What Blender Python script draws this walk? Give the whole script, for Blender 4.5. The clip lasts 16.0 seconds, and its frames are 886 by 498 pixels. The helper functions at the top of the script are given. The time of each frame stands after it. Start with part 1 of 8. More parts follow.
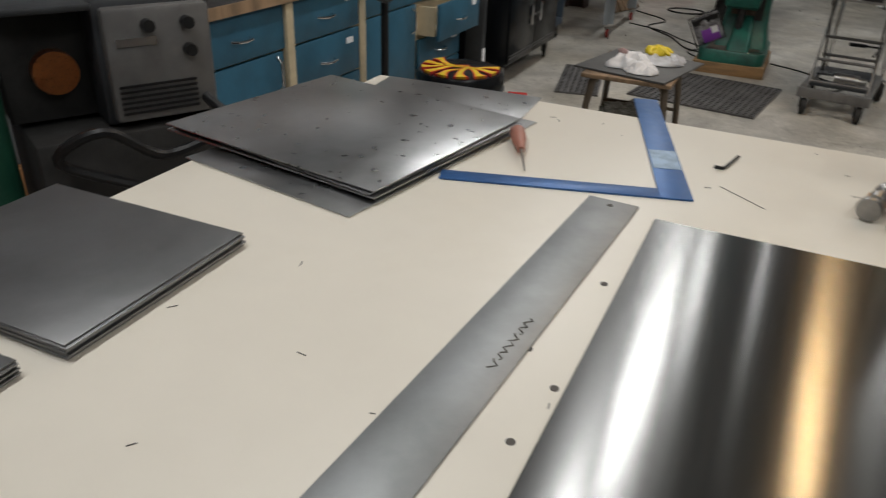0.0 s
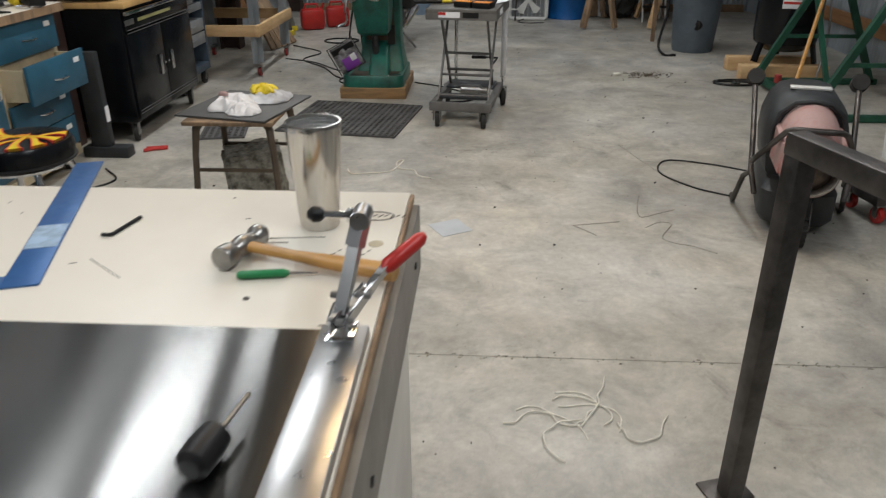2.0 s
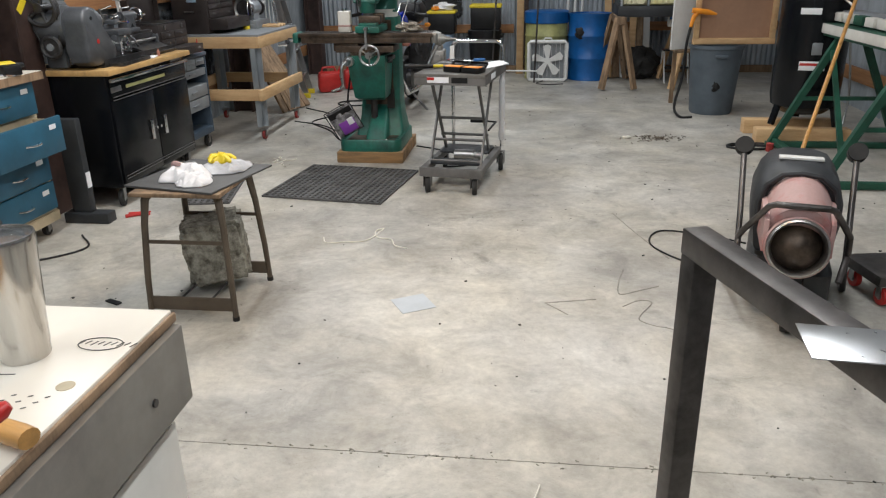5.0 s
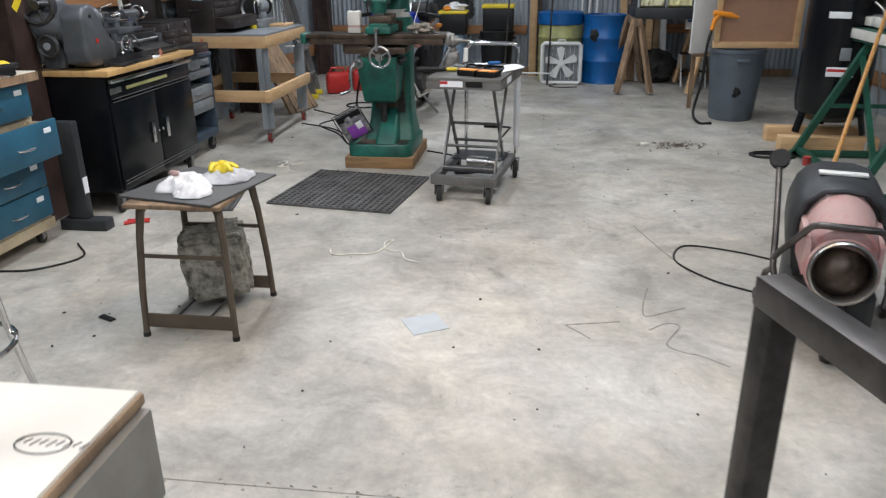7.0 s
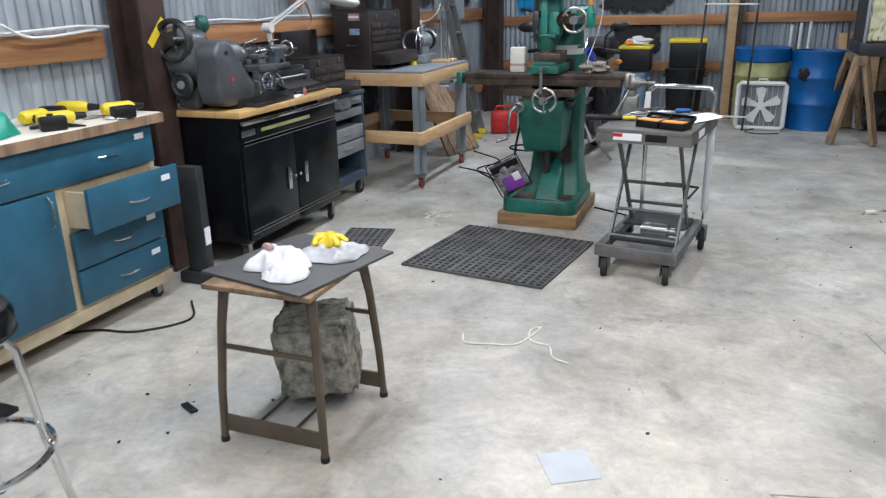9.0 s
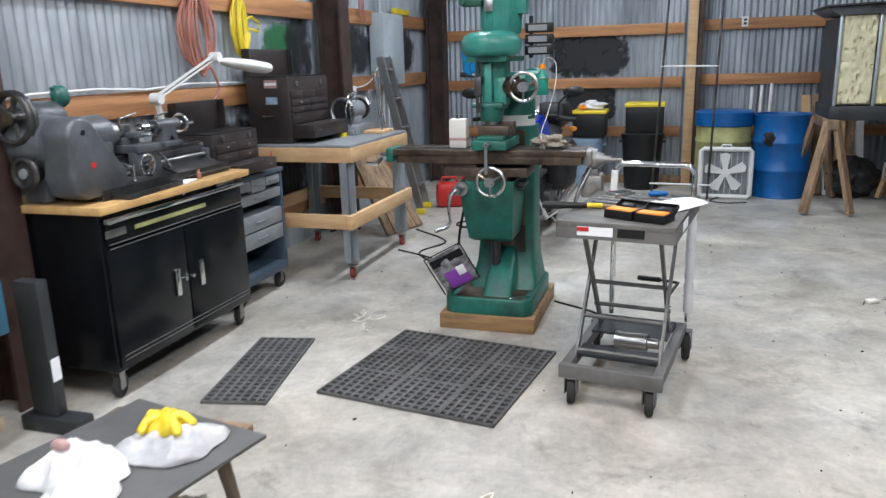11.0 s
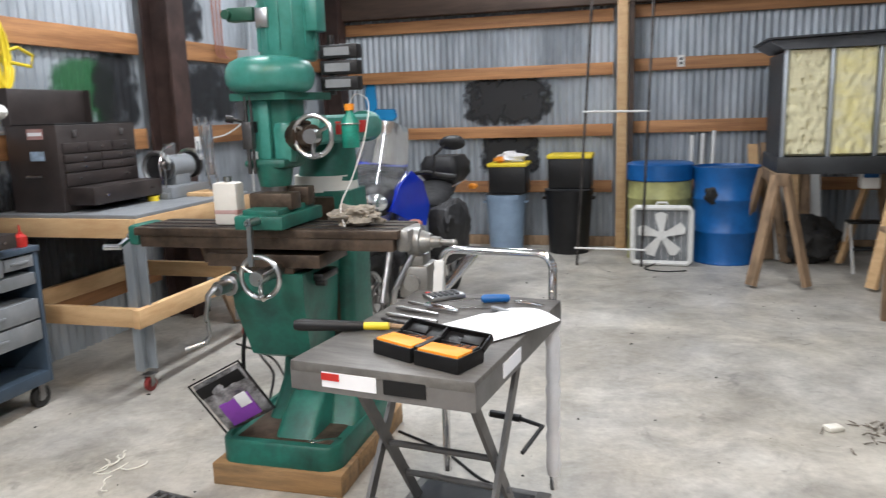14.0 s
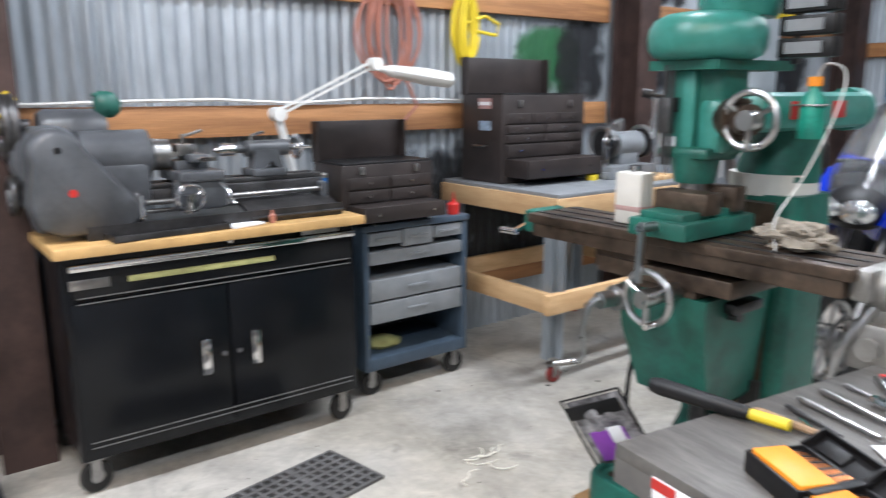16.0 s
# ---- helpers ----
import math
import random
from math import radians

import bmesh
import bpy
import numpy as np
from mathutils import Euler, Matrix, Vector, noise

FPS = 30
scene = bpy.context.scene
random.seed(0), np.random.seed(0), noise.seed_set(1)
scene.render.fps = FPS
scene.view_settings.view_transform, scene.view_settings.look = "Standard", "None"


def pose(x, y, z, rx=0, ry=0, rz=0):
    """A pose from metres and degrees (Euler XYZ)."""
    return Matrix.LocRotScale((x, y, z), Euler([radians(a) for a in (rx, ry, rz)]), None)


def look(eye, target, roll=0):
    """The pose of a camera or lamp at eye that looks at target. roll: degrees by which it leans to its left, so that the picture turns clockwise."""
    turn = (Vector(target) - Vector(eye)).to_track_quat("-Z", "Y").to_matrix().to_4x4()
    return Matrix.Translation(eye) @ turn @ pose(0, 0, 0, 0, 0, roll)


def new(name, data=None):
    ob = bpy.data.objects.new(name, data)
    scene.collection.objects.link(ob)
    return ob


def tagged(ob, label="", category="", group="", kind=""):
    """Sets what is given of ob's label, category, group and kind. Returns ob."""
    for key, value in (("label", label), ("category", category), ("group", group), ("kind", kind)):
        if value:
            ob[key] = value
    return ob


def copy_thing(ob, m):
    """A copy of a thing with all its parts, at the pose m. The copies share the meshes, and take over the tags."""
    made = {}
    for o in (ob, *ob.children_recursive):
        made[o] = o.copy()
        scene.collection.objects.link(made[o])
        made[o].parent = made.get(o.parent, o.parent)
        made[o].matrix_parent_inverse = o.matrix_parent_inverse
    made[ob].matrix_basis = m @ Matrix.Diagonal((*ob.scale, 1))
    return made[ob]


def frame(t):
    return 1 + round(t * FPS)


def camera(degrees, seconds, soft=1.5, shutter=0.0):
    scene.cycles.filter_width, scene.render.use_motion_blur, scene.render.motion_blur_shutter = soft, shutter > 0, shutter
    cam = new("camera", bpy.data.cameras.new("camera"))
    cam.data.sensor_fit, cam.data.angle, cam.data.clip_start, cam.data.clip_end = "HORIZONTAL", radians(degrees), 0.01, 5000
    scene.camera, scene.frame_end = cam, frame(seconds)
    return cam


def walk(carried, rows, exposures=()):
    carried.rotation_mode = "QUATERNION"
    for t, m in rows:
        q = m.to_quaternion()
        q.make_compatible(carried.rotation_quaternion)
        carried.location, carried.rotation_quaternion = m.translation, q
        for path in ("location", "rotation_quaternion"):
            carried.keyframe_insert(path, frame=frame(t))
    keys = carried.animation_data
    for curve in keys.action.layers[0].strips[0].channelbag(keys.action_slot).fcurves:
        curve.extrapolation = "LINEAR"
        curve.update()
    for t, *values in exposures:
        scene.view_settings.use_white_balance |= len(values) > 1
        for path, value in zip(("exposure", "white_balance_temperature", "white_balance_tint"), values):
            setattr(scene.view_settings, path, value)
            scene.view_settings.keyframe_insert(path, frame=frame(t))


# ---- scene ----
cam = camera(61.7, 16.0, soft=1.2, shutter=0.35)
PATH = [
    (0, (1.302, 0.965, 1.509), (0.572, 2.570, 0.564), 2.2),
    (0.4, (1.385, 0.952, 1.512), (0.749, 2.600, 0.574), -1.8),
    (0.8, (1.561, 0.924, 1.523), (0.911, 2.585, 0.616), -3.2),
    (1.2, (1.687, 0.958, 1.511), (1.147, 2.663, 0.614), -2.4),
    (1.5, (1.745, 1.015, 1.515), (1.357, 2.761, 0.620), -2.0),
    (2, (1.794, 1.203, 1.524), (1.688, 3.007, 0.666), -0.2),
    (2.5, (1.898, 1.336, 1.527), (1.816, 3.160, 0.712), 0.0),
    (3, (2.075, 1.404, 1.550), (1.909, 3.244, 0.782), 0.8),
    (3.5, (2.151, 1.424, 1.551), (1.955, 3.275, 0.817), -0.4),
    (4, (2.165, 1.438, 1.544), (1.949, 3.291, 0.824), -1.1),
    (6.3, (2.190, 1.536, 1.520), (1.941, 3.381, 0.790), -0.7),
    (6.5, (2.181, 1.548, 1.534), (1.949, 3.392, 0.796), -0.5),
    (6.7, (2.162, 1.572, 1.530), (1.930, 3.418, 0.795), -0.6),
    (7, (2.115, 1.699, 1.523), (1.865, 3.548, 0.801), -0.6),
    (7.5, (2.041, 1.875, 1.545), (1.669, 3.713, 0.850), -1.5),
    (8, (2.014, 2.069, 1.544), (1.386, 3.839, 0.858), -2.0),
    (8.2, (2.039, 2.172, 1.523), (1.321, 3.914, 0.850), -1.4),
    (10.3, (1.925, 3.066, 1.488), (1.313, 4.877, 0.900), -1.0),
    (10.5, (1.908, 3.167, 1.495), (1.292, 4.981, 0.920), -0.8),
    (10.7, (1.896, 3.288, 1.488), (1.277, 5.112, 0.950), -1.0),
    (11, (1.840, 3.437, 1.496), (1.252, 5.284, 1.005), -1.6),
    (11.5, (1.807, 3.730, 1.486), (1.325, 5.625, 1.066), -3.0),
    (12, (1.914, 4.011, 1.470), (1.479, 5.924, 1.085), -2.9),
    (12.5, (2.016, 4.240, 1.464), (1.636, 6.170, 1.104), -2.4),
    (13, (2.079, 4.473, 1.443), (1.761, 6.418, 1.096), -1.9),
    (13.5, (2.121, 4.702, 1.435), (1.795, 6.645, 1.090), -2.0),
    (14, (2.220, 4.921, 1.427), (1.689, 6.814, 1.061), -1.8),
    (14.5, (2.281, 5.091, 1.437), (1.431, 6.855, 1.035), -1.2),
    (15, (2.218, 5.278, 1.429), (1.164, 6.924, 1.008), -1.2),
    (15.2, (2.188, 5.386, 1.422), (1.069, 6.991, 1.007), -1.6),
    (15.5, (2.141, 5.482, 1.406), (0.920, 7.016, 1.011), 0.1),
    (16, (2.131, 5.558, 1.422), (0.576, 6.748, 1.012), -0.1),
]
EXPOSURES = [(0.0, -1.0, 6250, 9), (1.5, -0.8, 6100, 8), (3.0, -0.34, 6000, 8), (6.5, -0.1, 5800, 9), (8.0, 0.0, 5450, 9), (10.5, 0.3, 5450, 9), (12.0, 0.42, 5900, 11), (14.0, 0.47, 5900, 11), (15.0, 0.49, 5800, 11), (16.0, 0.62, 5650, 11)]
walk(cam, [(t, look(eye, target, roll)) for t, eye, target, roll in PATH], EXPOSURES)

# ---- light ----
world = bpy.data.worlds.new("world")
world.use_nodes = True
world.node_tree.nodes["Background"].inputs[0].default_value = (0.6, 0.7, 0.85, 1)
world.node_tree.nodes["Background"].inputs[1].default_value = 0.02
scene.world = world
CEIL = 3.5
STRIPS = [(0.3, 1.2), (3.0, 1.2), (0.3, 5.0), (3.0, 5.0), (0.3, 8.7), (3.0, 8.7), (1.2, 11.2)]
WARM = (1.8, 4.7)
STRIPS.append(WARM)
STRIP_POWER = 58
for sx, sy in STRIPS:
    lamp_data = bpy.data.lights.new("strip_lamp", "AREA")
    lamp_data.shape, lamp_data.size, lamp_data.size_y = "RECTANGLE", 0.12, 2.3
    lamp_data.energy, lamp_data.color = STRIP_POWER * (0.55 if sy > 8 and sx > 1 else 1.0), (1.0, 0.975, 0.93)
    if (sx, sy) == WARM:
        lamp_data.energy, lamp_data.color = 30, (1.0, 0.60, 0.22)
    lamp_ob = new("strip_lamp", lamp_data)
    lamp_ob.matrix_world = pose(sx, sy, CEIL - 0.2)


# ---- materials ----
def mat(name, col, rough=0.6, metal=0.0, var=0.15, scale=6.0, bump=0.0, bscale=60.0, col2=None, stretch=(1, 1, 1), rvar=0.1, coat=0.0, trans=0.0, emit=0.0, aniso=0.0, spec=0.5, rnd=0.0, mix_at=(0.4, 0.65)):
    """A painted or natural surface: two colours mixed by noise at two scales, roughness variation and relief."""
    m = bpy.data.materials.new(name)
    m.use_nodes = True
    nt = m.node_tree
    nd, ln = nt.nodes, nt.links
    bs = nd["Principled BSDF"]
    tc = nd.new("ShaderNodeTexCoord")
    mp = nd.new("ShaderNodeMapping")
    mp.inputs["Scale"].default_value = stretch
    ln.new(tc.outputs["Object"], mp.inputs["Vector"])
    n1 = nd.new("ShaderNodeTexNoise")
    n1.inputs["Scale"].default_value, n1.inputs["Detail"].default_value, n1.inputs["Roughness"].default_value = scale, 8, 0.65
    n2 = nd.new("ShaderNodeTexNoise")
    n2.inputs["Scale"].default_value, n2.inputs["Detail"].default_value = scale * 9, 4
    for n in (n1, n2):
        ln.new(mp.outputs[0], n.inputs["Vector"])
    c2 = col2 or tuple(max(0, c * (1 - 2.2 * var)) for c in col)
    rmp = nd.new("ShaderNodeMapRange")
    rmp.inputs["From Min"].default_value, rmp.inputs["From Max"].default_value = mix_at
    ln.new(n1.outputs["Fac"], rmp.inputs["Value"])
    mx = nd.new("ShaderNodeMix")
    mx.data_type = "RGBA"
    mx.inputs["A"].default_value, mx.inputs["B"].default_value = (*col, 1), (*c2, 1)
    ln.new(rmp.outputs[0], mx.inputs["Factor"])
    hs = nd.new("ShaderNodeHueSaturation")
    mv = nd.new("ShaderNodeMapRange")
    mv.inputs["To Min"].default_value, mv.inputs["To Max"].default_value = 1 - var * 0.7, 1 + var * 0.7
    ln.new(n2.outputs["Fac"], mv.inputs["Value"])
    val = mv.outputs[0]
    if rnd:
        oi = nd.new("ShaderNodeObjectInfo")
        mr = nd.new("ShaderNodeMapRange")
        mr.inputs["To Min"].default_value, mr.inputs["To Max"].default_value = 1 - rnd, 1 + rnd
        ln.new(oi.outputs["Random"], mr.inputs["Value"])
        mu = nd.new("ShaderNodeMath")
        mu.operation = "MULTIPLY"
        ln.new(val, mu.inputs[0]), ln.new(mr.outputs[0], mu.inputs[1])
        val = mu.outputs[0]
    ln.new(val, hs.inputs["Value"])
    ln.new(mx.outputs["Result"], hs.inputs["Color"])
    ln.new(hs.outputs[0], bs.inputs["Base Color"])
    rr = nd.new("ShaderNodeMapRange")
    rr.inputs["To Min"].default_value, rr.inputs["To Max"].default_value = max(0.02, rough - rvar), min(1, rough + rvar)
    ln.new(n2.outputs["Fac"], rr.inputs["Value"])
    ln.new(rr.outputs[0], bs.inputs["Roughness"])
    bs.inputs["Metallic"].default_value = metal
    bs.inputs["Specular IOR Level"].default_value = spec
    bs.inputs["Coat Weight"].default_value = coat
    bs.inputs["Transmission Weight"].default_value = trans
    if aniso:
        bs.inputs["Anisotropic"].default_value = aniso
        tg = nd.new("ShaderNodeTangent")
        tg.direction_type, tg.uv_map = "UV_MAP", "flat"
        bs.inputs["Anisotropic Rotation"].default_value = 0.25
        ln.new(tg.outputs[0], bs.inputs["Tangent"])
    if emit:
        bs.inputs["Emission Color"].default_value, bs.inputs["Emission Strength"].default_value = (*col, 1), emit
    if bump:
        n3 = nd.new("ShaderNodeTexNoise")
        n3.inputs["Scale"].default_value, n3.inputs["Detail"].default_value = bscale, 6
        ln.new(mp.outputs[0], n3.inputs["Vector"])
        bp = nd.new("ShaderNodeBump")
        bp.inputs["Strength"].default_value, bp.inputs["Distance"].default_value = bump, 0.01
        ln.new(n3.outputs["Fac"], bp.inputs["Height"])
        ln.new(bp.outputs[0], bs.inputs["Normal"])
    return m




def concrete_material():
    """Trowelled concrete: wide pale and dark patches, stains, scuffs and fine speckle."""
    m = bpy.data.materials.new("concrete_floor")
    m.use_nodes = True
    nd, ln = m.node_tree.nodes, m.node_tree.links
    bs = nd["Principled BSDF"]
    tc = nd.new("ShaderNodeTexCoord")

    def field(scale, detail, lo, hi, a, b, rough=0.6, dist=0.0):
        n = nd.new("ShaderNodeTexNoise")
        n.inputs["Scale"].default_value, n.inputs["Detail"].default_value, n.inputs["Roughness"].default_value, n.inputs["Distortion"].default_value = scale, detail, rough, dist
        ln.new(tc.outputs["Object"], n.inputs["Vector"])
        r = nd.new("ShaderNodeMapRange")
        r.inputs["From Min"].default_value, r.inputs["From Max"].default_value = lo, hi
        r.inputs["To Min"].default_value, r.inputs["To Max"].default_value = a, b
        ln.new(n.outputs["Fac"], r.inputs["Value"])
        return r.outputs[0]

    def times(a, b):
        k = nd.new("ShaderNodeMath")
        k.operation = "MULTIPLY"
        ln.new(a, k.inputs[0]), ln.new(b, k.inputs[1])
        return k.outputs[0]

    v = times(field(0.7, 6, 0.35, 0.65, 0.70, 1.18, 0.7, 0.6), field(3.2, 8, 0.35, 0.65, 0.74, 1.18, 0.72, 0.5))
    v = times(v, field(2.1, 10, 0.57, 0.70, 1.0, 0.60, 0.75, 1.2))
    v = times(v, field(26, 6, 0.35, 0.65, 0.90, 1.08, 0.7))
    v = times(v, field(150, 3, 0.62, 0.75, 1.0, 0.62))
    v = times(v, field(11, 5, 0.66, 0.74, 1.0, 0.72, 0.6, 0.8))
    mx = nd.new("ShaderNodeMix")
    mx.data_type = "RGBA"
    mx.inputs["A"].default_value, mx.inputs["B"].default_value = (0.47, 0.45, 0.41, 1), (0.45, 0.42, 0.36, 1)
    ln.new(field(1.3, 6, 0.4, 0.6, 0.0, 1.0), mx.inputs["Factor"])
    hs = nd.new("ShaderNodeHueSaturation")
    ln.new(v, hs.inputs["Value"]), ln.new(mx.outputs["Result"], hs.inputs["Color"])
    ln.new(hs.outputs[0], bs.inputs["Base Color"])
    ln.new(field(2.4, 8, 0.35, 0.65, 0.36, 0.62), bs.inputs["Roughness"])
    bp = nd.new("ShaderNodeBump")
    bp.inputs["Strength"].default_value, bp.inputs["Distance"].default_value = 0.12, 0.01
    ln.new(field(60, 6, 0, 1, 0, 1), bp.inputs["Height"])
    ln.new(bp.outputs[0], bs.inputs["Normal"])
    return m


def spray_material(name, col):
    """Sprayed paint that thins out in a speckled edge."""
    m = bpy.data.materials.new(name)
    m.use_nodes = True
    nd, ln = m.node_tree.nodes, m.node_tree.links
    bs = nd["Principled BSDF"]
    bs.inputs["Base Color"].default_value, bs.inputs["Roughness"].default_value = (*col, 1), 0.6
    tc = nd.new("ShaderNodeTexCoord")
    mp = nd.new("ShaderNodeMapping")
    mp.inputs["Location"].default_value, mp.inputs["Scale"].default_value = (-1, -1, -1), (2, 2, 2)
    ln.new(tc.outputs["Generated"], mp.inputs["Vector"])
    sp = nd.new("ShaderNodeSeparateXYZ")
    ln.new(mp.outputs[0], sp.inputs[0])
    total = None
    for axis in ("X", "Y", "Z"):
        k = nd.new("ShaderNodeMath")
        k.operation = "POWER"
        k.inputs[1].default_value = 4
        ab = nd.new("ShaderNodeMath")
        ab.operation = "ABSOLUTE"
        ln.new(sp.outputs[axis], ab.inputs[0]), ln.new(ab.outputs[0], k.inputs[0])
        if axis == "Y" and name.endswith("_end") or axis == "X" and name.endswith("_side"):
            continue
        if total is None:
            total = k.outputs[0]
        else:
            s = nd.new("ShaderNodeMath")
            s.operation = "ADD"
            ln.new(total, s.inputs[0]), ln.new(k.outputs[0], s.inputs[1])
            total = s.outputs[0]
    n = nd.new("ShaderNodeTexNoise")
    n.inputs["Scale"].default_value, n.inputs["Detail"].default_value = 9, 8
    ln.new(tc.outputs["Object"], n.inputs["Vector"])
    ns = nd.new("ShaderNodeMapRange")
    ns.inputs["From Min"].default_value, ns.inputs["From Max"].default_value, ns.inputs["To Min"].default_value, ns.inputs["To Max"].default_value = 0.3, 0.7, -0.45, 0.45
    ln.new(n.outputs["Fac"], ns.inputs["Value"])
    s = nd.new("ShaderNodeMath")
    s.operation = "ADD"
    ln.new(total, s.inputs[0]), ln.new(ns.outputs[0], s.inputs[1])
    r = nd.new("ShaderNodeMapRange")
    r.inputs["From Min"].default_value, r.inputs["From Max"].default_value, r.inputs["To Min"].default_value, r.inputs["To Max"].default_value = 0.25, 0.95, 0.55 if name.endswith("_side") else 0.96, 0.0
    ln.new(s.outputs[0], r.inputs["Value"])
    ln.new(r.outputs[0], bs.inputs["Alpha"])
    return m


concrete = concrete_material()
galv = mat("galvanised_steel", (0.52, 0.565, 0.61), 0.42, 0.6, var=0.24, scale=1.6, col2=(0.26, 0.29, 0.32), stretch=(1.6, 1.6, 0.35), rvar=0.16, mix_at=(0.38, 0.68))
roofing = mat("roof_sheet", (0.42, 0.43, 0.44), 0.6, 0.3, var=0.15, scale=2)
lumber = mat("girt_lumber", (0.42, 0.21, 0.085), 0.65, var=0.22, scale=3, col2=(0.24, 0.11, 0.045), stretch=(0.35, 0.35, 6), bump=0.15, bscale=30, rnd=0.18)
pine = mat("pine_board", (0.62, 0.42, 0.22), 0.6, var=0.12, scale=4, col2=(0.50, 0.31, 0.15), stretch=(1, 1, 5), bump=0.08, bscale=30, rnd=0.15)
old_wood = mat("weathered_wood", (0.33, 0.22, 0.13), 0.75, var=0.25, scale=4, stretch=(4, 4, 0.6), bump=0.15, rnd=0.25)
dark_beam = mat("dark_timber", (0.085, 0.055, 0.04), 0.7, var=0.25, scale=3, stretch=(0.4, 3, 3))
rust_post = mat("brown_steel_post", (0.07, 0.042, 0.036), 0.55, 0.2, var=0.25, scale=5)
laminate = mat("white_laminate", (0.74, 0.69, 0.60), 0.38, var=0.045, scale=2.2, col2=(0.68, 0.62, 0.52), rvar=0.08, mix_at=(0.5, 0.8))
off_white = mat("off_white_panel", (0.66, 0.64, 0.59), 0.5, var=0.08, scale=3)
grey_edge = mat("grey_steel_edge", (0.17, 0.165, 0.16), 0.5, 0.3, var=0.15, scale=5)
grey_rail = mat("dull_grey_rail", (0.24, 0.225, 0.20), 0.5, 0.2, var=0.18, scale=6, col2=(0.17, 0.155, 0.14))
alu = mat("brushed_aluminium", (0.33, 0.328, 0.325), 0.25, 1.0, var=0.05, scale=2, stretch=(60, 1, 1), rvar=0.03, aniso=0.98)
alu_dull = mat("dull_aluminium", (0.52, 0.525, 0.53), 0.30, 1.0, var=0.10, scale=4, rvar=0.08)
alu_strip = mat("matt_aluminium_strip", (0.36, 0.37, 0.375), 0.5, 1.0, var=0.12, scale=5, rvar=0.08)
alu_dark = mat("dark_sheet_metal", (0.26, 0.26, 0.265), 0.42, 1.0, var=0.12, scale=3, rvar=0.08)
cast_alu = mat("grey_cast_metal", (0.33, 0.325, 0.31), 0.42, 0.7, var=0.2, scale=9, col2=(0.20, 0.195, 0.185))
steel = mat("bare_steel", (0.42, 0.41, 0.40), 0.35, 1.0, var=0.2, scale=8)
raw_tube = mat("mill_scale_steel", (0.115, 0.105, 0.10), 0.42, 0.7, var=0.3, scale=6, rvar=0.12)
chrome = mat("chrome", (0.78, 0.78, 0.79), 0.1, 1.0, var=0.04, scale=5, rvar=0.05)
stainless = mat("stainless_steel", (0.58, 0.56, 0.53), 0.2, 1.0, var=0.05, scale=3, stretch=(40, 40, 1), rvar=0.05)
dark_steel = mat("oily_dark_steel", (0.10, 0.098, 0.10), 0.4, 0.8, var=0.25, scale=10)
cast_grey = mat("dark_grey_enamel", (0.088, 0.094, 0.104), 0.36, 0.0, var=0.2, scale=5)
scratched = mat("scratched_platform", (0.095, 0.09, 0.085), 0.5, 0.2, var=0.35, scale=6, col2=(0.16, 0.155, 0.145), stretch=(1, 5, 1), bump=0.1)
thin_paper = mat("translucent_paper", (0.50, 0.53, 0.56), 0.6, var=0.05, scale=6)
mill_green = mat("green_machine_paint", (0.018, 0.135, 0.10), 0.42, var=0.3, scale=6, col2=(0.014, 0.065, 0.05), rvar=0.14)
mint_green = mat("light_green_paint", (0.058, 0.25, 0.21), 0.36, var=0.2, scale=7, col2=(0.03, 0.17, 0.135), rvar=0.12)
dark_green = mat("dark_green_paint", (0.014, 0.085, 0.05), 0.5, var=0.2, scale=4)
oily = mat("oily_brown_iron", (0.13, 0.095, 0.07), 0.42, 0.6, var=0.35, scale=7)
black_gloss = mat("black_gloss_enamel", (0.005, 0.006, 0.008), 0.24, var=0.15, scale=3, rvar=0.06, spec=0.32)
black = mat("black_plastic", (0.010, 0.010, 0.011), 0.45, var=0.2, scale=8, spec=0.35)
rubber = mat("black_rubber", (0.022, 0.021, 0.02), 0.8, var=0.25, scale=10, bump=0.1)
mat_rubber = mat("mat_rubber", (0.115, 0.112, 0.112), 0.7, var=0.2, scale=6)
maple = mat("butcher_block", (0.60, 0.38, 0.15), 0.42, var=0.12, scale=5, stretch=(6, 1, 1))
blue_paint = mat("blue_cabinet_paint", (0.028, 0.115, 0.19), 0.45, var=0.14, scale=3)
cream = mat("cream_paint", (0.58, 0.49, 0.33), 0.5, var=0.15, scale=4)
grey_cart = mat("grey_drawer_paint", (0.23, 0.245, 0.26), 0.42, var=0.12, scale=4)
slate = mat("slate_blue_paint", (0.065, 0.095, 0.135), 0.42, var=0.15, scale=4)
brown_box = mat("brown_toolbox_paint", (0.036, 0.028, 0.026), 0.42, var=0.2, scale=5, rvar=0.06)
white = mat("white_plastic", (0.72, 0.72, 0.70), 0.4, var=0.06, scale=5)
paper = mat("white_paper", (0.80, 0.81, 0.84), 0.8, var=0.02, scale=5)
bag_white = mat("white_plastic_bag", (0.70, 0.69, 0.70), 0.45, var=0.06, scale=8, bump=0.2, bscale=25)
bag_grey = mat("grey_plastic_film", (0.46, 0.46, 0.48), 0.35, var=0.12, scale=12, bump=0.3, bscale=30)
yellow = mat("yellow_plastic", (0.75, 0.58, 0.02), 0.45, var=0.08, scale=6)
orange = mat("orange_plastic", (0.85, 0.30, 0.015), 0.45, var=0.06, scale=6)
red = mat("red_plastic", (0.50, 0.025, 0.02), 0.4, var=0.12, scale=6)
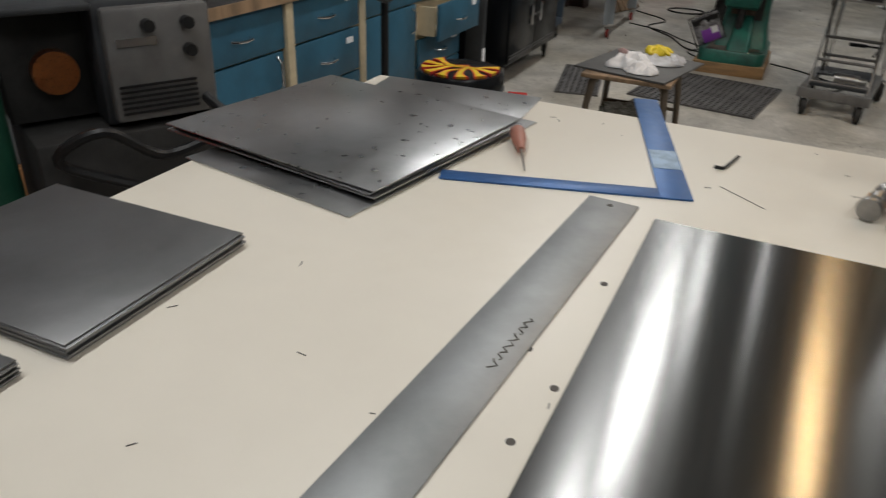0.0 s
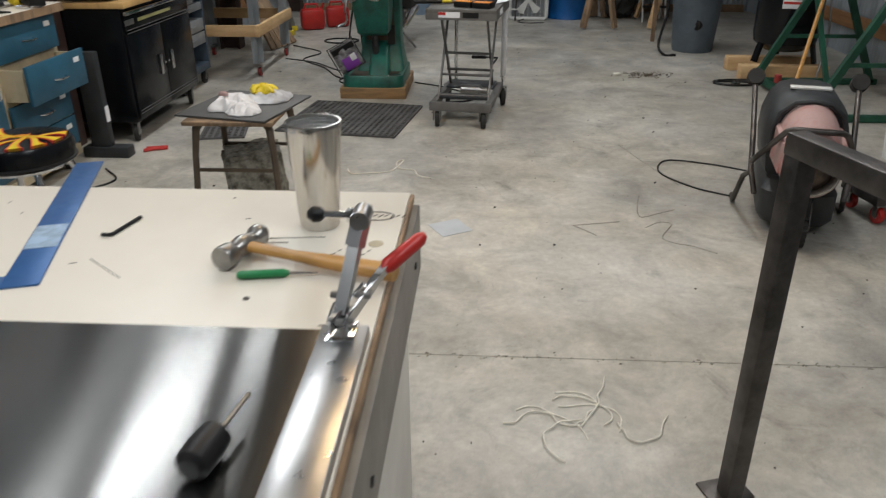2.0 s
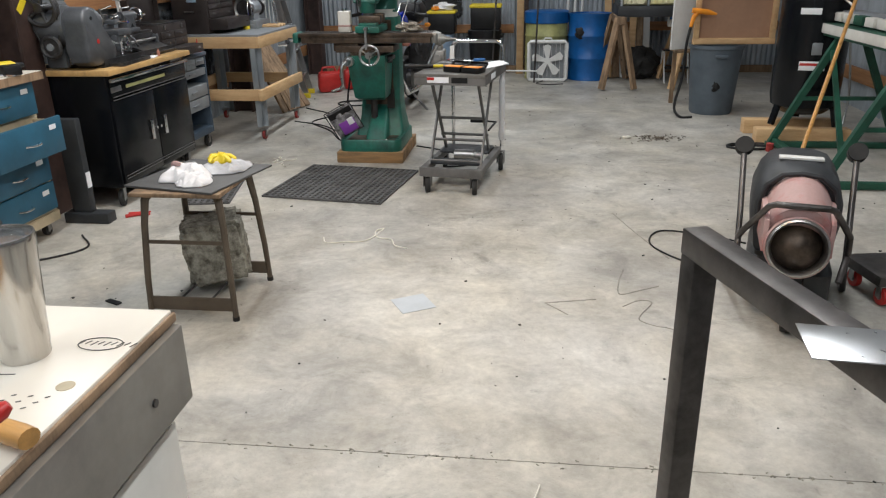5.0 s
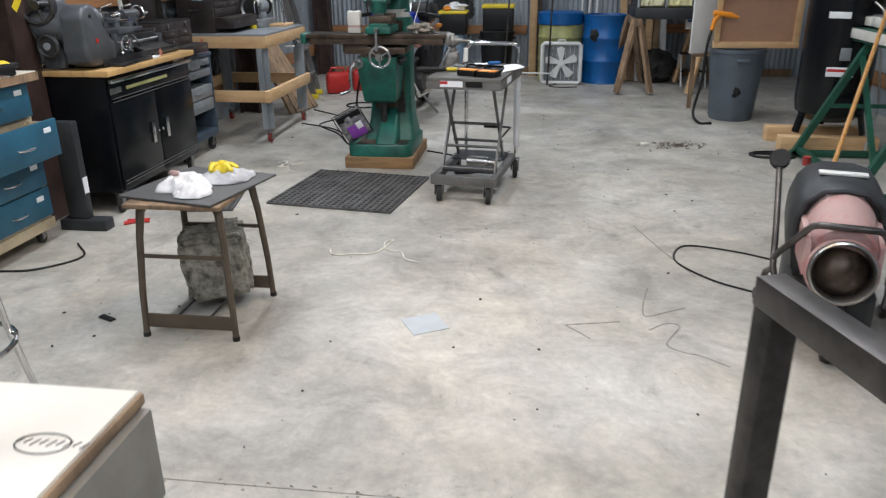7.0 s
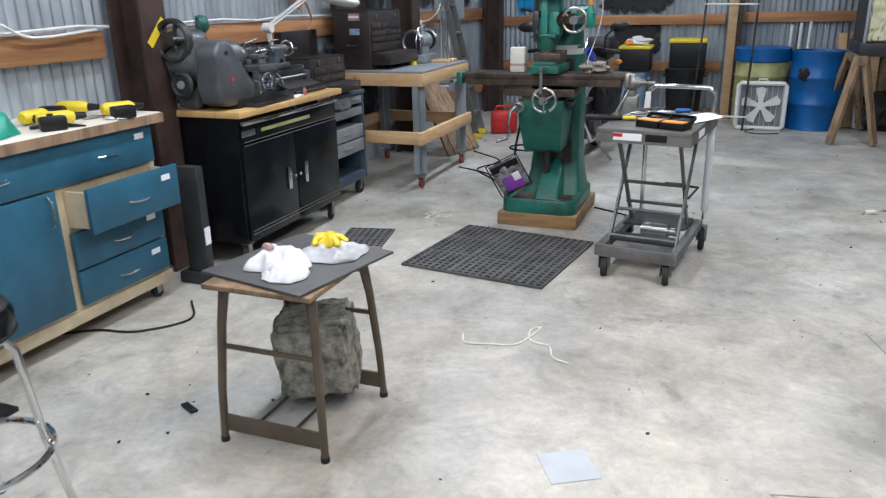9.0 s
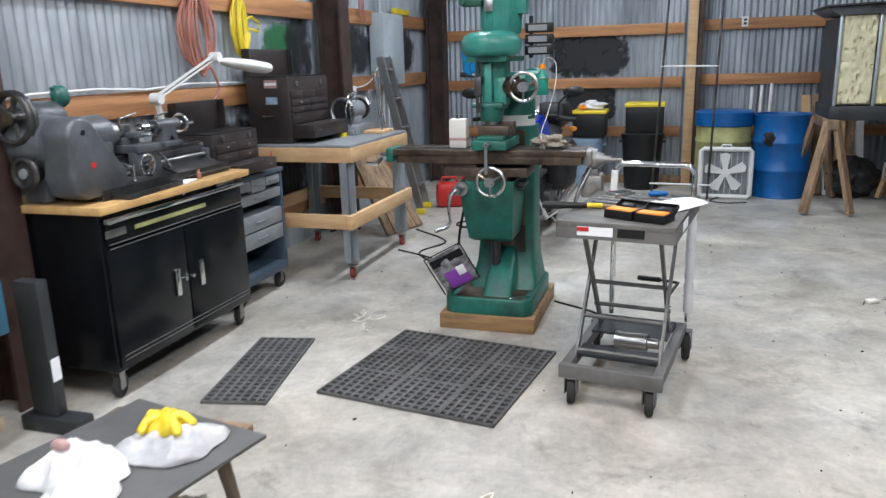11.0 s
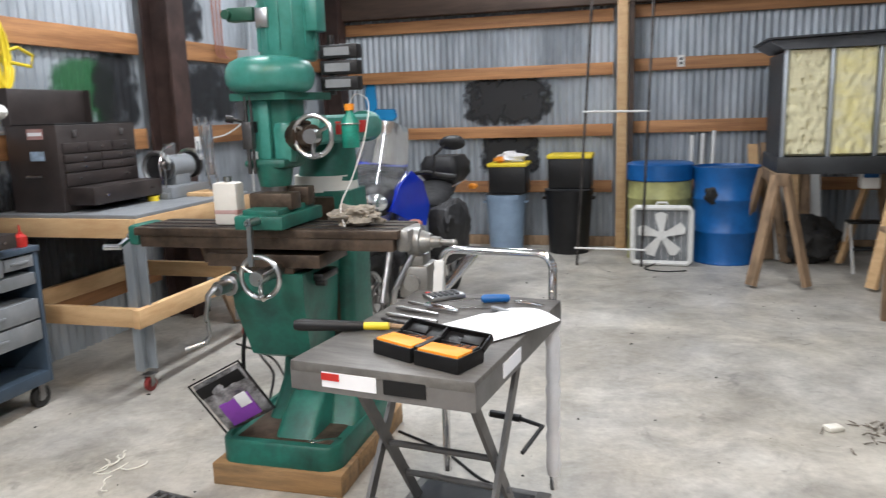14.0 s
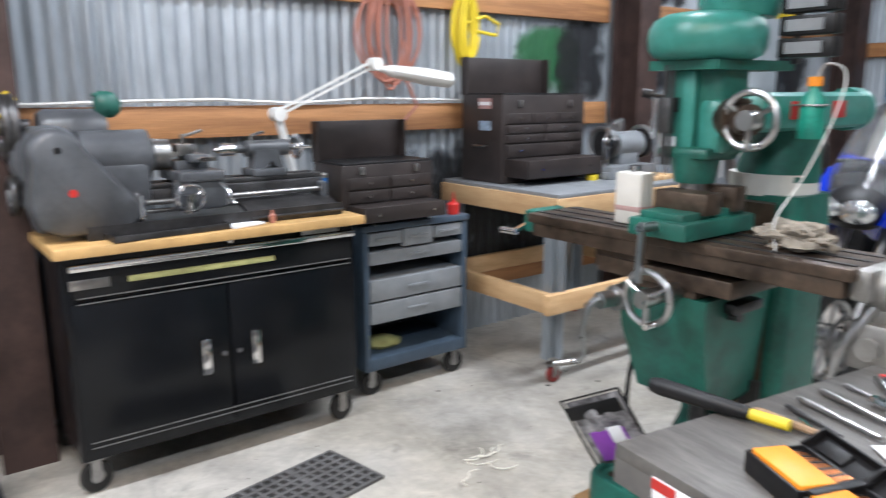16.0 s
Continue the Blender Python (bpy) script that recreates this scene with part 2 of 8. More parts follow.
dark_red = mat("worn_red_rubber", (0.30, 0.03, 0.025), 0.55, var=0.2, scale=8)
pink = mat("faded_red_paint", (0.40, 0.265, 0.25), 0.6, var=0.2, scale=9, col2=(0.37, 0.14, 0.13), mix_at=(0.5, 0.7))
blue = mat("blue_plastic", (0.01, 0.11, 0.36), 0.38, var=0.15, scale=4)
bike_blue = mat("blue_fairing", (0.008, 0.03, 0.42), 0.2, var=0.05, scale=3, coat=0.6)
tool_blue = mat("blue_anodised", (0.035, 0.12, 0.33), 0.42, 0.3, var=0.12, scale=8)
sticker_blue = mat("light_blue_label", (0.35, 0.47, 0.62), 0.6, var=0.2, scale=30)
green_tint = mat("green_plastic", (0.02, 0.22, 0.07), 0.4, var=0.1, scale=8)
bag_green = mat("green_plastic_bag", (0.04, 0.40, 0.29), 0.35, var=0.25, scale=9, bump=0.5, bscale=20, trans=0.25)
purple = mat("purple_card", (0.25, 0.06, 0.42), 0.5, var=0.1, scale=5)
orange_hose = mat("orange_hose", (0.41, 0.17, 0.12), 0.5, var=0.12, scale=6)
drum_yellow = mat("drum_pale_green", (0.42, 0.42, 0.17), 0.45, var=0.2, scale=4)
can_grey = mat("grey_bin_plastic", (0.10, 0.125, 0.15), 0.55, var=0.12, scale=4)
can_blue = mat("pale_blue_bin", (0.24, 0.33, 0.45), 0.5, var=0.1, scale=4)
insul = mat("yellow_insulation", (0.78, 0.71, 0.34), 0.95, var=0.15, scale=5, col2=(0.70, 0.66, 0.46), bump=0.9, bscale=14)
insul_pale = mat("faded_insulation", (0.74, 0.70, 0.47), 0.95, var=0.2, scale=5, col2=(0.60, 0.55, 0.36), bump=0.9, bscale=14)
hardboard = mat("hardboard", (0.36, 0.21, 0.13), 0.6, var=0.08, scale=3)
dark_panel = mat("dark_grey_panel", (0.03, 0.033, 0.037), 0.5, var=0.2, scale=4)
stone = mat("rough_concrete", (0.34, 0.325, 0.27), 0.95, var=0.45, scale=22, col2=(0.09, 0.08, 0.06), bump=0.9, bscale=50)
olive = mat("brown_desk_paint", (0.12, 0.092, 0.065), 0.45, 0.2, var=0.15, scale=5)
desk_top = mat("dark_grey_board", (0.085, 0.085, 0.085), 0.6, var=0.12, scale=6)
hammer_wood = mat("hickory_handle", (0.55, 0.29, 0.08), 0.4, var=0.15, scale=8, stretch=(1, 6, 6))
plinth_wood = mat("oil_stained_timber", (0.36, 0.215, 0.095), 0.65, var=0.22, scale=4, col2=(0.17, 0.11, 0.055), stretch=(0.6, 5, 5), bump=0.15, bscale=30)
panel_grey = mat("grey_panel_enamel", (0.40, 0.45, 0.48), 0.45, var=0.08, scale=4)
twine = mat("pale_twine", (0.80, 0.77, 0.68), 0.8, var=0.1, scale=20)
ink = mat("pencil_marks", (0.10, 0.09, 0.08), 0.8, var=0.1, scale=20)
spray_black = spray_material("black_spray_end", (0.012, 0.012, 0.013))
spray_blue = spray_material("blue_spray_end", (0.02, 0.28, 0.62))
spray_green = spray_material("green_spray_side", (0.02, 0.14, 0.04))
spray_black_side = spray_material("black_spray_side", (0.014, 0.014, 0.016))
copper = mat("copper_wire", (0.75, 0.30, 0.12), 0.3, 1.0, var=0.1, scale=20)
tube_glow = mat("lamp_tube", (1.0, 0.97, 0.92), 0.5, var=0.0, emit=9.0)
rag = mat("grey_rag", (0.38, 0.34, 0.28), 0.9, var=0.25, scale=20, bump=0.6, bscale=40)
wrinkled = mat("wrinkled_black_fabric", (0.016, 0.016, 0.018), 0.7, var=0.3, scale=10, bump=0.8, bscale=22)
glass = mat("clear_plastic", (0.9, 0.93, 0.95), 0.05, var=0.0, trans=0.95, rvar=0.02)


# ---- builders ----
class G:
    """Collects solids into one mesh."""

    def __init__(self):
        self.v, self.f = [], []

    def add(self, vs, fs, m=None):
        o = len(self.v)
        self.v += [tuple(m @ Vector(p)) if m else tuple(p) for p in vs]
        self.f += [tuple(o + i for i in q) for q in fs]
        return self

    def box(self, c, s, b=0.0, m=None):
        hx, hy, hz = (a / 2 for a in s)
        b = min(b, 0.45 * min(s))
        if b <= 0:
            vs = [(c[0] + i * hx, c[1] + j * hy, c[2] + k * hz) for k in (-1, 1) for i, j in ((-1, -1), (1, -1), (1, 1), (-1, 1))]
            return self.add(vs, [(3, 2, 1, 0), (4, 5, 6, 7), (0, 1, 5, 4), (1, 2, 6, 5), (2, 3, 7, 6), (3, 0, 4, 7)], m)
        bm = bmesh.new()
        bmesh.ops.create_cube(bm, size=1, matrix=Matrix.Translation(c) @ Matrix.Diagonal((*s, 1)))
        bmesh.ops.bevel(bm, geom=list(bm.edges), offset=b, segments=2, affect="EDGES", profile=0.5)
        bm.verts.index_update()
        self.add([v.co.copy() for v in bm.verts], [[v.index for v in q.verts] for q in bm.faces], m)
        bm.free()
        return self

    def ring_sweep(self, rings, closed=False):
        n, k = len(rings[0]), len(rings)
        vs = [p for r in rings for p in r]
        fs = []
        for a in range(k if closed else k - 1):
            for i in range(n):
                a2 = (a + 1) % k
                fs.append((a * n + i, a * n + (i + 1) % n, a2 * n + (i + 1) % n, a2 * n + i))
        if not closed:
            fs += [tuple(range(n - 1, -1, -1)), tuple((k - 1) * n + i for i in range(n))]
        return self.add(vs, fs)

    def cyl(self, p0, p1, r0, r1=None, n=20):
        return self.tube([p0, p1], [r0, r0 if r1 is None else r1], n)

    def tube(self, pts, r, n=10, closed=False, flat=1.0):
        pts = [Vector(p) for p in pts]
        k = len(pts)
        rings, up = [], None
        for i, p in enumerate(pts):
            a = pts[(i - 1) % k] if closed or i else p
            b = pts[(i + 1) % k] if closed or i < k - 1 else p
            d = (b - a).normalized()
            if up is None:
                up = Vector((0, 0, 1)) if abs(d.z) < 0.9 else Vector((1, 0, 0))
            s = d.cross(up).normalized()
            up = s.cross(d).normalized()
            rr = r[i] if isinstance(r, (list, tuple)) else r
            rings.append([p + rr * (math.cos(2 * math.pi * j / n) * s + flat * math.sin(2 * math.pi * j / n) * up) for j in range(n)])
        return self.ring_sweep(rings, closed)

    def wire(self, pts, r, n=6):
        """A cable that bends smoothly through the points."""
        p = [Vector(q) for q in pts]
        p = [2 * p[0] - p[1]] + p + [2 * p[-1] - p[-2]]
        out = []
        for i in range(1, len(p) - 2):
            for k in range(6):
                t = k / 6
                out.append(0.5 * (2 * p[i] + (p[i + 1] - p[i - 1]) * t + (2 * p[i - 1] - 5 * p[i] + 4 * p[i + 1] - p[i + 2]) * t * t + (3 * p[i] - p[i - 1] - 3 * p[i + 1] + p[i + 2]) * t ** 3))
        return self.tube(out + [p[-2]], r, n)

    def bar(self, p0, p1, w, h):
        """A rectangular bar from p0 to p1: w across, h in the upright sense."""
        p0, p1 = Vector(p0), Vector(p1)
        d = (p1 - p0).normalized()
        up = Vector((0, 0, 1)) if abs(d.z) < 0.98 else Vector((0, 1, 0))
        s = d.cross(up).normalized()
        up = s.cross(d).normalized()
        q = lambda p: [p + a * w / 2 * s + b * h / 2 * up for a, b in ((-1, -1), (1, -1), (1, 1), (-1, 1))]
        return self.ring_sweep([q(p0), q(p1)])

    def rev(self, prof, m=None, n=28, caps=True):
        """A profile of (radius, height) turned about z."""
        vs, fs = [], []
        for r, z in prof:
            vs += [(r * math.cos(2 * math.pi * j / n), r * math.sin(2 * math.pi * j / n), z) for j in range(n)]
        for a in range(len(prof) - 1):
            for j in range(n):
                fs.append((a * n + j, a * n + (j + 1) % n, (a + 1) * n + (j + 1) % n, (a + 1) * n + j))
        if caps:
            fs += [tuple(range(n - 1, -1, -1)), tuple((len(prof) - 1) * n + j for j in range(n))]
        return self.add(vs, fs, m)

    def torus(self, c, R, r, axis="z", n=28, k=8):
        q = {"z": lambda a: (c[0] + R * math.cos(a), c[1] + R * math.sin(a), c[2]), "x": lambda a: (c[0], c[1] + R * math.cos(a), c[2] + R * math.sin(a)), "y": lambda a: (c[0] + R * math.cos(a), c[1], c[2] + R * math.sin(a))}[axis]
        return self.tube([q(2 * math.pi * i / n) for i in range(n)], r, k, True)

    def prism(self, poly, axis, a, b):
        """A flat outline, given in the two other axes, pushed from a to b along axis."""
        put = {"x": lambda u, v, w: (w, u, v), "y": lambda u, v, w: (u, w, v), "z": lambda u, v, w: (u, v, w)}[axis]
        n = len(poly)
        vs = [put(u, v, w) for w in (a, b) for u, v in poly]
        fs = [tuple(range(n - 1, -1, -1)), tuple(range(n, 2 * n))] + [(i, (i + 1) % n, n + (i + 1) % n, n + i) for i in range(n)]
        return self.add(vs, fs)

    def blob(self, c, s, seed=0, rough=0.3, n=3, freq=2.0):
        bm = bmesh.new()
        bmesh.ops.create_icosphere(bm, subdivisions=n, radius=1)
        for v in bm.verts:
            d = noise.noise(v.co * freq + Vector((seed * 7.3, seed, 3))) + 0.5 * noise.noise(v.co * freq * 2.7 + Vector((seed, 5, seed)))
            v.co *= 1 + rough * d
        bm.verts.index_update()
        self.add([(c[0] + v.co.x * s[0], c[1] + v.co.y * s[1], c[2] + v.co.z * s[2]) for v in bm.verts], [[v.index for v in q.verts] for q in bm.faces])
        bm.free()
        return self


def loft(g, sections):
    """Joins closed outlines with equal counts of points into one skin with end caps."""
    return g.ring_sweep([[Vector(p) for p in sec] for sec in sections])


def rounded(cx, cy, hx, hy, r, z, n=5):
    """A rounded rectangle lying flat at height z."""
    out = []
    for sx, sy, a0 in ((1, 1, 0), (-1, 1, 90), (-1, -1, 180), (1, -1, 270)):
        for k in range(n):
            a = radians(a0 + 90 * k / (n - 1))
            out.append((cx + sx * (hx - r) + r * math.cos(a), cy + sy * (hy - r) + r * math.sin(a), z))
    return out


def crumple(g, c, sx, sy, h, seed, n=26, edge=0.6):
    """A thin crumpled film lying in folds: sharp ridges, an uneven outline, a closed underside."""
    top, low = [], []
    for i in range(n + 1):
        for j in range(n + 1):
            u, v = 2 * i / n - 1, 2 * j / n - 1
            w = Vector((u * 1.5 + seed, v * 1.5, seed * 0.7))
            rad = max(abs(u), abs(v))
            out = 1 + 0.28 * noise.noise(w * 0.9 + Vector((4, 1, 0)))
            fold = 0.55 + 0.5 * noise.noise(w * 0.8) + 0.35 * (1 - 3 * abs(noise.noise(w * 1.5))) + 0.12 * (1 - 3 * abs(noise.noise(w * 3.6)))
            z = max(0.0, 1 - rad ** 2.2) * h * (0.35 + 0.65 * max(0, fold)) + 0.004
            x, y = c[0] + sx * u * out * (1 - 0.22 * v * v), c[1] + sy * v * out * (1 - 0.22 * u * u)
            top.append((x, y, c[2] + z))
            low.append((x, y, c[2] + 0.001))
    m = n + 1
    fs = []
    for i in range(n):
        for j in range(n):
            a = i * m + j
            fs += [(a, a + 1, a + m + 1, a + m), (m * m + a, m * m + a + m, m * m + a + m + 1, m * m + a + 1)]
    rim = [j for j in range(n)] + [i * m + n for i in range(n)] + [n * m + n - j for j in range(n)] + [(n - i) * m for i in range(n)]
    for k in range(len(rim)):
        a, b = rim[k], rim[(k + 1) % len(rim)]
        fs.append((a, b, m * m + b, m * m + a))
    return g.add(top + low, fs)


def mesh_of(g, name, material, smooth=True):
    me = bpy.data.meshes.new(name)
    me.from_pydata(g.v, [], g.f)
    bm = bmesh.new()
    bm.from_mesh(me)
    bmesh.ops.recalc_face_normals(bm, faces=list(bm.faces))
    bm.to_mesh(me)
    bm.free()
    uv = me.uv_layers.new(name="flat")
    co = np.zeros(len(me.vertices) * 3)
    me.vertices.foreach_get("co", co)
    li = np.zeros(len(me.loops), dtype=np.int32)
    me.loops.foreach_get("vertex_index", li)
    uv.data.foreach_set("uv", co.reshape(-1, 3)[li][:, :2].ravel())
    me.materials.append(material)
    if smooth:
        me.polygons.foreach_set("use_smooth", [True] * len(me.polygons))
        me.set_sharp_from_angle(angle=radians(38))
    me.update()
    return me


def part(name, g, material, parent, label="", loc=None, rz=0.0):
    ob = new(name, mesh_of(g, name, material))
    ob.parent = parent
    if loc:
        ob.matrix_basis = pose(*loc, 0, 0, rz)
    return tagged(ob, label)


def thing(name, loc, label, category, group="", rz=0.0, kind=""):
    ob = new(name)
    ob.empty_display_size = 0.1
    ob.matrix_basis = pose(*loc, 0, 0, rz)
    return tagged(ob, label, category, group, kind)


def single(name, g, material, label, category, loc=(0, 0, 0), rz=0.0, group="", kind="", rx=0, ry=0):
    ob = new(name, mesh_of(g, name, material))
    ob.matrix_basis = pose(*loc, rx, ry, rz)
    return tagged(ob, label, category, group, kind)


def arc(c, r, a0, a1, n, plane="xy"):
    out = []
    for i in range(n + 1):
        a = radians(a0 + (a1 - a0) * i / n)
        u, v = r * math.cos(a), r * math.sin(a)
        out.append({"xy": (c[0] + u, c[1] + v, c[2]), "yz": (c[0], c[1] + u, c[2] + v), "xz": (c[0] + u, c[1], c[2] + v)}[plane])
    return out


def caster(parent, x, y, r=0.05, wheel=rubber, fork=steel, turn=0.0):
    w = part("caster", G().box((x, y, 2 * r + 0.012), (0.06, 0.06, 0.008)).box((x - 0.02, y, 1.3 * r + 0.012), (0.004, 0.035, 1.4 * r)).box((x + 0.02, y, 1.3 * r + 0.012), (0.004, 0.035, 1.4 * r)), fork, parent, "zinc caster fork")
    g = G().rev([(r * 0.45, -0.013), (r * 0.95, -0.013), (r, -0.008), (r, 0.008), (r * 0.95, 0.013), (r * 0.45, 0.013)], pose(x, y, r, 0, 90, turn), 20)
    part("wheel", g, wheel, w)
    part("hub", G().rev([(r * 0.42, -0.015), (r * 0.42, 0.015)], pose(x, y, r, 0, 90, turn), 14), fork, w)


def handwheel(name, parent, c, R, axis, material=steel):
    """A spoked hand wheel with a rim, hub and crank knob."""
    w = part(name, G().torus(c, R, R * 0.13, axis), material, parent)
    h = G()
    ax = {"x": Vector((1, 0, 0)), "y": Vector((0, 1, 0))}[axis]
    up, s = Vector((0, 0, 1)), ax.cross(Vector((0, 0, 1)))
    cc = Vector(c)
    for i in range(3):
        a = 2 * math.pi * i / 3 + 0.5
        d = math.cos(a) * s + math.sin(a) * up
        h.tube([cc, cc + d * R * 0.5, cc + d * R], [R * 0.30, R * 0.17, R * 0.20], 8, flat=0.5)
    h.cyl(cc - ax * 0.03, cc + ax * 0.02, R * 0.36, n=16)
    k0 = cc + R * (math.cos(5.2) * s + math.sin(5.2) * up)
    part("crank_knob", G().tube([k0, k0 + (0.02 if axis == "x" else -0.02) * ax, k0 + (0.05 if axis == "x" else -0.05) * ax], [0.007, 0.011, 0.009], 10), chrome, w)
    part("spokes", h, material, w)
    return w


# ---- structure ----
X0, X1, Y0, Y1 = -1.25, 5.6, -2.5, 12.7
floor = thing("floor", (0, 0, 0), "worn stained grey concrete workshop floor with a saw-cut joint", "floor", kind="structure")
g = G().box(((X0 + X1) / 2, (Y0 + 3.498) / 2, -0.06), (X1 - X0 + 0.6, 3.498 - Y0, 0.12)).box(((X0 + X1) / 2, (3.502 + Y1 + 0.3) / 2, -0.06), (X1 - X0 + 0.6, Y1 + 0.3 - 3.502, 0.12))
part("slab", g, concrete, floor)
part("joint_fill", G().box(((X0 + X1) / 2, 3.5, -0.05), (X1 - X0, 0.02, 0.09)), rubber, floor)


def corrugated(length, height, pitch=0.068, depth=0.011, thick=0.004):
    """A corrugated sheet standing in the xz plane, its ribs upright."""
    n = int(length / pitch * 8)
    front = [(i * length / n, depth * math.sin(2 * math.pi * i * length / n / pitch)) for i in range(n + 1)]
    vs, fs = [], []
    for x, y in front:
        vs += [(x, y, 0), (x, y, height), (x, y + thick, 0), (x, y + thick, height)]
    for i in range(n):
        a, b = 4 * i, 4 * i + 4
        fs += [(a, b, b + 1, a + 1), (a + 2, a + 3, b + 3, b + 2), (a + 1, b + 1, b + 3, a + 3), (a, a + 2, b + 2, b)]
    fs += [(0, 1, 3, 2), (4 * n, 4 * n + 2, 4 * n + 3, 4 * n + 1)]
    return G().add(vs, fs)


for nm, loc, rz, ln_ in (("wall_west", (X0, Y0, 0), 90, Y1 - Y0), ("wall_north", (X0, Y1, 0), 0, X1 - X0), ("wall_east", (X1, Y1, 0), -90, Y1 - Y0), ("wall_south", (X1, Y0, 0), 180, X1 - X0)):
    single(nm, corrugated(ln_, CEIL + 0.1), galv, "corrugated galvanised steel wall cladding, scuffed", "wall", loc, rz, kind="structure")
single("ceiling", G().box(((X0 + X1) / 2, (Y0 + Y1) / 2, CEIL + 0.14), (X1 - X0 + 0.4, Y1 - Y0 + 0.4, 0.06)), roofing, "grey sheet metal roof underside", "ceiling", kind="structure")

girts_w = thing("girts_west", (0, 0, 0), "horizontal brown timber girts along the metal wall", "wall framing", kind="structure")
for z in (0.35, 1.30, 1.94, 2.55):
    for a, b in ((Y0, 1.9), (1.92, 5.78), (6.02, 9.46), (9.66, 12.6)):
        part("board", G().box((X0 + 0.045, (a + b) / 2, z), (0.04, b - a, 0.14), 0.003), lumber, girts_w)
girts_n = thing("girts_north", (0, 0, 0), "horizontal timber girts across the metal wall", "wall framing", kind="structure")
for z in (0.62, 1.19, 1.79, 2.30):
    for a, b in ((-1.1, 1.86), (2.06, 4.4), (4.42, 5.5)):
        part("board", G().box(((a + b) / 2, Y1 - 0.045, z + (0.02 if a > 1.9 else 0)), (b - a, 0.04, 0.12), 0.003), lumber, girts_n)
part("header_beam", G().box((2.2, Y1 - 0.12, 2.52), (6.6, 0.16, 0.26), 0.005), dark_beam, girts_n, "dark stained header beam")
part("sill_board", G().box((2.2, Y1 - 0.05, 0.05), (6.6, 0.04, 0.1), 0.003), old_wood, girts_n)
girts_e = thing("girts_east", (0, 0, 0), "horizontal timber girts along the metal wall", "wall framing", kind="structure")
for z in (0.35, 1.30, 1.94):
    part("board", G().box((X1 - 0.045, 5.0, z), (0.04, 14.8, 0.14), 0.003), lumber, girts_e)
for y in (1.8, 5.9, 9.56, 12.5):
    g = G().box((X0 + 0.10, y, CEIL / 2), (0.02, 0.19, CEIL)).box((X0 + 0.30, y, CEIL / 2), (0.02, 0.19, CEIL)).box((X0 + 0.2, y, CEIL / 2), (0.19, 0.015, CEIL))
    single("steel_column", g, rust_post, "brown painted steel H column against the metal wall", "column", kind="structure", group="columns")
single("timber_post", G().box((1.955, Y1 - 0.16, CEIL / 2), (0.10, 0.10, CEIL), 0.004), pine, "pale yellow pine post standing against the end wall", "post", kind="structure")
single("timber_post", G().box((2.04, Y1 - 0.12, CEIL / 2), (0.05, 0.14, CEIL), 0.004), dark_beam, "dark stained timber post beside a pale one", "post", kind="structure")

# strip lights under the roof
proto = None
for sx, sy in STRIPS:
    if proto is None:
        proto = thing("strip_light", (sx, sy, CEIL), "white twin-tube strip light hung under the roof", "ceiling light", "strip lights")
        part("housing", G().box((0, 0, -0.08), (0.16, 2.4, 0.06), 0.01), white, proto)
        for o in (-0.8, 0.8):
            part("bracket", G().box((0, o, 0.03), (0.03, 0.03, 0.2)), steel, proto)
        for o in (-0.045, 0.045):
            part("tube", G().cyl((o, -1.15, -0.13), (o, 1.15, -0.13), 0.014, n=10), tube_glow, proto, "glowing white tube")
    else:
        copy_thing(proto, pose(sx, sy, CEIL))

# ---- the work table ----
TOP = 1.07
bench = thing("work_table", (0, 0, 0), "large white laminate work table with grey steel edges", "table")
part("tabletop", G().box((1.08, 1.745, TOP - 0.018), (1.18, 1.27, 0.036), 0.003), laminate, bench, "white laminate top, scuffed and pencil-marked")
part("edge_strip", G().box((1.673, 1.745, TOP - 0.010), (0.006, 1.27, 0.014), 0.002), old_wood, bench, "worn brown ply edge")
part("side_rail", G().box((1.674, 1.745, TOP - 0.080), (0.024, 1.26, 0.122), 0.004), grey_rail, bench, "grey steel side rail")
part("end_rail", G().box((1.08, 2.370, TOP - 0.098), (1.15, 0.020, 0.122), 0.004), grey_rail, bench)
for cx in (0.62, 1.52):
    part("leg", G().box((cx, 2.2, 0.46), (0.1, 0.1, 0.92), 0.004), pine, bench)
    part("leg", G().box((cx, 1.24, 0.46), (0.1, 0.1, 0.92), 0.004), pine, bench)
part("cabinet_side", G().box((1.652, 1.745, 0.50), (0.02, 1.22, 0.80), 0.003), off_white, bench, "off-white side panel")
part("end_panel", G().box((1.07, 2.345, 0.50), (1.10, 0.02, 0.80), 0.003), off_white, bench)
for by in (1.32, 1.78, 2.27):
    part("bolt", G().cyl((1.686, by, TOP - 0.085), (1.689, by, TOP - 0.085), 0.006, n=10), dark_steel, bench)
g = G()
for hx, hy in ((1.162, 1.426), (1.165, 1.724), (1.173, 1.512), (1.13, 1.56), (1.64, 2.02), (1.50, 2.0)):
    g.rev([(0.0045, 0), (0.0045, 0.0008)], pose(hx, hy, TOP), 10)
tagged(part("screw_hole", g, ink, bench, "dark screw heads sunk in the top"), kind="stuff")
rng = random.Random(5)
g = G()
for k in range(26):
    hx, hy = rng.uniform(0.75, 1.66), rng.uniform(1.2, 2.34)
    a, l = rng.uniform(0, 3.1), rng.uniform(0.004, 0.012) if k % 5 else rng.uniform(0.04, 0.09)
    g.bar((hx, hy, TOP + 0.0004), (hx + l * math.cos(a), hy + l * math.sin(a), TOP + 0.0004), 0.0011, 0.0006)
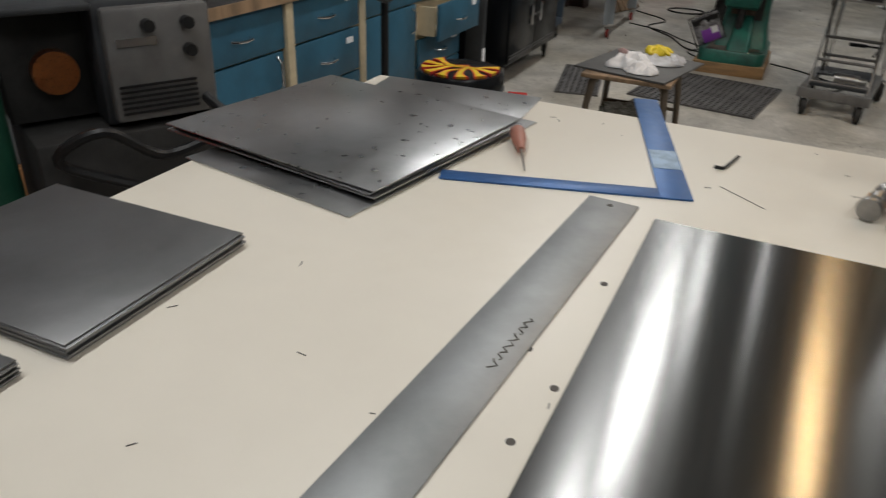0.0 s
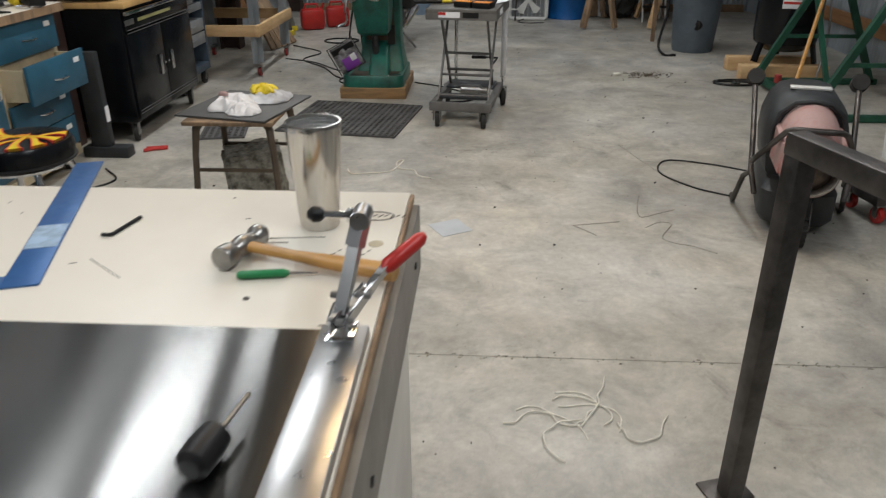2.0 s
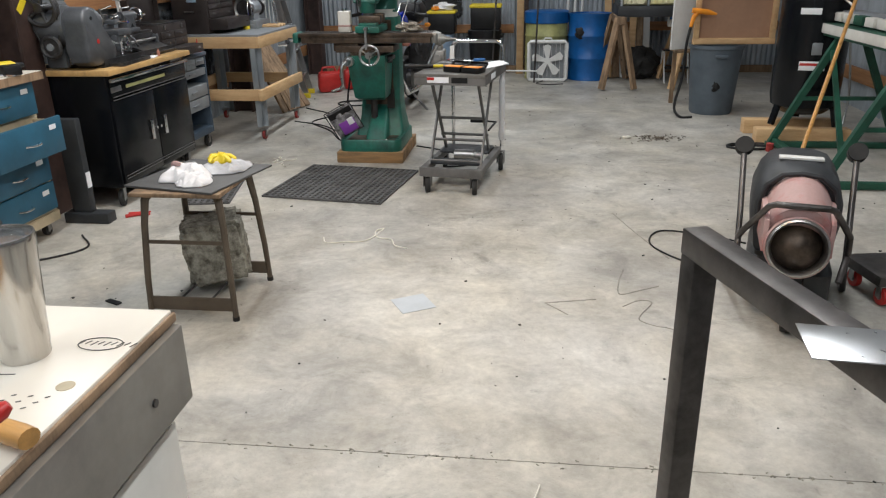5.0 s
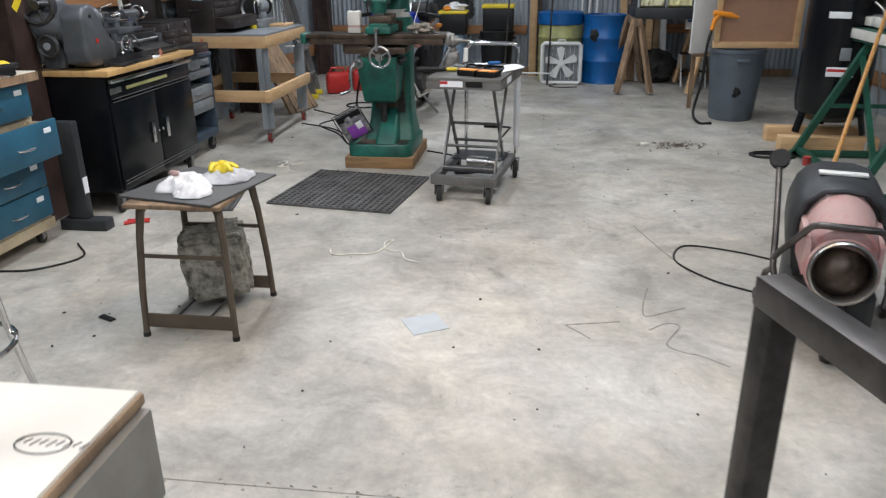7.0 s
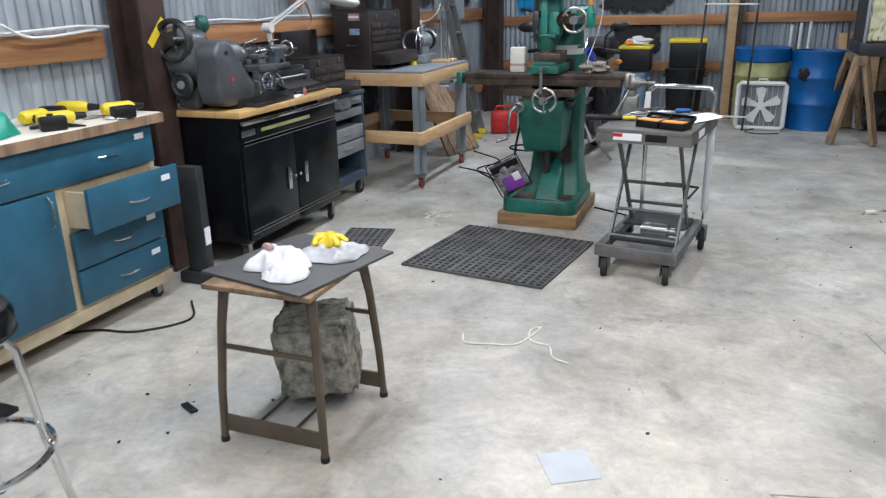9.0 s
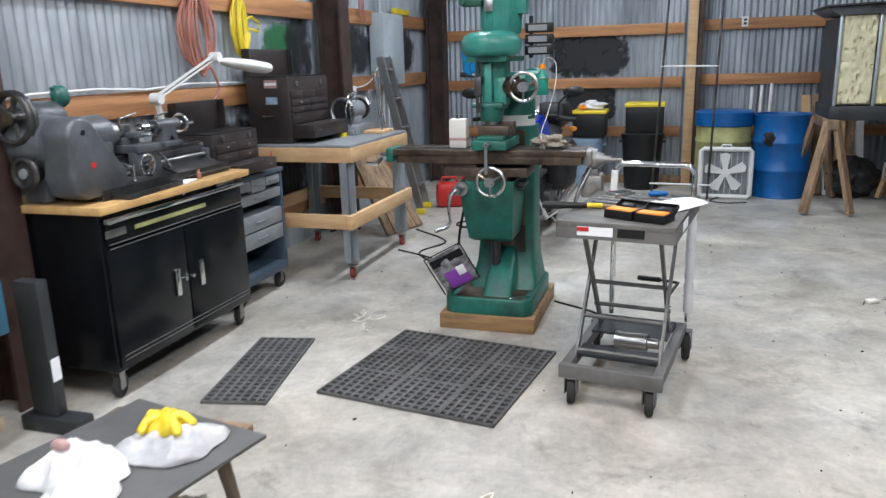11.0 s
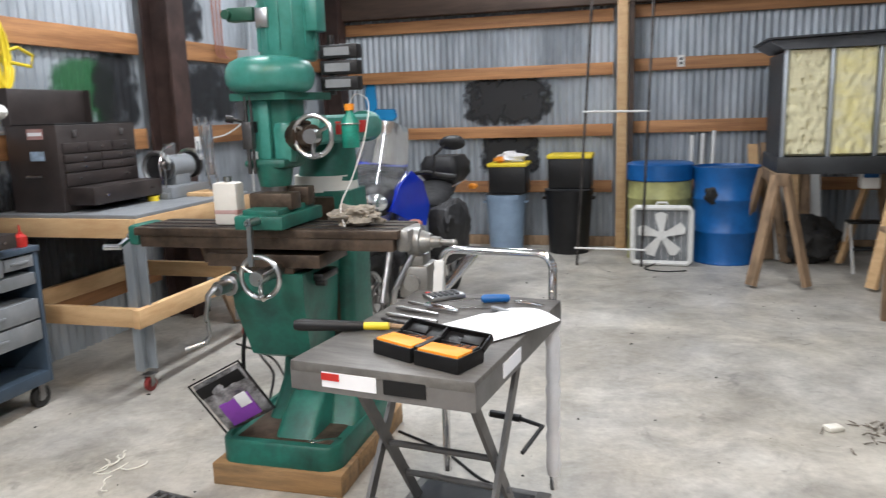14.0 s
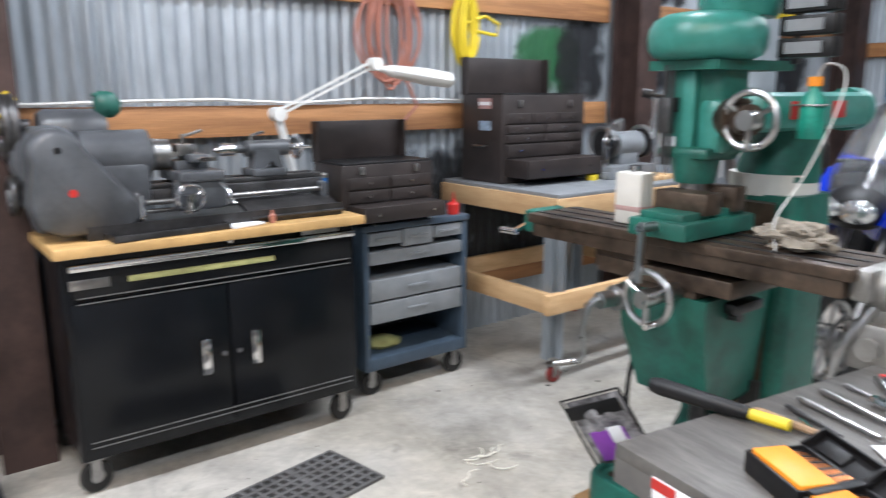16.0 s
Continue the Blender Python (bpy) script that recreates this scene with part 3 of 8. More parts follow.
for k in range(9):
    g.bar((1.595 + 0.009 * k, 2.268 + 0.003 * (k % 2), TOP + 0.0004), (1.600 + 0.009 * k, 2.279, TOP + 0.0004), 0.0015, 0.0006)
    g.bar((1.575 + 0.007 * k, 2.120 + 0.012 * (k % 3), TOP + 0.0004), (1.580 + 0.007 * k, 2.123 + 0.012 * (k % 3), TOP + 0.0004), 0.0015, 0.0006)
g.tube([(1.625 + 0.03 * math.cos(a / 3), 2.272 + 0.017 * math.sin(a / 3), TOP + 0.0005) for a in range(19)], 0.0008, 4, True)
tagged(part("pencil_mark", g, ink, bench, "small pencil notes and scratches"), kind="stuff")
part("water_stain", G().rev([(0.011, 0), (0.011, 0.0006)], pose(1.640, 2.17, TOP), 16), cream, bench, "pale dried stain")


def sheet(name, w, l, t, material, label, loc, rz, category="sheet metal", group=""):
    return single(name, G().box((0, 0, t / 2), (w, l, t), 0.0006), material, label, category, loc, rz, group)


sheet("aluminium_sheet", 0.43, 0.80, 0.0025, alu, "large brushed aluminium sheet lying on the table", (1.398, 1.528, TOP + 0.0005), 0)
sheet("aluminium_offcut", 0.045, 0.30, 0.003, alu_dark, "narrow grey aluminium offcut at the sheet's edge", (1.585, 1.29, TOP + 0.0036), 0)
rul = thing("metal_strip", (1.088, 1.45, TOP), "long flat grey aluminium strip with scribbled marker writing", "metal strip", rz=-3.4)
part("strip", G().box((0, 0.09, 0.0017), (0.074, 0.84, 0.0028), 0.0006), alu_strip, rul)
g = G()
for k in range(6):
    g.tube([(0.018 + 0.004 * math.sin(k * 2.1 + j * 1.7), 0.16 - 0.017 * k - 0.004 * j, 0.0035) for j in range(5)], 0.0008, 4)
part("marker_scribble", g, ink, rul)
g = G().rev([(0.004, 0), (0.004, 0.001)], pose(0.0, 0.49, 0.0031), 10)
part("hole", g, ink, rul)
rng = random.Random(2)
for k in range(5):
    sheet("sheet_metal_blank", 0.45 if k else 0.34, 0.41 if k else 0.52, 0.002, alu_dull if k % 2 == 0 else alu_dark, "square aluminium blank in a loose stack on the table", (0.634 + 0.008 * rng.uniform(-1, 1) + (0.05 if k == 0 else 0), 2.02 + 0.008 * rng.uniform(-1, 1) - (0.015 if k == 0 else 0), TOP + 0.001 + 0.0045 * k), (12 if k == 0 else 10) + rng.uniform(-2, 2) - 20, group="square blanks")
sheet("sheet_metal_blank", 0.34, 0.30, 0.002, alu_dull, "bright aluminium blank lying flat under a stack", (0.70, 2.235, TOP + 0.0005), 4, group="square blanks")
for k in range(7):
    sheet("dark_metal_plate", 0.315, 0.265, 0.0022, alu_dark, "dark grey metal plate in a neat stack", (0.588 + 0.002 * (k % 3), 1.463 - 0.0015 * (k % 2), TOP + 0.0005 + 0.0026 * k), 1.0, group="dark plates")
    sheet("dark_metal_plate", 0.315, 0.265, 0.0022, alu_dark, "dark grey metal plate in a neat stack", (0.575 + 0.003 * (k % 2), 1.160, TOP + 0.0005 + 0.0026 * k), 2.0, group="dark plates")

sq = thing("framing_square", (1.221, 2.02, TOP), "blue carpenter's square with a pale label", "square", rz=17.0)
part("blade", G().box((-0.024, 0.255, 0.0015), (0.048, 0.51, 0.003), 0.0006), tool_blue, sq)
part("tongue", G().box((-0.2125, 0.017, 0.0015), (0.329, 0.034, 0.003), 0.0006), tool_blue, sq)
part("label_patch", G().box((-0.024, 0.16, 0.0034), (0.044, 0.085, 0.0006)), sticker_blue, sq, "worn pale blue label")

tum = thing("tumbler", (1.545, 2.236, TOP), "brushed stainless steel drinking tumbler with a clear lid", "tumbler")
part("body", G().rev([(0.0000, 0.0000), (0.0287, 0.0000), (0.0299, 0.0025), (0.0303, 0.0164), (0.0313, 0.0180), (0.0332, 0.0615), (0.0343, 0.0631), (0.0406, 0.1542), (0.0414, 0.1591), (0.0406, 0.1632), (0.0385, 0.1632), (0.0377, 0.1476), (0.0000, 0.1476)], n=40, caps=False), stainless, tum)
part("lid", G().rev([(0.0000, 0.1558), (0.0279, 0.1558), (0.0295, 0.1587), (0.0373, 0.1591), (0.0376, 0.1525), (0.0000, 0.1525)], n=36, caps=False), glass, tum, "clear plastic lid")
ham = thing("ball_peen_hammer", (1.462, 2.118, TOP), "ball-peen hammer with a varnished wooden handle", "hammer", rz=-18)
part("head", G().rev([(0.0, -0.052), (0.010, -0.050), (0.016, -0.040), (0.016, -0.032), (0.010, -0.022), (0.013, -0.012), (0.0155, 0.0), (0.013, 0.012), (0.010, 0.020), (0.0165, 0.028), (0.0175, 0.046), (0.016, 0.049), (0, 0.049)], pose(0, 0, 0.018, 90, 0, 0), 18, False), steel, ham, "dull forged steel head")
part("handle", G().tube([(-0.015, 0, 0.018), (0.02, 0, 0.018), (0.08, 0, 0.016), (0.15, 0, 0.016), (0.215, 0, 0.017), (0.232, 0, 0.017)], [0.009, 0.009, 0.0085, 0.0125, 0.014, 0.013], 12, flat=0.85), hammer_wood, ham)
pen = thing("scriber", (1.473, 2.051, TOP), "green-handled scribing tool lying on the table", "scriber", rz=9)
part("handle", G().tube([(0, 0, 0.006), (0.006, 0, 0.006), (0.06, 0, 0.006), (0.068, 0, 0.006)], [0.004, 0.006, 0.006, 0.003], 10), green_tint, pen)
part("tip", G().tube([(0.068, 0, 0.006), (0.105, 0, 0.004)], [0.0022, 0.0008], 8), steel, pen)
single("hex_key", G().tube([(0, 0, 0.003), (0.012, 0.0, 0.003), (0.016, 0.004, 0.003), (0.030, 0.069, 0.003)], 0.0028, 6), black, "black bent hex key on the table", "hex key", (1.229, 2.176, TOP))
awl = thing("awl", (0.966, 2.0, TOP), "awl with a faded orange handle", "awl", rz=115)
part("handle", G().tube([(0.07, 0, 0.012), (0.085, 0, 0.013), (0.12, 0, 0.014), (0.15, 0, 0.014), (0.158, 0, 0.013)], [0.006, 0.008, 0.013, 0.014, 0.009], 12), orange_hose, awl)
part("spike", G().tube([(0.07, 0, 0.012), (0.0, 0, 0.004)], [0.003, 0.001], 8), steel, awl)
drv = thing("stubby_driver", (1.556, 1.697, TOP + 0.003), "stubby black-handled driver with a thin steel shaft", "screwdriver", rz=80)
part("handle", G().tube([(-0.025, 0, 0.017), (-0.02, 0, 0.017), (0, 0, 0.017), (0.022, 0, 0.017), (0.028, 0, 0.016)], [0.010, 0.016, 0.017, 0.015, 0.007], 14), black, drv)
part("shaft", G().tube([(0.028, 0, 0.016), (0.085, 0, 0.016)], 0.0025, 8), steel, drv)

# edge bar with the toggle clamp
single("edge_bar", G().box((1.641, 1.735, TOP + 0.008), (0.054, 0.37, 0.016), 0.002), alu_dull, "pale aluminium bar screwed along the table edge", "metal bar")
single("edge_board", G().box((1.641, 1.33, TOP + 0.008), (0.054, 0.43, 0.016), 0.002), pine, "pale pine batten along the table edge", "batten")
cl = thing("toggle_clamp", (1.640, 1.90, TOP + 0.016), "zinc-plated toggle clamp with a red rubber grip", "clamp", rz=0)
part("base", G().box((0, 0, 0.002), (0.04, 0.05, 0.004), 0.001).box((-0.012, 0, 0.02), (0.003, 0.04, 0.036)).box((0.012, 0, 0.02), (0.003, 0.04, 0.036)), chrome, cl)
part("arm", G().bar((0, 0.0, 0.03), (0.016, 0.050, 0.11), 0.018, 0.012).bar((0.016, 0.050, 0.11), (0.024, 0.068, 0.145), 0.022, 0.018).cyl((0.024, 0.05, 0.147), (0.024, 0.09, 0.147), 0.014, n=12), alu_dull, cl)
part("spindle", G().cyl((0.024, 0.075, 0.147), (-0.035, 0.08, 0.145), 0.005, n=10).cyl((0.003, 0.075, 0.147), (0.012, 0.075, 0.147), 0.010, n=6), chrome, cl)
part("rubber_tip", G().rev([(0.006, 0), (0.011, 0.006), (0.012, 0.016), (0.006, 0.024)], pose(-0.03, 0.08, 0.145, 0, -90, 0), 12), black, cl, "black rubber tip")
part("lever", G().bar((-0.008, -0.015, 0.02), (0.03, 0.035, 0.058), 0.004, 0.014).bar((0.008, -0.015, 0.02), (0.042, 0.035, 0.058), 0.004, 0.014).bar((0.036, 0.03, 0.055), (0.06, 0.06, 0.08), 0.012, 0.010), chrome, cl)
part("link", G().cyl((-0.016, 0.02, 0.05), (0.04, 0.02, 0.05), 0.005, n=8).cyl((-0.016, -0.01, 0.025), (0.02, -0.01, 0.025), 0.005, n=8), steel, cl)
part("grip", G().tube([(0.054, 0.053, 0.072), (0.060, 0.06, 0.077), (0.102, 0.098, 0.102), (0.108, 0.104, 0.106)], [0.007, 0.012, 0.011, 0.006], 10), red, cl, "red rubber grip")

cl.scale = (0.8, 0.8, 0.8)

# bare steel frame beside the table
fr = thing("table_frame", (2.50, 2.83, 0), "unfinished square steel tube table frame", "steel frame", rz=17.6)
part("foot_plate", G().box((0.0, 0.02, 0.004), (0.13, 0.09, 0.008), 0.001), raw_tube, fr)
part("leg", G().box((0, 0, 0.505), (0.052, 0.052, 0.99), 0.004), raw_tube, fr, "dark mill-scale square tube")
part("top_rail", G().box((0, -0.60, 1.023), (0.052, 1.26, 0.052), 0.004), raw_tube, fr)
part("cross_rail", G().box((0.45, -1.21, 1.023), (0.84, 0.052, 0.052), 0.004), raw_tube, fr)
part("leg", G().box((0, -1.2, 0.498), (0.052, 0.052, 0.99), 0.004), raw_tube, fr)
part("foot_plate", G().box((0.0, -1.22, 0.004), (0.13, 0.09, 0.008), 0.001), raw_tube, fr)
sheet("metal_offcut", 0.26, 0.10, 0.002, alu_dull, "small flat aluminium offcut lying on the bare steel frame", (2.672, 2.385, 1.050), -6)


# ---- small table with the concrete block ----
tt = thing("typewriter_table", (0.63, 4.65, 0), "small brown metal table with a dark grey board top", "table")
part("tabletop", G().box((0.0, 0.02, 0.600), (0.42, 0.54, 0.020), 0.005), old_wood, tt, "worn brown wooden top")
part("cover_board", G().box((0, 0, 0), (0.46, 0.50, 0.010), 0.002, pose(0.008, 0.03, 0.6165, 0, 0, -12)), desk_top, tt, "dark grey board laid askew on top")
for sx in (-1, 1):
    for sy in (-1, 1):
        f = (0.205 * sx + 0.005, 0.235 * sy, 0.0)
        part("leg", G().tube([(f[0], f[1], 0.012), (f[0] * 0.97, f[1] * 0.96, 0.2), (f[0] * 0.90, f[1] * 0.86, 0.45), (f[0] * 0.84, f[1] * 0.80, 0.56), (f[0] * 0.70, f[1] * 0.70, 0.608)], [0.014, 0.015, 0.016, 0.019, 0.024], 8), olive, tt)
        part("foot", G().cyl((f[0], f[1], 0), (f[0], f[1], 0.02), 0.016, n=12), rubber, tt)
for sy in (-1, 1):
    part("stretcher", G().box((0.005, 0.228 * sy, 0.075), (0.40, 0.012, 0.065), 0.003), olive, tt)
    part("rail", G().box((0.005, 0.21 * sy, 0.37), (0.38, 0.01, 0.016)), olive, tt)
for sx in (-0.09, 0.06):
    part("rod", G().cyl((sx, -0.225, 0.06), (sx, 0.225, 0.06), 0.006, n=8), dark_steel, tt)
blk = G()
bm = bmesh.new()
bmesh.ops.create_cube(bm, size=1)
bmesh.ops.subdivide_edges(bm, edges=list(bm.edges), cuts=14, use_grid_fill=True)
for v in bm.verts:
    p = v.co.copy()
    k = 1 - 0.10 * max(0, sum(abs(c) > 0.47 for c in p) - 1)
    d = noise.noise(p * 6) * 0.06 + noise.noise(p * 22) * 0.035
    v.co = Vector((p.x * 0.29, p.y * 0.24, p.z * 0.31)) * k * (1 + d)
bm.verts.index_update()
blk.add([v.co.copy() for v in bm.verts], [[v.index for v in q.verts] for q in bm.faces])
bm.free()
single("concrete_block", blk, stone, "rough broken lump of aggregate concrete under the small table", "concrete block", (0.61, 4.80, 0.215), 20, rx=3, ry=-6)
bagp = thing("plastic_bag", (0.62, 4.62, 0.624), "crumpled white plastic bag with a red print", "bag")
part("bag", crumple(crumple(G(), (-0.02, -0.02, 0), 0.11, 0.09, 0.075, 3.1), (0.055, -0.09, 0), 0.075, 0.085, 0.045, 8.2), bag_white, bagp)
part("print", G().blob((-0.060, -0.015, 0.066), (0.024, 0.018, 0.014), 4, 0.3, 2), pink, bagp, "faded red print")
wr = thing("plastic_tray", (0.70, 4.77, 0.624), "crumpled clear-grey plastic wrapper", "wrapper")
part("film", crumple(G(), (0.015, 0.0, 0), 0.12, 0.10, 0.05, 5.5), bag_grey, wr)
glove = thing("work_glove", (0.69, 4.80, 0.655), "bright yellow rubber glove heaped on plastic wrapping", "glove")
part("palm", crumple(G(), (0.0, 0.0, 0.0), 0.055, 0.05, 0.05, 2.4, 20), yellow, glove)
for k, (fx, fy) in enumerate(((0.045, -0.03), (0.05, 0.012), (-0.03, -0.042), (-0.05, 0.0))):
    part("finger", G().tube([(fx * 0.4, fy * 0.4, 0.028), (fx * 0.9, fy * 0.9, 0.026), (fx * 1.2 + 0.008, fy * 1.2 - 0.006, 0.013), (fx * 1.15 + 0.016, fy * 1.2 - 0.014, 0.010)], [0.013, 0.013, 0.012, 0.007], 10, flat=0.8), yellow, glove)

# ---- stool with the flame seat ----
st = thing("bar_stool", (0.083, 3.75, 0), "chrome bar stool with a black flame-printed seat", "stool")
part("seat", G().rev([(0.0, 0.645), (0.165, 0.645), (0.18, 0.655), (0.183, 0.70), (0.172, 0.722), (0.12, 0.730), (0.0, 0.732)], n=36, caps=False), black_gloss, st, "black vinyl seat")
for k in range(9):
    a0 = radians(150 + 29 * k)
    long_ = 0.20 if k % 2 else 0.14
    for li, (m_, k_) in enumerate(((red, 1.0), (orange, 0.78), (yellow, 0.55))):
        left, right = [], []
        for j in range(9):
            u = j / 8
            r_ = 0.160 - long_ * (0.75 + 0.25 * k_) * u
            bend = 0.035 * math.sin(3.0 * u + k) * u
            w_ = k_ * (0.030 * (1 - u) ** 0.8 * (1 - 0.55 * math.sin(math.pi * min(1, 1.6 * u)) * 0.6))
            left.append((r_, bend + w_)), right.append((r_, bend - w_ - 0.0004))
        fl = [(x_ * math.cos(a0) - y_ * math.sin(a0), x_ * math.sin(a0) + y_ * math.cos(a0)) for x_, y_ in left + right[::-1]]
        part("flame_print", G().prism(fl, "z", 0.7235, 0.7327 + 0.0005 * li), m_, st, "yellow and red flame print")
part("piping", G().torus((0, 0, 0.652), 0.180, 0.006), black, st)
part("seat_ring", G().torus((0, 0, 0.635), 0.15, 0.012), chrome, st)
for k in range(4):
    a = radians(45 + 90 * k)
    c, s = math.cos(a), math.sin(a)
    part("leg", G().tube([(0.13 * c, 0.13 * s, 0.64), (0.165 * c, 0.165 * s, 0.58), (0.19 * c, 0.19 * s, 0.3), (0.235 * c, 0.235 * s, 0.02)], 0.0125, 12), chrome, st)
    part("foot", G().cyl((0.238 * c, 0.238 * s, 0), (0.235 * c, 0.235 * s, 0.03), 0.016, n=12), rubber, st)
part("foot_ring", G().torus((0, 0, 0.27), 0.212, 0.011, n=40), chrome, st)


# ---- blue drawer cabinets ----
def pull(parent, x, y, z, l=0.11):
    part("handle", G().tube([(x, y - l / 2, z), (x + 0.025, y - l / 2 + 0.015, z), (x + 0.028, y, z - 0.003), (x + 0.025, y + l / 2 - 0.015, z), (x, y + l / 2, z)], 0.006, 8), chrome, parent, "bright chrome pull handle")


def blue_cabinet(y0, y1, front, top_mat, label, open_drawer):
    L = y1 - y0
    cb = thing("drawer_cabinet", (front, y0, 0), label, "cabinet")
    part("carcass", G().box((-0.26, L / 2, 0.545), (0.50, L, 0.80), 0.004), cream, cb, "cream painted frame")
    part("base_frame", G().box((-0.26, L / 2, 0.115), (0.52, L + 0.02, 0.06), 0.004), cream, cb)
    part("worktop", G().box((-0.25, L / 2 + 0.02, 0.965), (0.58, L + 0.06, 0.035), 0.004), top_mat, cb)
    part("worktop_edge", G().box((0.043, L / 2 + 0.02, 0.957), (0.008, L + 0.06, 0.045)), old_wood, cb)

    def drawer(a, b, z0, z1, out=0.0, n=1, lab=True):
        d = part("drawer", G().box((0.008 + out, (a + b) / 2, (z0 + z1) / 2), (0.02, b - a, z1 - z0), 0.003), blue_paint, cb, "blue painted drawer front")
        if out:
            part("drawer_box", G().box((out / 2 - 0.02, a + 0.02, (z0 + z1) / 2), (out, 0.015, z1 - z0 - 0.04)).box((out / 2 - 0.02, b - 0.02, (z0 + z1) / 2), (out, 0.015, z1 - z0 - 0.04)).box((out / 2 - 0.02, (a + b) / 2, z0 + 0.03), (out, b - a - 0.04, 0.01)), cream, d)
        for k in range(n):
            pull(d, 0.018 + out, a + (b - a) * (k + 0.5) / n, (z0 + z1) / 2 - 0.01)
        if lab:
            part("label_card", G().box((0.0195 + out, b - 0.09, z1 - 0.05), (0.002, 0.06, 0.028)), paper, d, "small white paper label")

    m = L * 0.50
    drawer(0.02, L - 0.02, 0.745, 0.935, 0, 2)
    drawer(0.03, m - 0.03, 0.17, 0.735, 0, 0, False)
    part("door_pull", G().tube([(0.02, m - 0.08, 0.72), (0.045, m - 0.08, 0.70), (0.045, m - 0.08, 0.60), (0.02, m - 0.08, 0.58)], 0.006, 8), chrome, cb)
    drawer(m + 0.02, L - 0.02, 0.53, 0.735, open_drawer)
    drawer(m + 0.02, L - 0.02, 0.345, 0.52)
    drawer(m + 0.02, L - 0.02, 0.17, 0.335)
    for yy in (0.06, L - 0.06):
        for xx in (-0.06, -0.45):
            caster(cb, xx, yy, 0.035)
    return cb


blue_cabinet(4.28, 5.52, -0.72, laminate, "blue drawer cabinet on casters with one drawer pulled open", 0.13)
c2 = blue_cabinet(2.98, 4.20, -0.68, dark_steel, "blue drawer cabinet with a dark steel worktop", 0.0)
single("filler_post", G().box((-0.70, 4.24, 0.48), (0.05, 0.06, 0.96), 0.004), cream, "cream painted post between two cabinets", "post")
single("filler_post", G().box((-0.66, 3.60, 0.55), (0.03, 0.05, 0.78), 0.004), cream, "cream painted stile on a blue cabinet front", "post")

# ---- black tool cabinet and its lathe ----
tc_ = thing("tool_cabinet", (-0.53, 5.99, 0), "black steel rolling tool cabinet with a butcher-block top", "tool cabinet")
part("body", G().box((-0.32, 0.585, 0.515), (0.58, 1.13, 0.75), 0.006), black_gloss, tc_)
part("worktop", G().box((-0.30, 0.585, 0.905), (0.64, 1.19, 0.038), 0.006), maple, tc_, "pale butcher-block top with a worn edge")
part("top_drawer", G().box((-0.022, 0.585, 0.80), (0.018, 1.08, 0.115), 0.003), black_gloss, tc_)
part("drawer_pull", G().box((-0.003, 0.585, 0.850), (0.026, 1.10, 0.024), 0.005), chrome, tc_, "long satin aluminium pull")
part("drawer_slot", G().box((-0.010, 0.50, 0.79), (0.008, 0.55, 0.022), 0.003), drum_yellow, tc_, "yellowed tape strip")
part("badge", G().box((-0.011, 0.10, 0.79), (0.004, 0.13, 0.035), 0.002), steel, tc_, "small silver maker's plate")
part("badge", G().box((-0.011, 0.98, 0.88), (0.004, 0.17, 0.03), 0.002), steel, tc_)
for zz in (0.742, 0.722, 0.215, 0.195):
    part("trim_line", G().box((-0.012, 0.585, zz), (0.004, 1.06, 0.004)), grey_edge, tc_)
part("lock", G().cyl((-0.012, 0.60, 0.88), (-0.006, 0.60, 0.88), 0.010, n=12), chrome, tc_)
for a, b, hy in ((0.035, 0.575, 0.53), (0.585, 1.13, 0.63)):
    d = part("door", G().box((-0.022, (a + b) / 2, 0.44), (0.018, b - a, 0.56), 0.004), black_gloss, tc_)
    part("handle", G().box((-0.006, hy + (-0.05 if hy < 0.58 else 0.05), 0.445), (0.012, 0.035, 0.14), 0.004), chrome, d, "satin recessed pull")
    part("lock", G().cyl((-0.014, hy + (0.02 if hy < 0.58 else -0.02), 0.445), (-0.004, hy + (0.02 if hy < 0.58 else -0.02), 0.445), 0.010, n=12), chrome, d)
for yy in (0.07, 1.09):
    for xx in (-0.08, -0.54):
        caster(tc_, xx, yy, 0.06, turn=15)

lt = thing("metal_lathe", (-0.83, 5.99, 0.924), "dark grey bench metalworking lathe with a belt cover", "lathe")
part("chip_tray", G().box((0.02, 0.62, 0.010), (0.42, 1.0, 0.02), 0.004).box((0.225, 0.62, 0.03), (0.01, 1.0, 0.04)), dark_steel, lt)
part("bed", G().box((0.0, 0.66, 0.115), (0.14, 0.92, 0.06), 0.006).box((0.045, 0.66, 0.155), (0.03, 0.92, 0.02), 0.004).box((-0.045, 0.66, 0.155), (0.03, 0.92, 0.02), 0.004).box((0, 0.30, 0.055), (0.15, 0.10, 0.08), 0.006).box((0, 1.05, 0.055), (0.15, 0.10, 0.08), 0.006), dark_steel, lt)
part("headstock", G().box((0, 0.27, 0.17), (0.20, 0.24, 0.18), 0.03).cyl((0, 0.16, 0.27), (0, 0.40, 0.27), 0.098, n=32).cyl((0, 0.40, 0.27), (0, 0.42, 0.27), 0.085, 0.06, 28), cast_grey, lt)
cover = []
for k in range(15):
    a = radians(200 - 185 * k / 14)
    cover.append((0.055 + 0.085 * math.cos(a), 0.30 + 0.085 * math.sin(a)))
for k in range(11):
    a = radians(20 - 110 * k / 10)
    cover.append((0.235 + 0.075 * math.cos(a), 0.095 + 0.075 * math.sin(a)))
cover += [(0.05, 0.02), (-0.02, 0.05), (-0.045, 0.13)]
inner = [(0.1 + 0.90 * (y_ - 0.1), 0.17 + 0.90 * (z_ - 0.17)) for y_, z_ in cover]
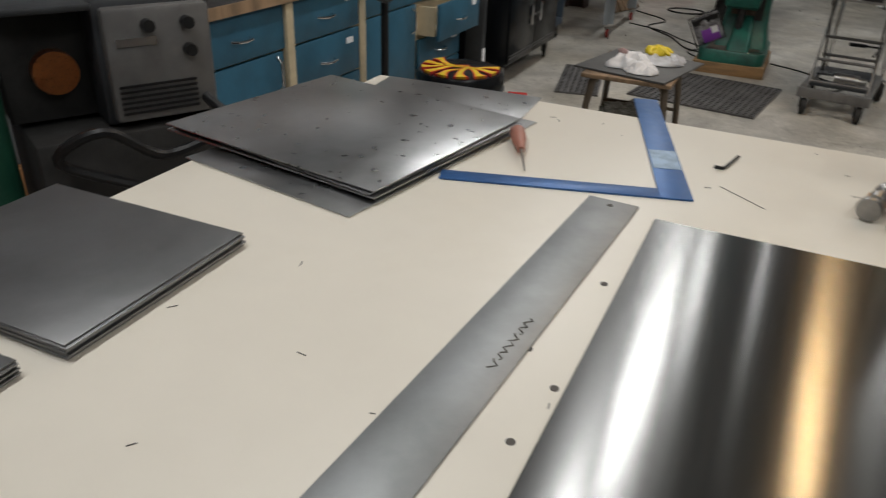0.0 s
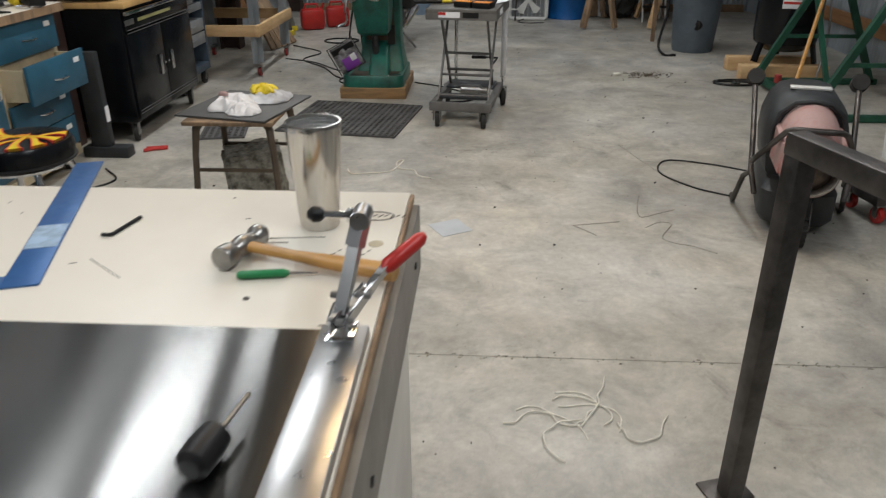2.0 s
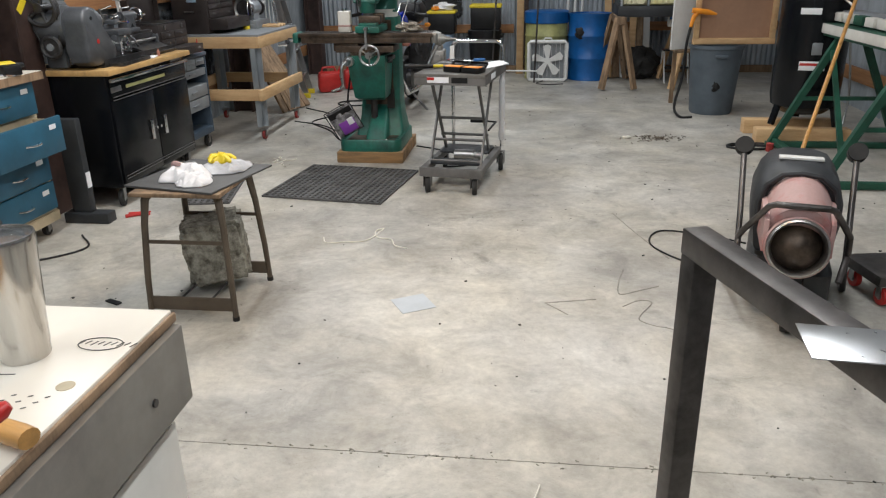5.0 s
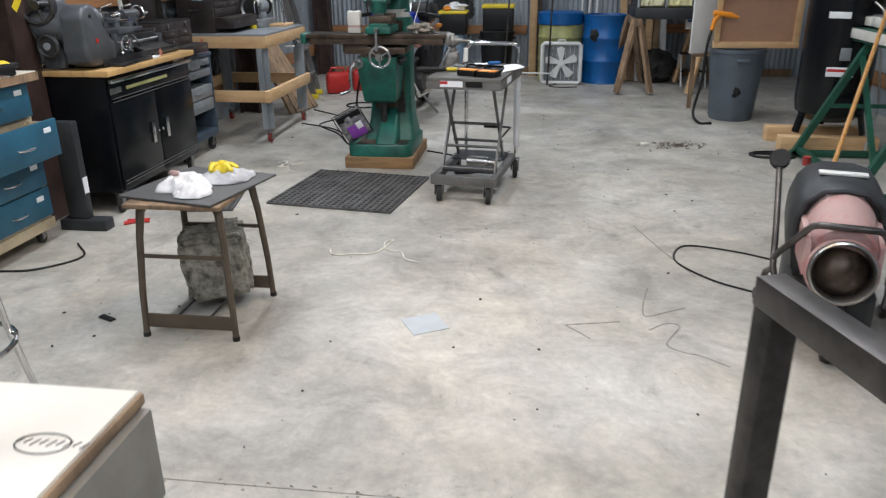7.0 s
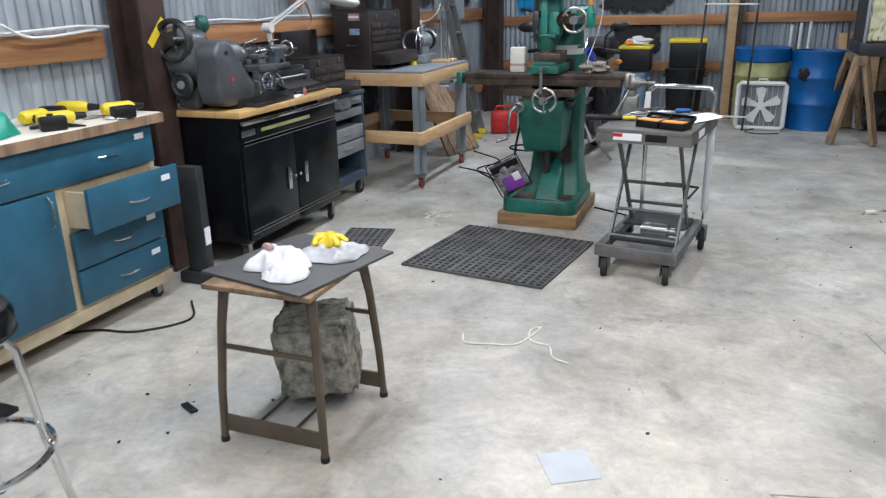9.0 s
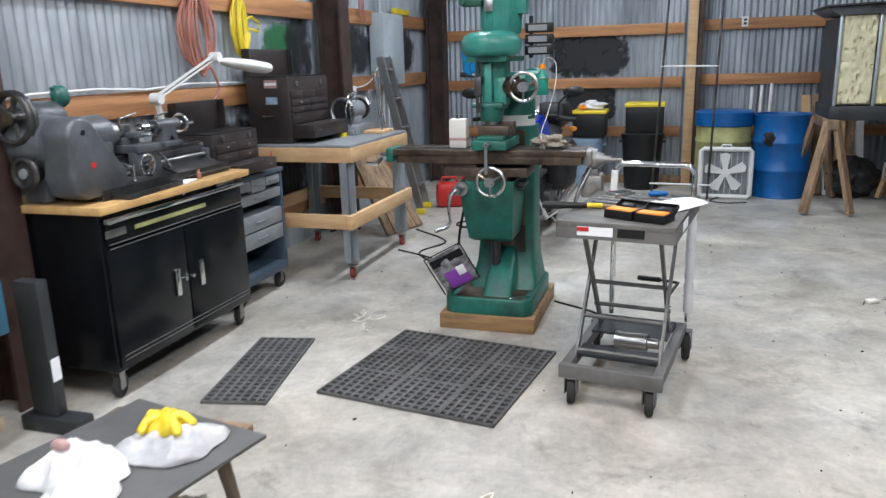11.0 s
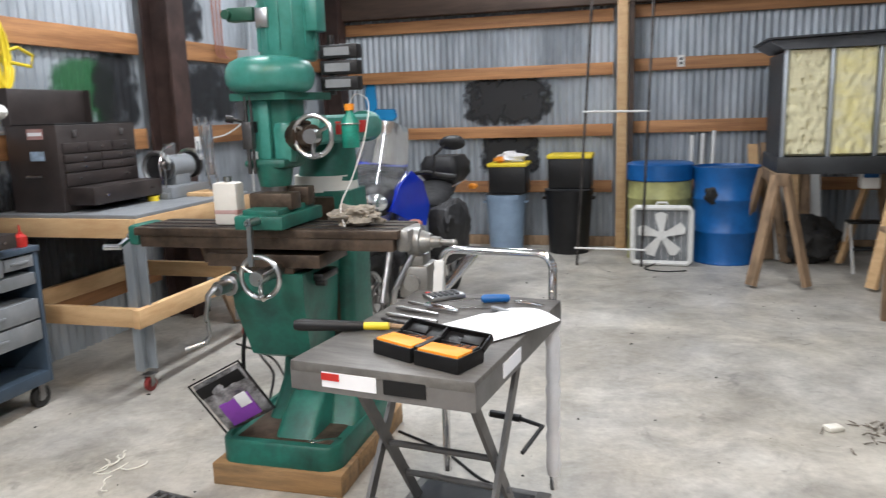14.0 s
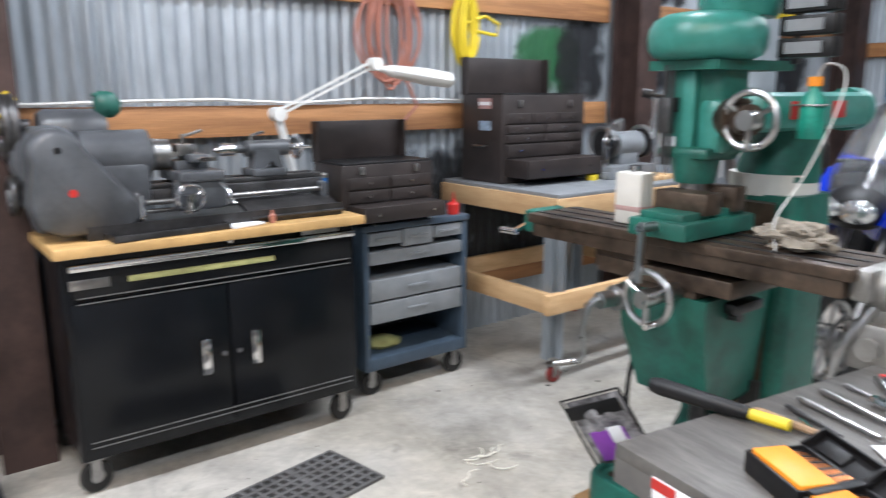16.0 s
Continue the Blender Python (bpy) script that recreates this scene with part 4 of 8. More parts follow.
part("belt_cover", loft(G(), [[(x_, y_, z_) for y_, z_ in q_] for x_, q_ in ((0.09, cover), (0.205, cover), (0.222, [(0.5 * (a_[0] + b_[0]) , 0.5 * (a_[1] + b_[1])) for a_, b_ in zip(cover, inner)]), (0.228, inner))]), cast_grey, lt, "rounded dark grey belt guard")
part("oil_hole", G().cyl((0.226, 0.055, 0.315), (0.231, 0.055, 0.315), 0.012, n=14), black, lt)
part("rear_cover", loft(G(), [[(x_, 0.06 + r_ * math.cos(2 * math.pi * k / 24), 0.27 + r_ * math.sin(2 * math.pi * k / 24)) for k in range(24)] for x_, r_ in ((-0.10, 0.115), (0.06, 0.125), (0.09, 0.115))]), cast_grey, lt)
part("badge", G().rev([(0.014, 0), (0.014, 0.003)], pose(0.229, 0.09, 0.17, 0, 90, 0), 16), red, lt, "red round badge")
part("motor", G().rev([(0.0, 0.0), (0.07, 0.0), (0.085, 0.02), (0.085, 0.20), (0.07, 0.23), (0.0, 0.235)], pose(-0.13, 0.06, 0.36, -90, 0, 0), 28, False), cast_grey, lt)
pw = part("pulley", G().torus((-0.03, -0.06, 0.385), 0.105, 0.014, "y").torus((-0.03, -0.035, 0.385), 0.105, 0.014, "y").cyl((-0.03, -0.075, 0.385), (-0.03, 0.02, 0.385), 0.028, n=16), dark_steel, lt, "large spoked belt pulley")
g = G()
for k in range(5):
    a = 2 * math.pi * k / 5
    g.tube([(-0.03, -0.05, 0.385), (-0.03 + 0.05 * math.cos(a), -0.05, 0.385 + 0.05 * math.sin(a)), (-0.03 + 0.10 * math.cos(a), -0.05, 0.385 + 0.10 * math.sin(a))], [0.016, 0.010, 0.014], 8)
part("spokes", g, dark_steel, pw)
part("drive_belt", G().tube([(-0.135, -0.048, 0.385), (-0.06, -0.048, 0.15), (-0.03, -0.048, 0.105), (0.03, -0.048, 0.11), (0.055, -0.048, 0.15), (0.075, -0.048, 0.385)], 0.007, 6), rubber, lt)
pw2 = part("pulley", G().torus((0.0, -0.06, 0.15), 0.060, 0.014, "y").cyl((0.0, -0.065, 0.15), (0.0, 0.02, 0.15), 0.048, n=18), dark_steel, lt)
part("hub", G().cyl((0.0, -0.075, 0.15), (0.0, -0.06, 0.15), 0.022, n=14), grey_cart, pw2)
part("frame_bracket", G().box((-0.02, 0.02, 0.20), (0.14, 0.05, 0.38), 0.02), cast_grey, lt)
part("switch_box", G().blob((-0.10, 0.30, 0.46), (0.035, 0.05, 0.05), 2, 0.2, 3).cyl((-0.10, 0.30, 0.47), (-0.10, 0.25, 0.50), 0.008, n=8), mill_green, lt, "green switch box")
part("chuck", G().cyl((0, 0.42, 0.27), (0, 0.48, 0.27), 0.062, 0.058, 28).box((0.04, 0.485, 0.27), (0.03, 0.03, 0.02)).box((-0.02, 0.485, 0.305), (0.02, 0.03, 0.03)), steel, lt)
part("gear_lever", G().cyl((0.20, 0.30, 0.15), (0.26, 0.30, 0.13), 0.007, n=8).cyl((0.26, 0.30, 0.15), (0.26, 0.30, 0.07), 0.006, n=8).blob((0.26, 0.30, 0.07), (0.010, 0.010, 0.010), 1, 0.0, 2), chrome, lt)
part("carriage", G().box((0.03, 0.56, 0.19), (0.26, 0.18, 0.04), 0.008).box((0.12, 0.56, 0.12), (0.05, 0.20, 0.12), 0.015).box((0.0, 0.56, 0.225), (0.10, 0.13, 0.04), 0.006).box((0.03, 0.57, 0.255), (0.16, 0.07, 0.03), 0.006), cast_grey, lt)
handwheel("handwheel", lt, (0.18, 0.50, 0.115), 0.050, "x", chrome)
part("cross_slide_crank", G().cyl((0.10, 0.57, 0.255), (0.17, 0.57, 0.255), 0.008, n=10).bar((0.17, 0.54, 0.255), (0.17, 0.61, 0.255), 0.010, 0.014).cyl((0.17, 0.54, 0.255), (0.20, 0.54, 0.255), 0.007, n=8), chrome, lt)
part("half_nut_lever", G().tube([(0.15, 0.63, 0.16), (0.17, 0.65, 0.13), (0.18, 0.67, 0.08)], [0.007, 0.006, 0.009], 8), chrome, lt)
part("tool_post", G().box((0.01, 0.54, 0.285), (0.065, 0.065, 0.045), 0.004).cyl((0.01, 0.54, 0.30), (0.01, 0.54, 0.345), 0.009, n=10).cyl((0.01, 0.54, 0.335), (0.06, 0.60, 0.36), 0.006, n=8), steel, lt)
part("lead_screw", G().cyl((0.10, 0.36, 0.10), (0.10, 1.10, 0.10), 0.011, n=10).cyl((0.085, 0.36, 0.065), (0.085, 1.10, 0.065), 0.008, n=10), steel, lt)
part("end_bearing", G().box((0.095, 1.10, 0.085), (0.05, 0.03, 0.09), 0.010), cast_grey, lt)
part("splash_pan", G().prism([(0.06, 0.07), (0.235, 0.012), (0.245, 0.022), (0.07, 0.082)], "y", 0.72, 1.12), dark_steel, lt, "sloped bare sheet apron")
ts = part("tailstock", G().box((0, 0.88, 0.178), (0.13, 0.15, 0.03), 0.006).prism([(0.82, 0.19), (0.87, 0.19), (0.90, 0.225), (0.93, 0.19), (0.955, 0.19), (0.94, 0.25), (0.93, 0.27), (0.83, 0.27)], "x", -0.035, 0.035).cyl((0, 0.80, 0.275), (0, 0.99, 0.275), 0.034, n=20).cyl((0, 0.74, 0.275), (0, 0.80, 0.275), 0.016, n=12), cast_grey, lt)
part("quill", G().cyl((0, 0.69, 0.275), (0, 0.75, 0.275), 0.026, n=16).cyl((0, 0.665, 0.275), (0, 0.69, 0.275), 0.006, 0.014, 10), chrome, ts, "bright chrome drill chuck")
part("clamp_lever", G().cyl((0.0, 0.83, 0.30), (0.0, 0.83, 0.33), 0.009, n=10).cyl((0.0, 0.83, 0.33), (0.05, 0.86, 0.345), 0.006, n=8), chrome, ts)
part("handwheel", G().torus((0, 1.03, 0.275), 0.048, 0.008, "y").cyl((0, 0.99, 0.275), (0, 1.04, 0.275), 0.014, n=12).bar((-0.045, 1.03, 0.275), (0.045, 1.03, 0.275), 0.012, 0.010).cyl((0.045, 1.03, 0.275), (0.045, 1.08, 0.275), 0.008, n=8), chrome, ts)
tray = thing("drip_tray", (-0.60, 6.38, 0.925), "shallow dark baking tray lying before the lathe", "tray", rz=4)
part("pan", G().box((0, 0, 0.003), (0.15, 0.42, 0.005), 0.001), dark_steel, tray)
for c, z_ in (((0.075, 0, 0.012), (0.006, 0.42, 0.022)), ((-0.075, 0, 0.012), (0.006, 0.42, 0.022)), ((0, 0.21, 0.012), (0.156, 0.006, 0.022)), ((0, -0.21, 0.012), (0.156, 0.006, 0.022))):
    part("rim", G().box(c, z_, 0.001), dark_steel, tray)
gp = thing("grease_pot", (-0.80, 7.12, 0.9245), "squat tin with a pale blue label by the lathe", "tin")
part("tin", G().rev([(0, 0), (0.028, 0), (0.028, 0.15), (0.024, 0.155), (0, 0.155)], n=20, caps=False), steel, gp)
part("label_band", G().rev([(0.0286, 0.11), (0.0286, 0.135)], n=20, caps=False), blue, gp)
single("white_notepad", G().box((0, 0, 0.004), (0.09, 0.14, 0.008), 0.001), paper, "white card lying beside the lathe tray", "card", (-0.58, 6.66, 0.926), 15)
single("red_bottle", G().rev([(0, 0), (0.012, 0), (0.013, 0.03), (0.006, 0.038), (0.006, 0.05), (0, 0.05)], n=14, caps=False), orange_hose, "tiny reddish bottle on the wooden top", "bottle", (-0.57, 6.78, 0.925))

# magnifier lamp
lp = thing("magnifier_lamp", (-0.98, 7.10, 0.925), "white articulated bench magnifier lamp", "lamp")
part("lower_arm", G().bar((0, 0.02, 0.0), (0.03, -0.10, 0.40), 0.022, 0.03), white, lp)
part("upper_arm", G().bar((0.02, -0.10, 0.40), (0.13, 0.34, 0.62), 0.012, 0.012).bar((0.03, -0.09, 0.43), (0.14, 0.33, 0.645), 0.012, 0.012), white, lp)
part("joint", G().cyl((0.0, -0.10, 0.41), (0.06, -0.10, 0.41), 0.032, n=16), white, lp)
part("joint", G().cyl((0.11, 0.34, 0.63), (0.17, 0.34, 0.63), 0.03, n=16), white, lp)
part("head", G().tube([(0.15, 0.36, 0.61), (0.18, 0.40, 0.60), (0.24, 0.56, 0.575), (0.28, 0.66, 0.56), (0.285, 0.675, 0.56)], [0.02, 0.065, 0.095, 0.085, 0.045], 20, flat=0.42), white, lp, "white oval shade")

# grey drawer cart
gc = thing("tool_cart", (-0.72, 7.27, 0), "slate-blue and grey rolling tool cart with drawers", "tool cart")
for yy in (0.02, 0.60):
    part("side_panel", G().box((-0.20, yy, 0.48), (0.42, 0.025, 0.70), 0.004), slate, gc)
part("tray_top", G().box((-0.20, 0.31, 0.82), (0.44, 0.62, 0.03), 0.005), slate, gc)
part("bottom_shelf", G().box((-0.20, 0.31, 0.16), (0.42, 0.58, 0.06), 0.005), slate, gc)
part("back_panel", G().box((-0.40, 0.31, 0.48), (0.01, 0.58, 0.66)), dark_panel, gc)
for a, b, z0, z1 in ((0.04, 0.22, 0.735, 0.795), (0.23, 0.40, 0.715, 0.80), (0.41, 0.58, 0.735, 0.795), (0.04, 0.58, 0.645, 0.705), (0.04, 0.58, 0.47, 0.57), (0.04, 0.58, 0.36, 0.46)):
    d = part("drawer", G().box((-0.19, (a + b) / 2, (z0 + z1) / 2), (0.40, b - a, z1 - z0), 0.004), grey_cart, gc, "light grey drawer")
    part("handle", G().box((0.014, (a + b) / 2, (z0 + z1) / 2), (0.012, min(0.12, 0.6 * (b - a)), 0.014), 0.003), grey_cart, d)
part("clutter", G().blob((-0.15, 0.2, 0.21), (0.08, 0.10, 0.03), 2, 0.4, 2), drum_yellow, gc)
for yy in (0.06, 0.56):
    for xx in (-0.04, -0.36):
        caster(gc, xx, yy, 0.058)


def toolbox(loc, w, d, h, lid, label, rows, out):
    """A machinist's tool chest, open lid, front towards +x."""
    tb = thing("toolbox", loc, label, "toolbox")
    part("case", G().box((0, 0, h / 2), (d, w, h), 0.005), brown_box, tb)
    part("lid", G().box((-d / 2 - 0.005, 0, h + lid / 2), (0.02, w, lid), 0.004).box((-d / 2 + 0.02, w / 2 - 0.005, h + lid / 2), (0.05, 0.01, lid)).box((-d / 2 + 0.02, -w / 2 + 0.005, h + lid / 2), (0.05, 0.01, lid)), brown_box, tb, "raised brown lid")
    part("rim", G().box((0, 0, h + 0.004), (d - 0.01, w - 0.01, 0.01), 0.002), black, tb)
    z = h * 0.80
    for i, (rh, n) in enumerate(rows):
        for k in range(n):
            yy = w * 0.92 * ((k + 0.5) / n - 0.5)
            o = out if i == len(rows) - 1 else 0.0
            dr = part("drawer", G().box((d / 2 + 0.004 + o / 2, yy, z - rh / 2), (0.012 + o, w * 0.92 / n - 0.008, rh - 0.008), 0.002), brown_box, tb)
            for s in ((-0.3, 0.3) if n == 1 else (0,)):
                part("knob", G().cyl((d / 2 + 0.008 + o, yy + s * w, z - rh / 2), (d / 2 + 0.022 + o, yy + s * w, z - rh / 2), 0.006, n=8), chrome, dr)
        z -= rh
    for s in (-0.3, 0.3):
        part("latch", G().box((d / 2 + 0.006, s * w, h * 0.9), (0.01, 0.022, 0.035), 0.002), steel, tb)
    part("carry_handle", G().tube([(-0.04, -w / 2, h * 0.42), (-0.04, -w / 2 - 0.02, h * 0.42), (0.04, -w / 2 - 0.02, h * 0.42), (0.04, -w / 2, h * 0.42)], 0.006, 8), steel, tb)
    return tb


toolbox((-0.90, 7.46, 0.836), 0.50, 0.27, 0.27, 0.19, "dark brown open steel toolbox on the grey cart", ((0.06, 2), (0.06, 2), (0.075, 1)), 0.13)
tb = toolbox((-0.93, 8.47, 0.956), 0.62, 0.33, 0.46, 0.20, "tall brown machinist's tool chest with raised lid", ((0.06, 3), (0.05, 2), (0.05, 2), (0.075, 1), (0.10, 1)), 0.16)
part("sticker", G().box((0.03, -0.3115, 0.415), (0.10, 0.003, 0.055)), pink, tb, "red and white sticker")
part("sticker", G().box((0.03, -0.3130, 0.415), (0.09, 0.003, 0.018)), paper, tb)
part("sticker", G().box((0.03, -0.3115, 0.30), (0.09, 0.003, 0.05)), sticker_blue, tb, "pale blue sticker")
rb = thing("oil_can", (-0.74, 7.82, 0.836), "small red plastic oil can", "oil can")
part("body", G().rev([(0, 0), (0.028, 0), (0.030, 0.05), (0.012, 0.065), (0.012, 0.072), (0, 0.072)], n=16, caps=False), red, rb)
part("spout", G().cyl((0, 0, 0.07), (0, 0, 0.11), 0.006, 0.003, 8), red, rb)

# rolling timber bench
rb2 = thing("rolling_bench", (0, 0, 0), "pine-framed rolling bench on galvanised legs", "workbench")
part("tabletop", G().box((-0.74, 8.66, 0.944), (0.90, 1.12, 0.02), 0.003), grey_cart, rb2)
for nm, c, s in (("front_apron", (-0.305, 8.66, 0.885), (0.038, 1.14, 0.10)), ("side_apron", (-0.75, 8.105, 0.885), (0.88, 0.038, 0.10)), ("side_apron", (-0.75, 9.215, 0.885), (0.88, 0.038, 0.10)), ("lower_rail", (-0.30, 8.66, 0.42), (0.038, 1.24, 0.10)), ("lower_rail", (-0.75, 8.08, 0.42), (0.88, 0.038, 0.10)), ("lower_rail", (-0.75, 9.24, 0.42), (0.88, 0.038, 0.10)), ("lower_rail", (-1.19, 8.66, 0.42), (0.038, 1.2, 0.10))):
    part(nm, G().box(c, s, 0.003), pine, rb2, "knotty pine board")
for x in (-0.355, -1.14):
    for y in (8.16, 9.16):
        part("leg", G().box((x, y - 0.03, 0.525), (0.008, 0.07, 0.81)).box((x + 0.03, y, 0.525), (0.06, 0.008, 0.81)).box((x, y - 0.06, 0.525), (0.05, 0.006, 0.81)), galv, rb2, "galvanised slotted angle leg")
        caster(rb2, x + 0.02, y - 0.02, 0.040, dark_red)
gr = thing("bench_grinder", (-0.68, 9.02, 0.954), "grey bench grinder with bare wheel guards", "grinder")
part("tray", G().box((0, -0.05, 0.035), (0.28, 0.40, 0.07), 0.006), grey_cart, gr)
part("motor", G().cyl((0, -0.10, 0.18), (0, 0.12, 0.18), 0.075, n=24), grey_cart, gr)
part("pedestal", G().box((0, 0, 0.10), (0.12, 0.16, 0.08), 0.01), grey_cart, gr)
for s in (-1, 1):
    part("grinding_wheel", G().cyl((0, 0.16 * s, 0.18), (0, 0.16 * s + 0.025, 0.18), 0.085, n=24), dark_steel, gr)
    part("guard", G().tube(arc((0, 0.17 * s, 0.18), 0.095, 20, 220, 12, "xz"), 0.016, 8), alu_dull, gr)
    part("eye_shield", G().box((0.10, 0.17 * s, 0.29), (0.01, 0.10, 0.08)), glass, gr)
part("flex_lamp", G().tube([(0.05, -0.2, 0.07), (0.05, -0.22, 0.2), (0.06, -0.18, 0.30), (0.09, -0.12, 0.33)], 0.007, 8), chrome, gr)


# ---- milling machine ----
ml = thing("milling_machine", (0.854, 7.65, 0), "green vertical knee milling machine with an oily table", "milling machine")
pl = thing("timber_plinth", (0.854, 7.66, 0), "pair of thick oil-stained timbers under the milling machine", "timber")
for yy in (-0.275, 0.275):
    part("timber", G().box((0, yy, 0.045), (0.55, 0.18, 0.09), 0.006), plinth_wood, pl)
for xx in (-0.23, 0.23):
    part("timber", G().box((xx, 0, 0.045), (0.089, 0.366, 0.088), 0.006), plinth_wood, pl)
base_rings = [rounded(0, 0, 0.255, 0.335, 0.07, 0.09), rounded(0, 0, 0.255, 0.335, 0.07, 0.175), rounded(0, 0, 0.248, 0.328, 0.065, 0.185), rounded(0, 0, 0.232, 0.312, 0.055, 0.185), rounded(0, 0, 0.225, 0.305, 0.05, 0.172)]
part("base", loft(G(), base_rings), mill_green, ml, "green cast base with a raised rim, littered with swarf")
part("chip_bed", G().box((0, 0.0, 0.172), (0.40, 0.54, 0.006), 0.002), oily, ml, "oily brown swarf")
col = []
for z_, y0_, y1_, h_ in ((0.16, -0.10, 0.29, 0.205), (0.22, -0.05, 0.285, 0.195), (0.32, 0.0, 0.28, 0.175), (0.45, 0.02, 0.275, 0.165), (0.70, 0.03, 0.27, 0.165), (1.00, 0.04, 0.27, 0.165), (1.12, 0.045, 0.27, 0.16)):
    col.append(rounded(0.035, (y0_ + y1_) / 2, h_, (y1_ - y0_) / 2, 0.035, z_))
part("column", loft(G(), col), mill_green, ml)
toe = [rounded(0.035, -0.13 + 0.05 * k + (0.012 * k * k if k < 4 else 0.04 * k), 0.085 - 0.006 * k, 0.14 - 0.02 * k, 0.03, 0.16 + 0.09 * k) for k in range(5)]
part("column_foot", loft(G(), toe), mill_green, ml, "flared cast foot")
part("column_way", G().prism([(-0.085, 0.0), (-0.055, 0.05), (0.125, 0.05), (0.155, 0.0)], "z", 0.42, 1.10), oily, ml, "dark dovetail way")
knee_rings = [[(x_ * w_ + 0.005, y_, z_) for x_, y_ in ((-1, y0_), (1, y0_), (1, 0.01), (-1, 0.01))] for w_, y0_, z_ in ((0.105, -0.19, 0.49), (0.125, -0.24, 0.515), (0.145, -0.31, 0.72), (0.150, -0.32, 0.84), (0.150, -0.32, 0.855))]
kn = part("knee", loft(G(), knee_rings), mill_green, ml)
part("knee_top", G().box((0, -0.15, 0.868), (0.24, 0.34, 0.025), 0.004), oily, kn)
part("knee_screw", G().cyl((0, -0.08, 0.2), (0, -0.08, 0.50), 0.028, n=16), dark_steel, ml)
part("way_cover", G().box((0.13, -0.01, 0.47), (0.06, 0.02, 0.16)), rubber, ml)
part("side_lever", G().cyl((0.15, -0.20, 0.80), (0.19, -0.20, 0.80), 0.014, n=10).box((0.17, -0.16, 0.825), (0.05, 0.14, 0.03), 0.006), dark_steel, ml)
part("saddle", G().box((0.0, -0.20, 0.905), (0.46, 0.26, 0.05), 0.005).box((-0.15, -0.26, 0.92), (0.20, 0.12, 0.06), 0.004), oily, ml)
tbl = part("table", G().box((0.01, -0.235, 0.975), (1.02, 0.23, 0.045), 0.003).box((0.01, -0.235, 1.012), (1.06, 0.245, 0.03), 0.003), oily, ml, "oil-stained slotted iron table")
for k in (-0.075, 0.0, 0.075):
    part("slot", G().box((0.01, -0.235 + k, 1.028), (1.04, 0.016, 0.004)), dark_steel, tbl)
part("end_bracket", G().box((-0.555, -0.235, 0.99), (0.05, 0.17, 0.08), 0.015), mill_green, ml)
part("crank", G().cyl((-0.58, -0.235, 0.97), (-0.64, -0.235, 0.97), 0.016, n=12).bar((-0.63, -0.235, 0.97), (-0.64, -0.30, 0.94), 0.018, 0.012).cyl((-0.63, -0.30, 0.94), (-0.70, -0.31, 0.94), 0.012, n=10), chrome, ml)
pf = part("power_feed", G().box((0.545, -0.235, 0.985), (0.05, 0.18, 0.08), 0.015).cyl((0.545, -0.235, 0.97), (0.59, -0.235, 0.97), 0.055, n=20).cyl((0.59, -0.235, 0.97), (0.625, -0.235, 0.97), 0.042, 0.030, 16).cyl((0.625, -0.235, 0.97), (0.66, -0.235, 0.97), 0.022, 0.018, 14).cyl((0.66, -0.235, 0.97), (0.70, -0.235, 0.968), 0.011, n=10).blob((0.705, -0.235, 0.968), (0.016, 0.013, 0.013), 1, 0.0, 2).cyl((0.575, -0.235, 0.915), (0.575, -0.235, 1.02), 0.012, n=10), cast_alu, ml)
part("motor_box", G().box((0.565, -0.21, 0.83), (0.11, 0.14, 0.12), 0.012).box((0.565, -0.21, 0.90), (0.07, 0.10, 0.05), 0.01).cyl((0.565, -0.285, 0.83), (0.565, -0.300, 0.83), 0.028, n=16), cast_alu, pf, "grey gearbox")
part("hand_lever", G().tube([(0.56, -0.26, 0.93), (0.50, -0.30, 0.80), (0.47, -0.30, 0.66)], 0.012, 10), alu_dull, pf)
handwheel("knee_wheel", ml, (0.062, -0.46, 0.874), 0.074, "y", alu_dull)
part("wheel_shaft", G().cyl((0.062, -0.31, 0.874), (0.062, -0.47, 0.874), 0.025, n=14), steel, ml)
part("knee_crank", G().cyl((-0.13, -0.26, 0.815), (-0.13, -0.36, 0.815), 0.040, n=18).cyl((-0.13, -0.36, 0.815), (-0.14, -0.42, 0.815), 0.026, n=16).tube([(-0.14, -0.42, 0.825), (-0.165, -0.44, 0.795), (-0.175, -0.45, 0.72), (-0.165, -0.45, 0.65), (-0.18, -0.455, 0.625)], [0.022, 0.018, 0.013, 0.012, 0.013], 10, flat=0.6).cyl((-0.18, -0.45, 0.622), (-0.24, -0.50, 0.605), 0.011, n=10), alu_dull, ml, "curved cast crank")
part("head", loft(G(), [rounded(0.01, -0.15, 0.085, 0.075, 0.03, z_) if k else rounded(0.01, -0.15, 0.07, 0.06, 0.03, z_) for k, z_ in enumerate((1.235, 1.26, 1.40, 1.49))]).cyl((0.01, -0.20, 1.17), (0.01, -0.20, 1.25), 0.058, 0.072, 28), mill_green, ml)
part("head_slide", G().box((-0.02, -0.235, 1.37), (0.085, 0.02, 0.23), 0.004).box((0.065, -0.20, 1.33), (0.08, 0.08, 0.16), 0.03), mint_green, ml)
part("quill_clamp", G().box((0.01, -0.20, 1.255), (0.16, 0.14, 0.035), 0.015).cyl((-0.09, -0.23, 1.255), (-0.03, -0.23, 1.255), 0.012, n=8), mill_green, ml)
part("gauge_plate", G().box((-0.045, -0.248, 1.285), (0.03, 0.006, 0.03), 0.002), paper, ml)
part("stop_nut", G().cyl((-0.035, -0.262, 1.37), (-0.035, -0.262, 1.41), 0.017, n=14), black, ml)
